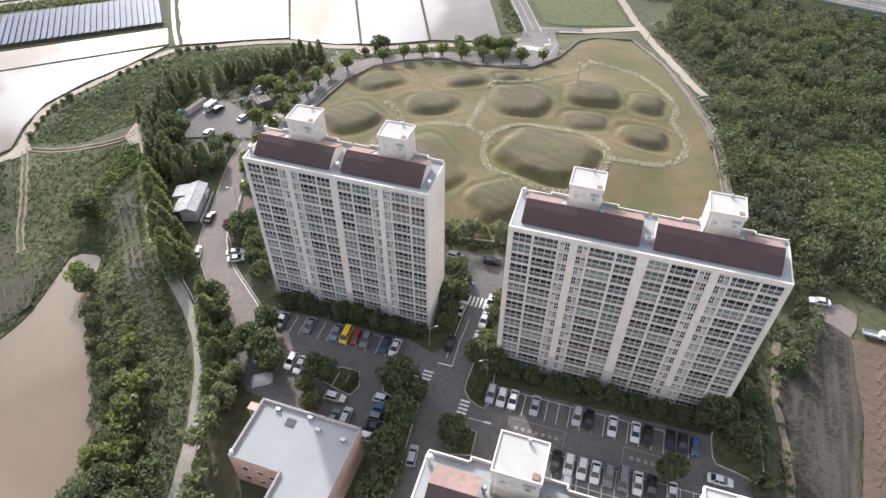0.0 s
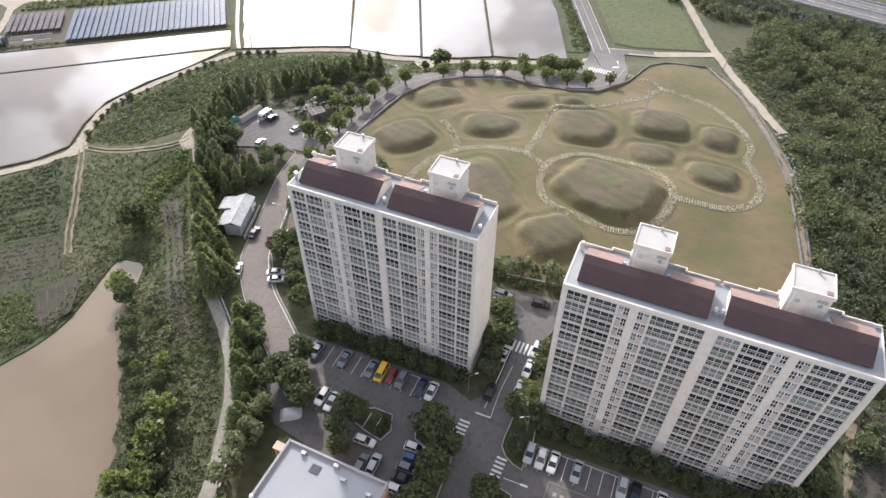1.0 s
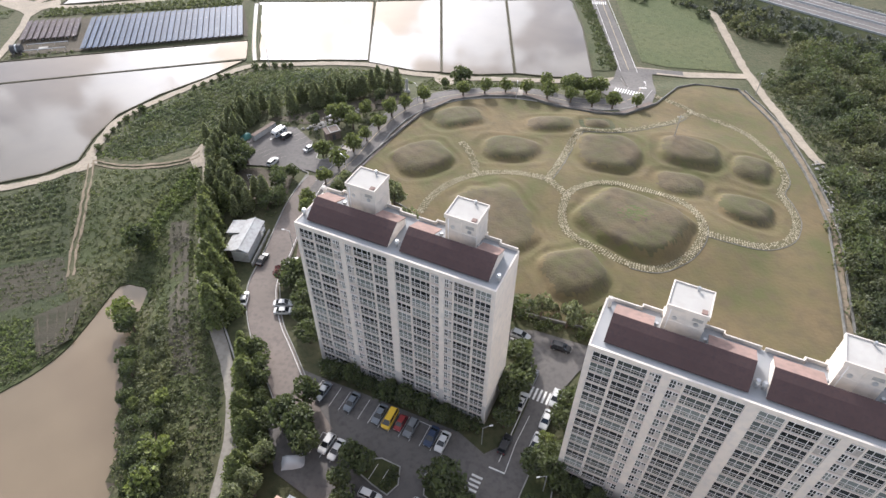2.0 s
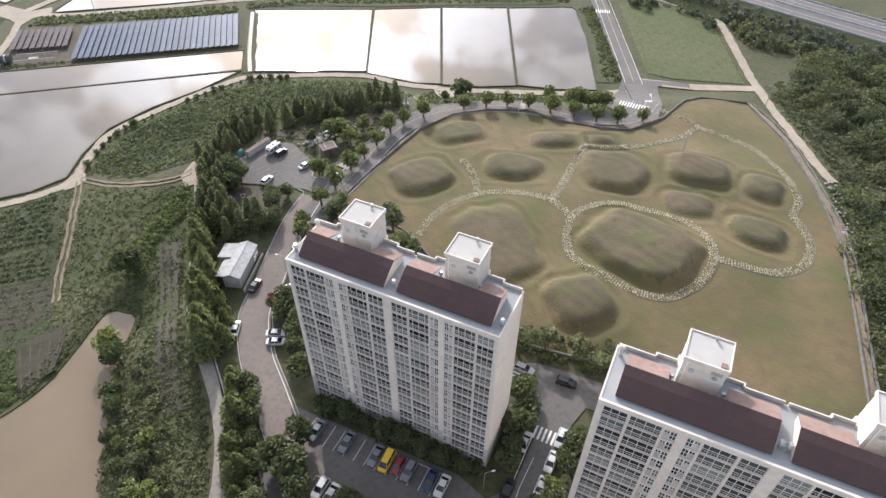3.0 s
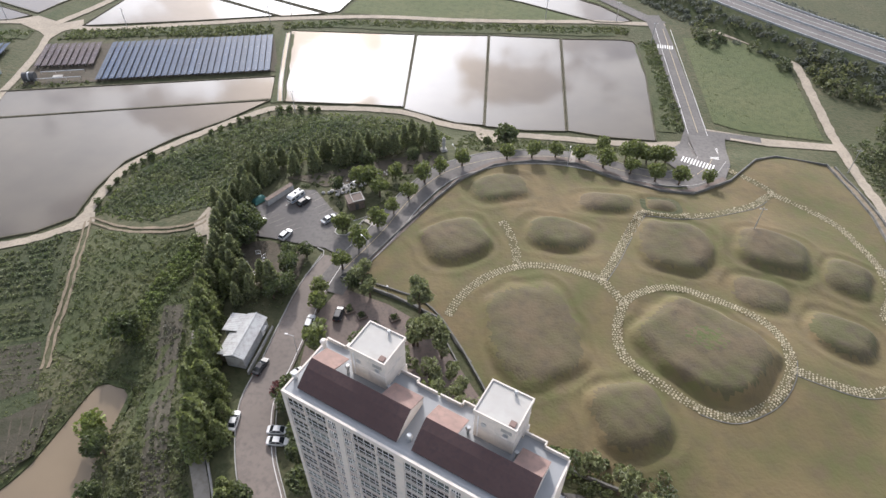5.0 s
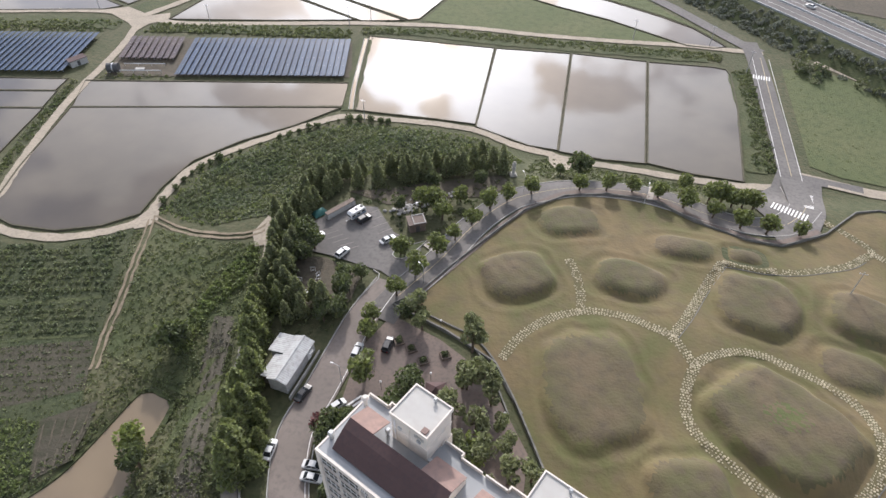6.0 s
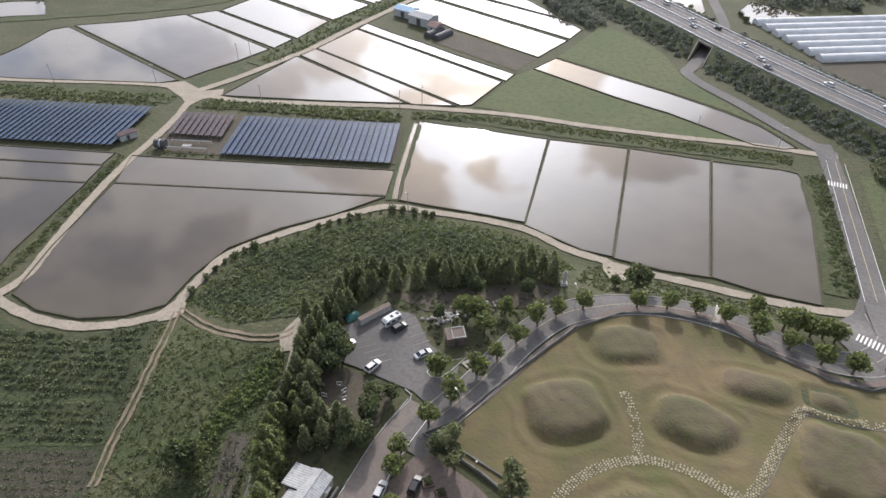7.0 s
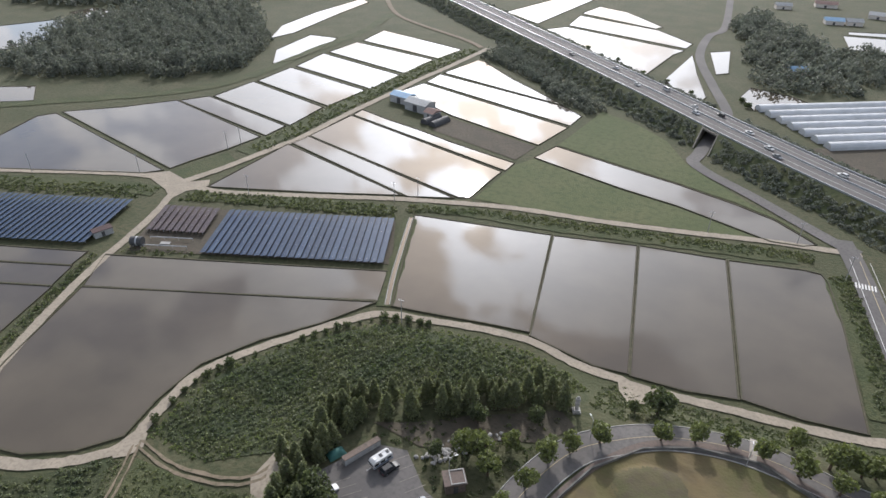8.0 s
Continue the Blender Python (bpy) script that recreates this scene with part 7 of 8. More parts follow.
# ---------------------------------------------------------------- vehicles
def car_meshes(kind):
    """Body, glass, wheels for a car pointing along +x, centred on the ground."""
    L, W, Hh, cab = {"sedan": (4.7, 1.82, 1.45, (-1.75, -1.0, .45, 1.25)), "suv": (4.5, 1.85, 1.68, (-2.1, -1.75, .35, 1.15)), "van": (4.9, 1.9, 1.95, (-2.35, -2.15, 1.15, 1.95)), "hatch": (3.7, 1.62, 1.5, (-1.7, -1.4, .4, 1.05))}[kind]
    belt, low = Hh * .6, .28
    bm = bmesh.new()

    def loft(rows):
        rings = []
        for x, hw, z0, z1 in rows:
            rings.append([bm.verts.new(p) for p in ((x, -hw, z0), (x, -hw, z1), (x, -hw * .82, z1 + .07), (x, hw * .82, z1 + .07), (x, hw, z1), (x, hw, z0))])
        for a, b in zip(rings, rings[1:]):
            for i in range(6):
                bm.faces.new((a[i], a[(i + 1) % 6], b[(i + 1) % 6], b[i]))
        bm.faces.new(rings[0][::-1])
        bm.faces.new(rings[-1])

    hl, hw = L / 2, W / 2
    loft([(-hl, hw * .82, low + .15, belt * .86), (-hl + .18, hw * .95, low, belt * .95), (cab[0], hw, low, belt), (0, hw, low, belt), (cab[3], hw, low, belt * .97), (hl - .35, hw * .95, low, belt * .82), (hl, hw * .8, low + .12, belt * .68)])
    bmesh.ops.recalc_face_normals(bm, faces=bm.faces[:])
    body = bpy.data.meshes.new("body"); bm.to_mesh(body); bm.free()
    bm = bmesh.new()
    b, t = belt + .05, Hh - .04
    lo = [(cab[0], -hw * .9, b), (cab[3], -hw * .9, b), (cab[3], hw * .9, b), (cab[0], hw * .9, b)]
    hi = [(cab[1], -hw * .74, t), (cab[2], -hw * .74, t), (cab[2], hw * .74, t), (cab[1], hw * .74, t)]
    v = [bm.verts.new(p) for p in lo + hi]
    for f in ((0, 1, 5, 4), (1, 2, 6, 5), (2, 3, 7, 6), (3, 0, 4, 7), (3, 2, 1, 0), (4, 5, 6, 7)):
        bm.faces.new([v[i] for i in f])
    glass = bpy.data.meshes.new("glass"); bm.to_mesh(glass); bm.free(); glass.materials.append(M_carglass)
    bm = bmesh.new()
    box(bm, cab[1] + .02, cab[2] - .02, -hw * .73, hw * .73, t - .03, t + .05, taper=.06)
    roof = bpy.data.meshes.new("roof"); bm.to_mesh(roof); bm.free()
    pillars = []
    for sx in (-1, 1):
        for foot, head, r in (((cab[3] - .04, sx * hw * .88, b), (cab[2], sx * hw * .73, t), .045), ((cab[0] + .04, sx * hw * .88, b), (cab[1], sx * hw * .73, t), .05), (((cab[1] + cab[2]) / 2, sx * hw * .9, b), ((cab[1] + cab[2]) / 2, sx * hw * .74, t), .05)):
            bm = bmesh.new()
            tube(bm, foot, head, r, 4)
            pi_ = bpy.data.meshes.new("pillar"); bm.to_mesh(pi_); bm.free()
            pillars.append(pi_)
    bm = bmesh.new()
    cylinder(bm, 0, 0, -.11, .11, .32, .32, 14)
    bmesh.ops.rotate(bm, verts=bm.verts[:], matrix=Matrix.Rotation(math.pi / 2, 3, "X"))
    tyre = bpy.data.meshes.new("wheel"); bm.to_mesh(tyre); bm.free(); tyre.materials.append(M_tyre)
    bm = bmesh.new()
    cylinder(bm, 0, 0, -.12, .12, .19, .19, 10)
    bmesh.ops.rotate(bm, verts=bm.verts[:], matrix=Matrix.Rotation(math.pi / 2, 3, "X"))
    rim = bpy.data.meshes.new("rim"); bm.to_mesh(rim); bm.free(); rim.materials.append(M_metal)
    lamp = bpy.data.meshes.new("headlight")
    bm = boxed((-.05, .05, -.16, .16, -.07, .07)); bm.to_mesh(lamp); bm.free(); lamp.materials.append(M_film)
    tail = bpy.data.meshes.new("tail_light")
    bm = boxed((-.04, .04, -.15, .15, -.08, .08)); bm.to_mesh(tail); bm.free(); tail.materials.append(M_tail)
    return dict(body=body, glass=glass, roof=roof, pillars=pillars, tyre=tyre, rim=rim, lamp=lamp, tail=tail, L=L, W=W, belt=belt)


M_tail = material("red_tail_light", (0.3, 0.02, 0.02), None, 0.3)
PAINT = {c: material("paint_" + c, v, None, 0.38, spec=0.35) for c, v in {"white": (0.52, 0.52, 0.51), "silver": (0.34, 0.355, 0.37), "grey": (0.14, 0.15, 0.16), "black": (0.018, 0.018, 0.02), "blue": (0.035, 0.09, 0.18), "yellow": (0.65, 0.42, 0.04), "red": (0.22, 0.03, 0.03), "navy": (0.03, 0.045, 0.085), "steel": (0.16, 0.18, 0.20)}.items()}
CARS = {k: car_meshes(k) for k in ("sedan", "suv", "van", "hatch")}
painted = {}


def car(kind, colour, x, y, turn, label="", z=None, group="parked cars"):
    q = CARS[kind]
    t = thing({"van": "van"}.get(kind, "car"), pose(x, y, (h1(x, y) + .13) if z is None else z, 0, 0, turn), label or f"{colour.replace('steel', 'steel blue grey')} {kind if kind != 'hatch' else 'hatchback'} parked on grey asphalt", {"van": "van"}.get(kind, "car"), group)
    for nm in ("body", "roof"):
        if (kind, colour, nm) not in painted:
            me = q[nm].copy()
            me.materials.append(PAINT[colour])
            painted[kind, colour, nm] = me
        part(nm, painted[kind, colour, nm], None, t)
    if (kind, colour, "pillars") not in painted:
        painted[kind, colour, "pillars"] = [me.copy() for me in q["pillars"]]
        for me in painted[kind, colour, "pillars"]:
            me.materials.append(PAINT[colour])
    for me in painted[kind, colour, "pillars"]:
        part("pillar", me, None, t)
    part("glass", q["glass"], None, t)
    for sx in (-1, 1):
        for sy in (-1, 1):
            w = part("wheel", q["tyre"], None, t)
            w.location = (sx * q["L"] * .31, sy * (q["W"] / 2 - .1), .32)
            part("rim", q["rim"], None, w)
        li = part("headlight", q["lamp"], None, t)
        li.location = (q["L"] / 2 - .03, sx * q["W"] * .3, q["belt"] * .68)
        ta = part("tail_light", q["tail"], None, t)
        ta.location = (-q["L"] / 2 + .02, sx * q["W"] * .33, q["belt"] * .8)
    return t


for kind, colour, x, y in [("sedan", "steel", -35.6, 98.6), ("sedan", "steel", -28.9, 96.8), ("sedan", "steel", -22.5, 94.8), ("van", "yellow", -20.2, 94.0), ("hatch", "red", -17.9, 93.4), ("suv", "grey", -15.6, 92.7), ("sedan", "navy", -11.2, 91.4), ("sedan", "white", -8.9, 90.6), ("suv", "white", -31.4, 86.9), ("sedan", "white", -29.2, 85.9)]:
    car(kind, colour, x, y, 253 if kind != "van" else 255)
for kind, colour, x, y in [("suv", "silver", 11.9, 78.8), ("suv", "white", 14.1, 77.9), ("sedan", "white", 16.4, 77.4), ("sedan", "silver", 20.8, 76.0), ("suv", "silver", 29.1, 73.6), ("sedan", "black", 31.4, 72.8), ("sedan", "white", 35.9, 71.4), ("sedan", "white", 40.2, 70.1), ("sedan", "black", 42.5, 69.4), ("sedan", "black", 46.6, 68.3), ("suv", "black", 48.9, 67.6), ("hatch", "blue", 51.2, 67.0), ("suv", "white", 26.0, 63.1), ("suv", "white", 28.4, 62.3), ("sedan", "white", 30.8, 61.6), ("suv", "grey", 33.2, 60.9), ("van", "grey", 35.8, 60.2), ("sedan", "white", 38.4, 59.5), ("sedan", "black", 40.8, 58.8), ("sedan", "white", 44.3, 57.6), ("sedan", "black", 23.6, 63.7), ("suv", "white", 24.8, 58.6)]:
    car(kind, colour, x, y, 253)
car("sedan", "white", 54.0, 60.2, -17)
for kind, colour, x, y, turn in [("suv", "white", -20.6, 77.8, -15), ("suv", "grey", -20.4, 72.8, 75), ("suv", "silver", -17.9, 73.2, 75), ("suv", "white", -10.4, 77.3, -15), ("hatch", "blue", -10.7, 75.1, -15), ("suv", "grey", -11.2, 73.0, -15), ("sedan", "black", -11.8, 70.9, -15), ("suv", "white", -12.6, 68.6, -15), ("suv", "silver", -4.0, 64.8, 80),
                                  ("sedan", "white", 9.4, 93.0, 252), ("sedan", "white", 11.2, 98.4, 252), ("suv", "white", 13.0, 103.6, 252), ("suv", "silver", 4.8, 119.2, -20), ("suv", "black", 13.9, 116.8, -12), ("suv", "black", 3.4, 91.8, 72), ("sedan", "white", 6.0, 101.9, 72), ("sedan", "grey", 7.9, 108.0, 72)]:
    car(kind, colour, x, y, turn)
for kind, colour, x, y, turn in [("sedan", "white", -52.3, 121.7, 10), ("sedan", "white", -51.4, 119.4, 10), ("sedan", "black", -62.5, 135.4, 82), ("suv", "white", -56.4, 149.2, 95), ("suv", "black", -50.7, 153.2, 95), ("sedan", "white", -62.0, 121.5, 100),
                                  ("sedan", "white", -84.2, 180.9, 62), ("suv", "white", -74.6, 177.4, 75), ("sedan", "silver", -65.4, 186.0, 58), ("hatch", "white", -54.2, 135.4, 60)]:
    car(kind, colour, x, y, turn)
hq = np.diff(hc, axis=0)
for i, (k, off, kind, colour) in enumerate([(.50, 3, "sedan", "white"), (.515, -3, "sedan", "silver"), (.53, 7, "suv", "black"), (.56, 3, "sedan", "white"), (.60, -7, "sedan", "grey"), (.63, 3, "suv", "white"), (.45, -3, "sedan", "white"), (.40, 5, "sedan", "silver"), (.47, 7, "van", "white"), (.36, -4, "sedan", "black"), (.58, -3, "sedan", "white"), (.66, 6, "sedan", "white")]):
    j = int(k * (m - 2))
    p = hc[j] + hn[j] * off
    car(kind, colour, float(p[0]), float(p[1]), math.degrees(math.atan2(hq[j][1], hq[j][0])) + (180 if off > 0 else 0), f"{colour} {kind if kind != 'hatch' else 'hatchback'} on the highway", 5.72, "cars on the highway")


def small_truck(x, y, turn):
    t = thing("pickup_truck", pose(x, y, h1(x, y) + .1, 0, 0, turn), "small white flatbed truck on a dirt lot", "truck", "flatbed trucks")
    part("cab", boxed((.9, 2.4, -.82, .82, .4, 1.1), (.95, 2.2, -.78, .78, 1.1, 1.9)), PAINT["white"], t)
    part("windscreen", boxed((2.16, 2.24, -.7, .7, 1.15, 1.75)), M_carglass, t)
    part("bed", boxed((-2.4, .85, -.85, .85, .6, .72), (-2.4, .85, -.85, -.78, .72, 1.05), (-2.4, .85, .78, .85, .72, 1.05), (-2.4, -2.33, -.78, .78, .72, 1.05)), M_metal, t)
    for sx in (-1.5, 1.6):
        for sy in (-.72, .72):
            w = part("wheel", CARS["sedan"]["tyre"], None, t)
            w.location = (sx, sy, .32)


small_truck(99.2, 94.8, -20)
car("sedan", "white", 91.0, 104.6, 165)


def caravan(x, y, turn):
    z = h1(x, y) + .16
    t = thing("caravan", pose(x, y, z, 0, 0, turn), "white camping caravan with rounded ends in the yard", "caravan")
    side = [(-2.6, .5), (2.4, .5), (2.75, 1.2), (2.6, 2.1), (2.0, 2.6), (-2.2, 2.6), (-2.7, 2.1), (-2.8, 1.1)]
    bm = bmesh.new()
    r0, r1 = [bm.verts.new((a, -1.05, b)) for a, b in side], [bm.verts.new((a, 1.05, b)) for a, b in side]
    for i in range(len(side)):
        bm.faces.new((r0[i], r0[(i + 1) % 8], r1[(i + 1) % 8], r1[i]))
    bm.faces.new(r0[::-1])
    bm.faces.new(r1)
    bmesh.ops.recalc_face_normals(bm, faces=bm.faces[:])
    bmesh.ops.bevel(bm, geom=bm.edges[:], offset=.12, segments=2, affect="EDGES")
    part("body", bm, PAINT["white"], t)
    for q in (-2.2, -.4, 1.2):
        part("window", boxed((q, q + 1.1, -1.08, -1.03, 1.45, 2.05)), M_carglass, t)
        part("window", boxed((q, q + 1.1, 1.03, 1.08, 1.45, 2.05)), M_carglass, t)
        # the covers here are the caravan's roof hatches
        part("roof_cover", boxed((q, q + .7, -.4, .4, 2.58, 2.72)), M_dark if q < 0 else M_frame, t)
    for sy in (-1, 1):
        part("stripe", boxed((-2.6, 2.5, sy * 1.06 - .015, sy * 1.06 + .015, .95, 1.2)), PAINT["blue"], t, "blue side stripe")
    part("front_window", boxed((2.62, 2.72, -.8, .8, 1.35, 2.0)), M_carglass, t)
    part("roof_box", boxed((-1.9, .2, -.75, -.5, 2.58, 2.7)), M_metal, t)
    part("tow_bar", boxed((2.6, 3.8, -.08, .08, .45, .55)), M_metal, t)
    for sy in (-1.0, 1.0):
        w = part("wheel", CARS["sedan"]["tyre"], None, t)
        w.location = (-.2, sy, .32)


caravan(-77.6, 192.2, 245)
car("suv", "black", -74.9, 191.4, 65)
t = thing("yard_wall", pose(-84.8, 188.4, h1(-84, 190), 0, 0, 64), "pale block store wall with a dark weathered top beside the yard", "wall")
part("wall", boxed((0, 9.5, -.4, .9, -.5, 2.0)), M_shed, t)
part("coping", boxed((-.1, 9.6, -.5, 1.0, 2.0, 2.15)), M_hut, t)


# ---------------------------------------------------------------- stone paths in the park
PATHS = {
    "west_path": [(-25.2, 157.9), (-23.8, 163.3), (-20.9, 169.1), (-17.4, 173.8), (-11.7, 177.9), (-7.0, 179.3), (-1.5, 179.1), (4.0, 177.5), (8.9, 176.0), (14.7, 169.7)],
    "cross_path": [(9.1, 176.4), (11.8, 183.9), (15.1, 195.9), (18.8, 206.7)],
    "north_path": [(18.8, 206.7), (25.2, 207.6), (30.5, 208.4), (39.5, 212.0), (49.7, 220.0), (54.4, 225.6), (57.5, 229.7), (53.0, 233.9), (48.7, 237.2), (45.7, 239.7)],
    "east_path": [(57.2, 229.0), (65.0, 224.5), (72.7, 217.8), (76.7, 208.4), (79.0, 200.3), (78.7, 189.5), (75.8, 183.0), (76.8, 177.4), (77.0, 170.0), (73.3, 161.8), (67.8, 157.4), (62.5, 156.1), (56.8, 156.6), (50.6, 158.0)],
    "spur_path": [(-11.7, 178.3), (-13.3, 185.1), (-16.0, 191.0), (-18.2, 194.5)],
    "loop_path": [(14.7, 169.7), (18.0, 173.9), (23.3, 177.5), (29.3, 178.7), (35.6, 177.1), (41.6, 175.1), (46.5, 171.9), (49.2, 167.3), (50.1, 161.0), (49.0, 155.7), (45.6, 149.6), (40.6, 145.3), (36.3, 143.4), (30.5, 144.0), (24.0, 147.2), (17.9, 151.3), (14.3, 155.8), (13.4, 162.1)],
}


def stone_outline(rng):
    n = rng.randint(5, 8)
    a = np.sort((np.arange(n) + rng.uniform(-.3, .3, n)) * 2 * np.pi / n)
    r = rng.uniform(.75, 1.1, n)
    return [(float(q * math.cos(b)), float(q * math.sin(b))) for q, b in zip(r, a)]


def stone_mesh(outline):
    bm = bmesh.new()
    lo = [bm.verts.new((x, y, -.1)) for x, y in outline]
    hi = [bm.verts.new((x * .92, y * .92, .06)) for x, y in outline]
    bm.faces.new(hi)
    for i in range(len(lo)):
        bm.faces.new((lo[i], lo[(i + 1) % len(lo)], hi[(i + 1) % len(lo)], hi[i]))
    me = bpy.data.meshes.new("stone")
    bm.to_mesh(me)
    bm.free()
    me.materials.append(M_stone)
    return me


rs = np.random.RandomState(77)
OUTLINES = [stone_outline(rs) for _ in range(8)]
STONES = [stone_mesh(o) for o in OUTLINES]
M_stones = material("pale_path_stones", (0.33, 0.292, 0.205), (0.25, 0.22, 0.155), 0.9, 0.8, island=0.25)
singles = 0
for nm, pts in PATHS.items():
    closed = nm == "loop_path"
    strip = setting("stone_path", strip_mesh("stone_path", pts, 2.3, M_joint, .09, 1.2, closed, ground=park_ground, rough_edge=.12), "winding path of pale flat stones in grass", "path")
    c = curve_points(pts, .62, closed)
    n = sides(c, closed)
    big_v, big_f, laid = [], [], []
    for i, (p, q) in enumerate(zip(c, n)):
        worn = .04 + (.3 if nm in ("north_path", "spur_path") else .0) + (.3 if math.sin(i * .11) > .75 and nm == "east_path" else 0)
        for k in range(4):
            if rs.uniform() < worn:
                continue
            off = -.84 + .56 * k + (.14 if i % 2 else -.12) + rs.uniform(-.07, .07)
            x, y = p + q * off + rs.uniform(-.08, .08, 2)
            laid.append((x, y, rs.uniform(.19, .31), rs.uniform(0, 2 * math.pi), rs.randint(len(STONES))))
    zs = park_ground(np.array([q[0] for q in laid]), np.array([q[1] for q in laid])) + .1
    for (x, y, s, turn, j), z in zip(laid, zs):
        z = float(z)
        if nm in ("west_path", "spur_path") and singles < 300:
            singles += 1
            st = new("stone", STONES[j])
            st.parent = strip
            st.matrix_basis = Matrix.LocRotScale((x, y, z), Euler((0, 0, turn)), (s, s, 1))
        else:
            co, si, b0, o = math.cos(turn) * s, math.sin(turn) * s, len(big_v), OUTLINES[j]
            big_v += [(x + a * co - b * si, y + a * si + b * co, z - .1) for a, b in o] + [(x + .92 * (a * co - b * si), y + .92 * (a * si + b * co), z + .06) for a, b in o]
            m_ = len(o)
            big_f += [tuple(range(b0 + m_, b0 + 2 * m_))] + [(b0 + e, b0 + (e + 1) % m_, b0 + m_ + (e + 1) % m_, b0 + m_ + e) for e in range(m_)]
    if big_v:
        ob = new("stones", mesh_of("stones", big_v, big_f, M_stones))
        ob.parent = strip
        ob["kind"] = "stuff"

# dark stone edging on one side of the paths
for pts, off in (([(50.1, 161), (49, 155.7), (45.6, 149.6), (40.6, 145.3), (36.3, 143.4), (30.5, 144)], 1), (PATHS["cross_path"], -1), (PATHS["north_path"][:6], -1), (PATHS["east_path"][4:], 1)):
    c = curve_points(pts, 1.0)
    away_ = sides(c) * off
    mid_ = np.array([32.0, 160.2])
    if off == 1 and np.hypot(*(c[len(c) // 2] + away_[len(c) // 2] - mid_)) < np.hypot(*(c[len(c) // 2] - mid_)):
        away_ = -away_
    setting("path_edging", ridge_mesh("path_edging", [tuple(q) for q in c + away_ * 1.35], .22, .16, M_edge, 1.0, ground=park_ground, wobble=.03, slope=.1), "thin dark stone edging beside a park path", "edging")


# ---------------------------------------------------------------- small things
def utility_pole(x, y, high=9.0, z=None):
    t = thing("utility_pole", pose(x, y, h1(x, y) if z is None else z), "slim grey concrete utility pole beside a road", "pole", "utility poles")
    bm = bmesh.new()
    cylinder(bm, 0, 0, -.4, high, .16, .1, 8)
    part("post", bm, M_kerb, t)
    part("cross_arm", boxed((-.9, .9, -.05, .05, high - .7, high - .58)), M_metal, t)
    for q in (-.8, 0, .8):
        bm = bmesh.new()
        cylinder(bm, q, 0, high - .58, high - .34, .06, .04, 6)
        part("insulator", bm, M_frame, t)


for x, y in [(-100, 243.4), (-195.2, 288.5), (-291.5, 263), (-250.5, 283.5), (-138.9, 309.5), (-132.3, 317.5), (-21.8, 341.5), (8.9, 347.5), (-233.5, 319.9), (-231.5, 326.8), (24, 330), (84, 250), (48, 205)]:
    utility_pole(x, y)


def street_lamp(x, y, turn, high=6.0):
    t = thing("street_lamp", pose(x, y, h1(x, y), 0, 0, turn), "grey street lamp post with a bent arm", "lamp", "street lamps")
    bm = bmesh.new()
    cylinder(bm, 0, 0, -.3, high, .1, .06, 8)
    part("post", bm, M_metal, t)
    bm = bmesh.new()
    tube(bm, (0, 0, high - .05), (1.4, 0, high + .35), .045)
    part("arm", bm, M_metal, t)
    part("lamp_head", boxed((1.3, 1.95, -.12, .12, high + .28, high + .4)), M_frame, t)


for x, y, turn in [(-50.0, 173.5, 150), (-62.5, 196, 40), (-36.8, 219.5, 130), (-3, 227.6, 90), (-56.2, 141, 180), (11.2, 83.6, 200), (-1.2, 91.6, 20)]:
    street_lamp(x, y, turn)


def ball_lamp(x, y):
    t = thing("garden_lamp", pose(x, y, h1(x, y)), "short garden lamp with a white globe", "lamp", "garden lamps")
    bm = bmesh.new()
    cylinder(bm, 0, 0, -.2, 2.9, .06, .05, 8)
    part("post", bm, M_dark, t)
    bm = bmesh.new()
    bmesh.ops.create_icosphere(bm, subdivisions=2, radius=.26, matrix=Matrix.Translation((0, 0, 3.1)))
    part("globe", bm, M_frame, t)


for x, y in [(-47.3, 142.2), (-27.5, 137.2), (-41, 161.5), (-20.5, 143.5), (-38, 147.5)]:
    ball_lamp(x, y)


def monument(x, y):
    t = thing("stone_monument", pose(x, y, h1(x, y), 0, 0, 25), "pale carved stone pillar on a white base", "monument")
    part("base", boxed((-1.0, 1.0, -1.0, 1.0, -.3, .5), (-.75, .75, -.75, .75, .5, .9)), M_kerb, t)
    bm = bmesh.new()
    for i, (w, z0, z1) in enumerate(((.42, .9, 2.6), (.6, 2.6, 3.1), (.4, 3.1, 3.9), (.62, 3.9, 4.5), (.36, 4.5, 5.1))):
        box(bm, -w, w, -w * .7, w * .7, z0, z1, taper=.08)
    part("pillar", bm, M_kerb, t)


monument(-42.2, 227.6)


def rock_mesh(seed):
    r = np.random.RandomState(seed)
    bm = bmesh.new()
    bmesh.ops.create_icosphere(bm, subdivisions=1, radius=1)
    for v in bm.verts:
        v.co *= r.uniform(.7, 1.15)
        v.co.z *= .65
    me = bpy.data.meshes.new("rock")
    bm.to_mesh(me)
    bm.free()
    me.materials.append(M_rock)
    return me


ROCKS = [rock_mesh(q) for q in range(5)]


def rocks(poly, count, lo, hi, group, label="grey garden rock beside the stream bed"):
    x0, y0 = np.array(poly).min(0)
    x1, y1 = np.array(poly).max(0)
    n = 0
    while n < count:
        x, y = rt.uniform(x0, x1), rt.uniform(y0, y1)
        if inside(np.array([x]), np.array([y]), poly)[0]:
            n += 1
            s = rt.uniform(lo, hi)
            ob = tagged(new("rock", ROCKS[n % 5]), label, "rock", group)
            ob.matrix_world = pose(x, y, h1(x, y) + s * .3, 0, 0, rt.uniform(0, 360)) @ Matrix.Diagonal((s, s * rt.uniform(.7, 1), s * rt.uniform(.6, 1), 1))


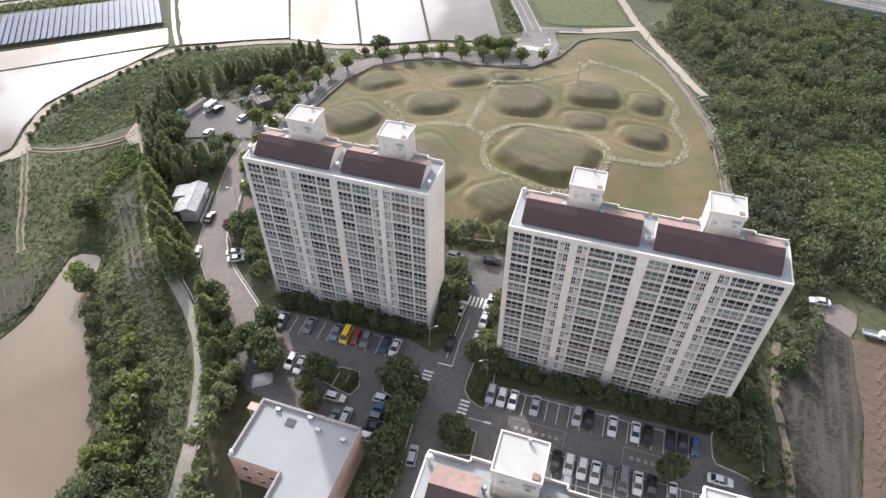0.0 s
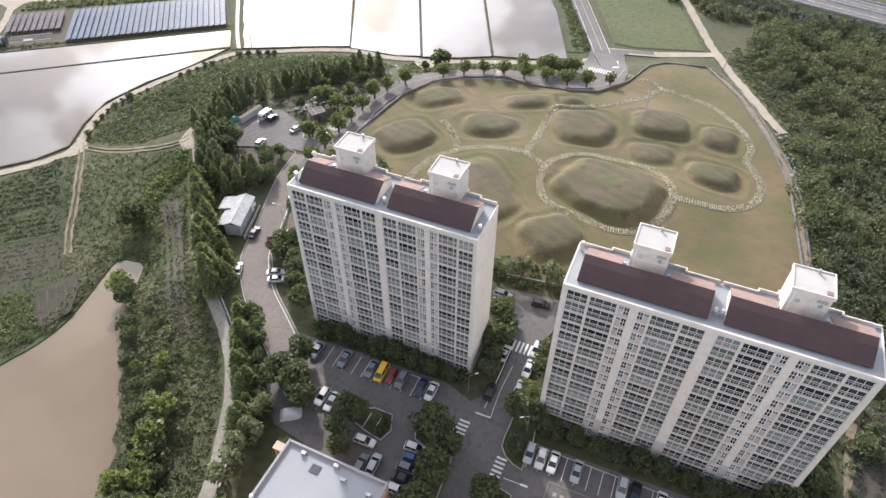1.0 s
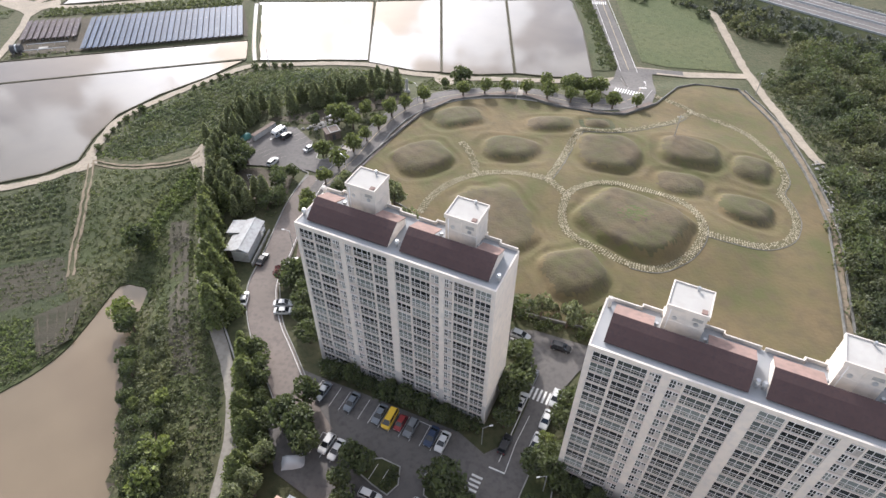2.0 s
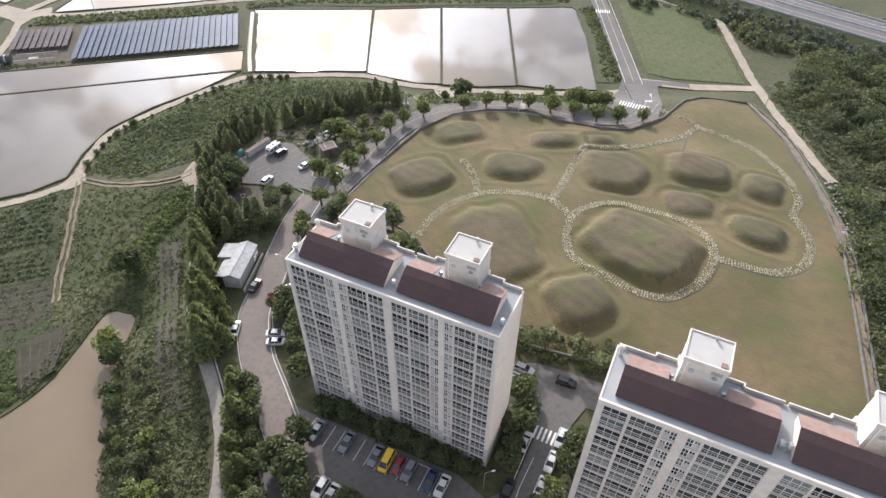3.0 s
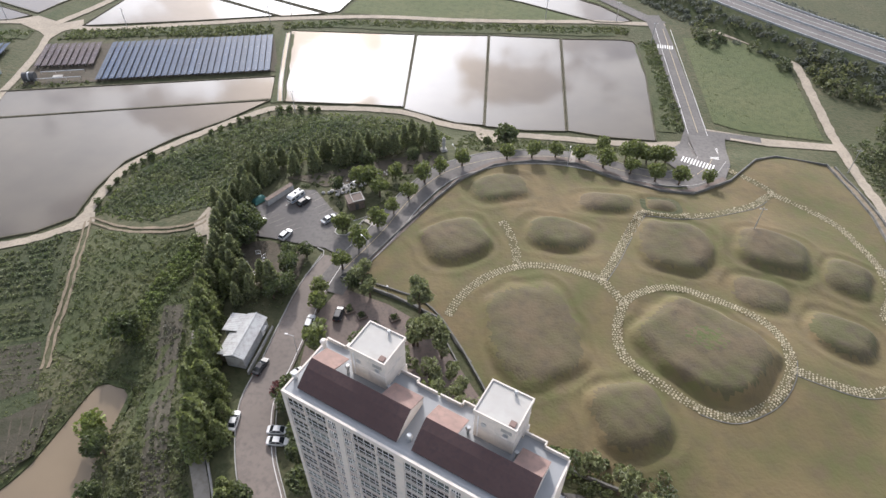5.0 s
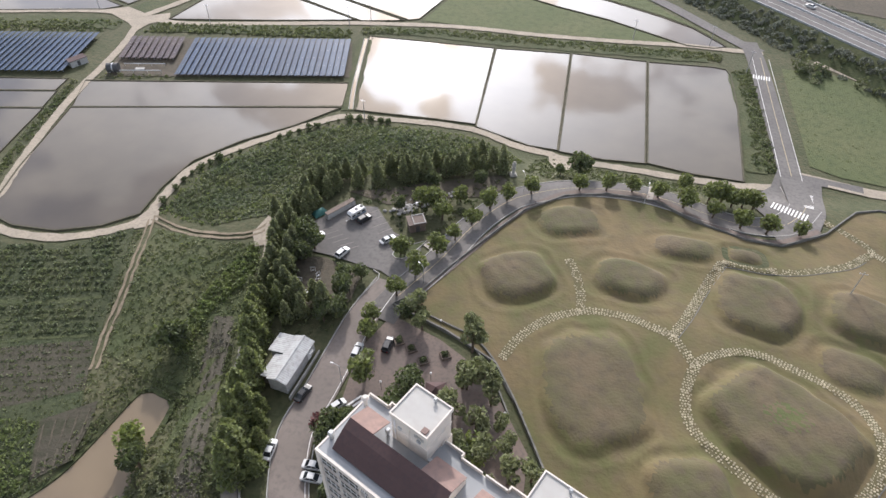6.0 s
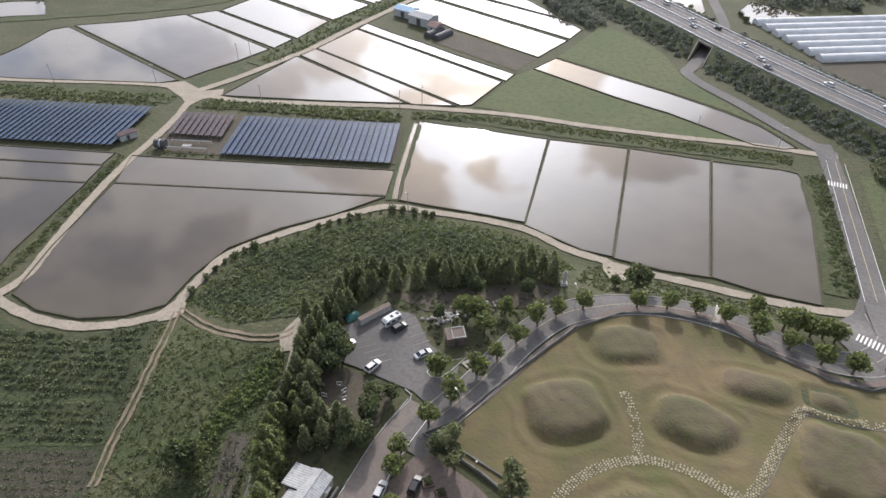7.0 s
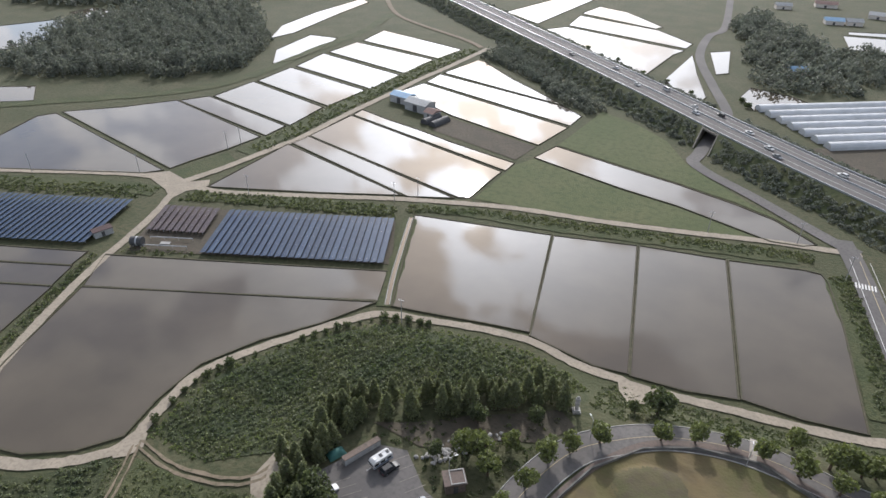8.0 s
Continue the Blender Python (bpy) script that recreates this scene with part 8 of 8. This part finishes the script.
rocks([(-72, 197), (-66.6, 205.5), (-56.5, 213), (-55.5, 210), (-62, 203), (-66, 197)], 95, .3, .85, "stream rocks")
rocks([(90.5, 207), (94, 203), (92, 195), (90.5, 178), (88, 168), (86.8, 170), (88.5, 195)], 45, .25, .7, "rubble by the wood", "pale rubble block beside the lawn edge")


def planter(x, y):
    t = thing("square_planter", pose(x, y, h1(x, y) + .1, 0, 0, 40), "square timber planter with a small shrub", "planter", "square planters")
    for q in ((-1.1, 1.1, -1.1, -.95), (-1.1, 1.1, .95, 1.1), (-1.1, -.95, -.95, .95), (.95, 1.1, -.95, .95)):
        part("board", boxed((*q, 0, .55)), M_hut, t)
    part("soil", boxed((-.95, .95, -.95, .95, 0, .4)), M_soil, t)
    rng = np.random.RandomState(int(x * 10) % 97)
    part("shrub", quads_mesh("shrub", crown_points(rng, 160, .9, 1.2, .4), .28, L_dark, rng), None, t)


for x, y in [(-48.7, 155.1), (-45.2, 154), (-41.5, 151.8), (-37.3, 154.6), (-43.5, 148.8)]:
    planter(x, y)


def bench_set(x, y, turn):
    t = thing("exercise_frame", pose(x, y, h1(x, y), 0, 0, turn), "white outdoor exercise frame on grass", "exercise machine", "exercise frames")
    for q in (-.6, .6):
        bm = bmesh.new()
        cylinder(bm, q, 0, -.2, 1.6, .06, .06, 8)
        part("post", bm, M_frame, t)
    bm = bmesh.new()
    tube(bm, (-.6, 0, 1.55), (.6, 0, 1.55), .05)
    part("bar", bm, M_frame, t)
    part("seat", boxed((-.3, .3, -.15, .15, .45, .5)), M_metal, t)


for x, y, turn in [(-79, 169.5, 20), (-76.8, 168.2, 70), (-75.6, 166.2, 40), (-80.5, 165.3, 10), (-76.5, 162, 60)]:
    bench_set(x, y, turn)


def yard_fence():
    t = thing("timber_fence", pose(-69.4, 216.2, h1(-63, 219), 0, 0, math.degrees(math.atan2(5.5, 14.1))), "low brown timber fence under the conifers", "fence")
    for i in range(9):
        part("post", boxed((1.8 * i, 1.8 * i + .12, -.06, .06, -.4, 1.2)), M_bark, t)
    for z in (.4, .95):
        part("rail", boxed((0, 14.6, -.1, -.06, z, z + .12)), M_bark, t)


yard_fence()


def pump_station():
    """The works beside the solar field: a dark tank on its side, pipe rack, slab."""
    t = thing("storage_tank", pose(-207, 239.5, 0, 0, 0, 22), "dark cylindrical tank with a pale band beside the field", "tank")
    bm = bmesh.new()
    tube(bm, (0, 0, 1.7), (4.2, 0, 1.7), 1.7, 18)
    part("shell", bm, M_dark, t)
    bm = bmesh.new()
    tube(bm, (2.0, 0, 1.7), (2.5, 0, 1.7), 1.73, 18)
    part("band", bm, M_metal, t)
    for q in (.6, 3.4):
        part("saddle", boxed((q, q + .4, -1.2, 1.2, -.1, .5)), M_kerb, t)
    t = thing("pipe_rack", pose(-202.5, 240.3, 0, 0, 0, 21), "long grey open pipe rack on bare soil", "rack")
    for y in (0, 5.4):
        bm = bmesh.new()
        tube(bm, (0, y, 1.0), (16, y, 1.0), .16, 8)
        part("pipe", bm, M_metal, t)
        for q in (0.2, 5.3, 10.6, 15.8):
            part("post", boxed((q - .06, q + .06, y - .06, y + .06, -.2, 1.0)), M_metal, t)
    part("slab", boxed((5, 8.5, 2, 3.6, -.1, .35)), M_kerb, t)
    t = thing("field_store", pose(-222, 236.5, 0, 0, 0, 68), "small white store shed with a brown roof", "shed")
    part("wall", boxed((0, 6.5, 0, 3.4, -.1, 2.3)), M_shed, t)
    part("roof", boxed((-.2, 6.7, -.2, 3.6, 2.3, 2.5)), M_brown, t)
    part("door", boxed((2.5, 3.6, -.06, 0, 0, 1.9)), M_dark, t)


pump_station()


def covered_heap(x, y, turn, w, d, high, mat_, label):
    """A heap under a draped sheet with sagging sides."""
    bm = bmesh.new()
    n_ = 7
    rows_ = []
    rng = np.random.RandomState(int(abs(x * 7 + y)) % 999)
    for i in range(n_):
        row = []
        for j in range(n_):
            u, v = i / (n_ - 1) * 2 - 1, j / (n_ - 1) * 2 - 1
            zz = high * max(0, 1 - max(abs(u), abs(v)) ** 3) * rng.uniform(.8, 1.05)
            row.append(bm.verts.new((u * w / 2 + rng.uniform(-.08, .08), v * d / 2 + rng.uniform(-.08, .08), zz)))
        rows_.append(row)
    for i in range(n_ - 1):
        for j in range(n_ - 1):
            bm.faces.new((rows_[i][j], rows_[i + 1][j], rows_[i + 1][j + 1], rows_[i][j + 1]))
    me = bpy.data.meshes.new("tarpaulin")
    bm.to_mesh(me)
    bm.free()
    me.materials.append(mat_)
    ob = tagged(new("tarpaulin", smooth(me)), label, "tarpaulin", "tarpaulins")
    ob.matrix_world = pose(x, y, h1(x, y) + .1, 0, 0, turn)


covered_heap(-88.4, 190.5, 60, 4.2, 2.6, 1.5, M_tarp, "teal tarpaulin draped over stored goods beside the yard")
covered_heap(-37.0, 82.5, 15, 4.5, 3.0, 1.6, M_film, "pale plastic tarpaulin draped over goods beside trees")
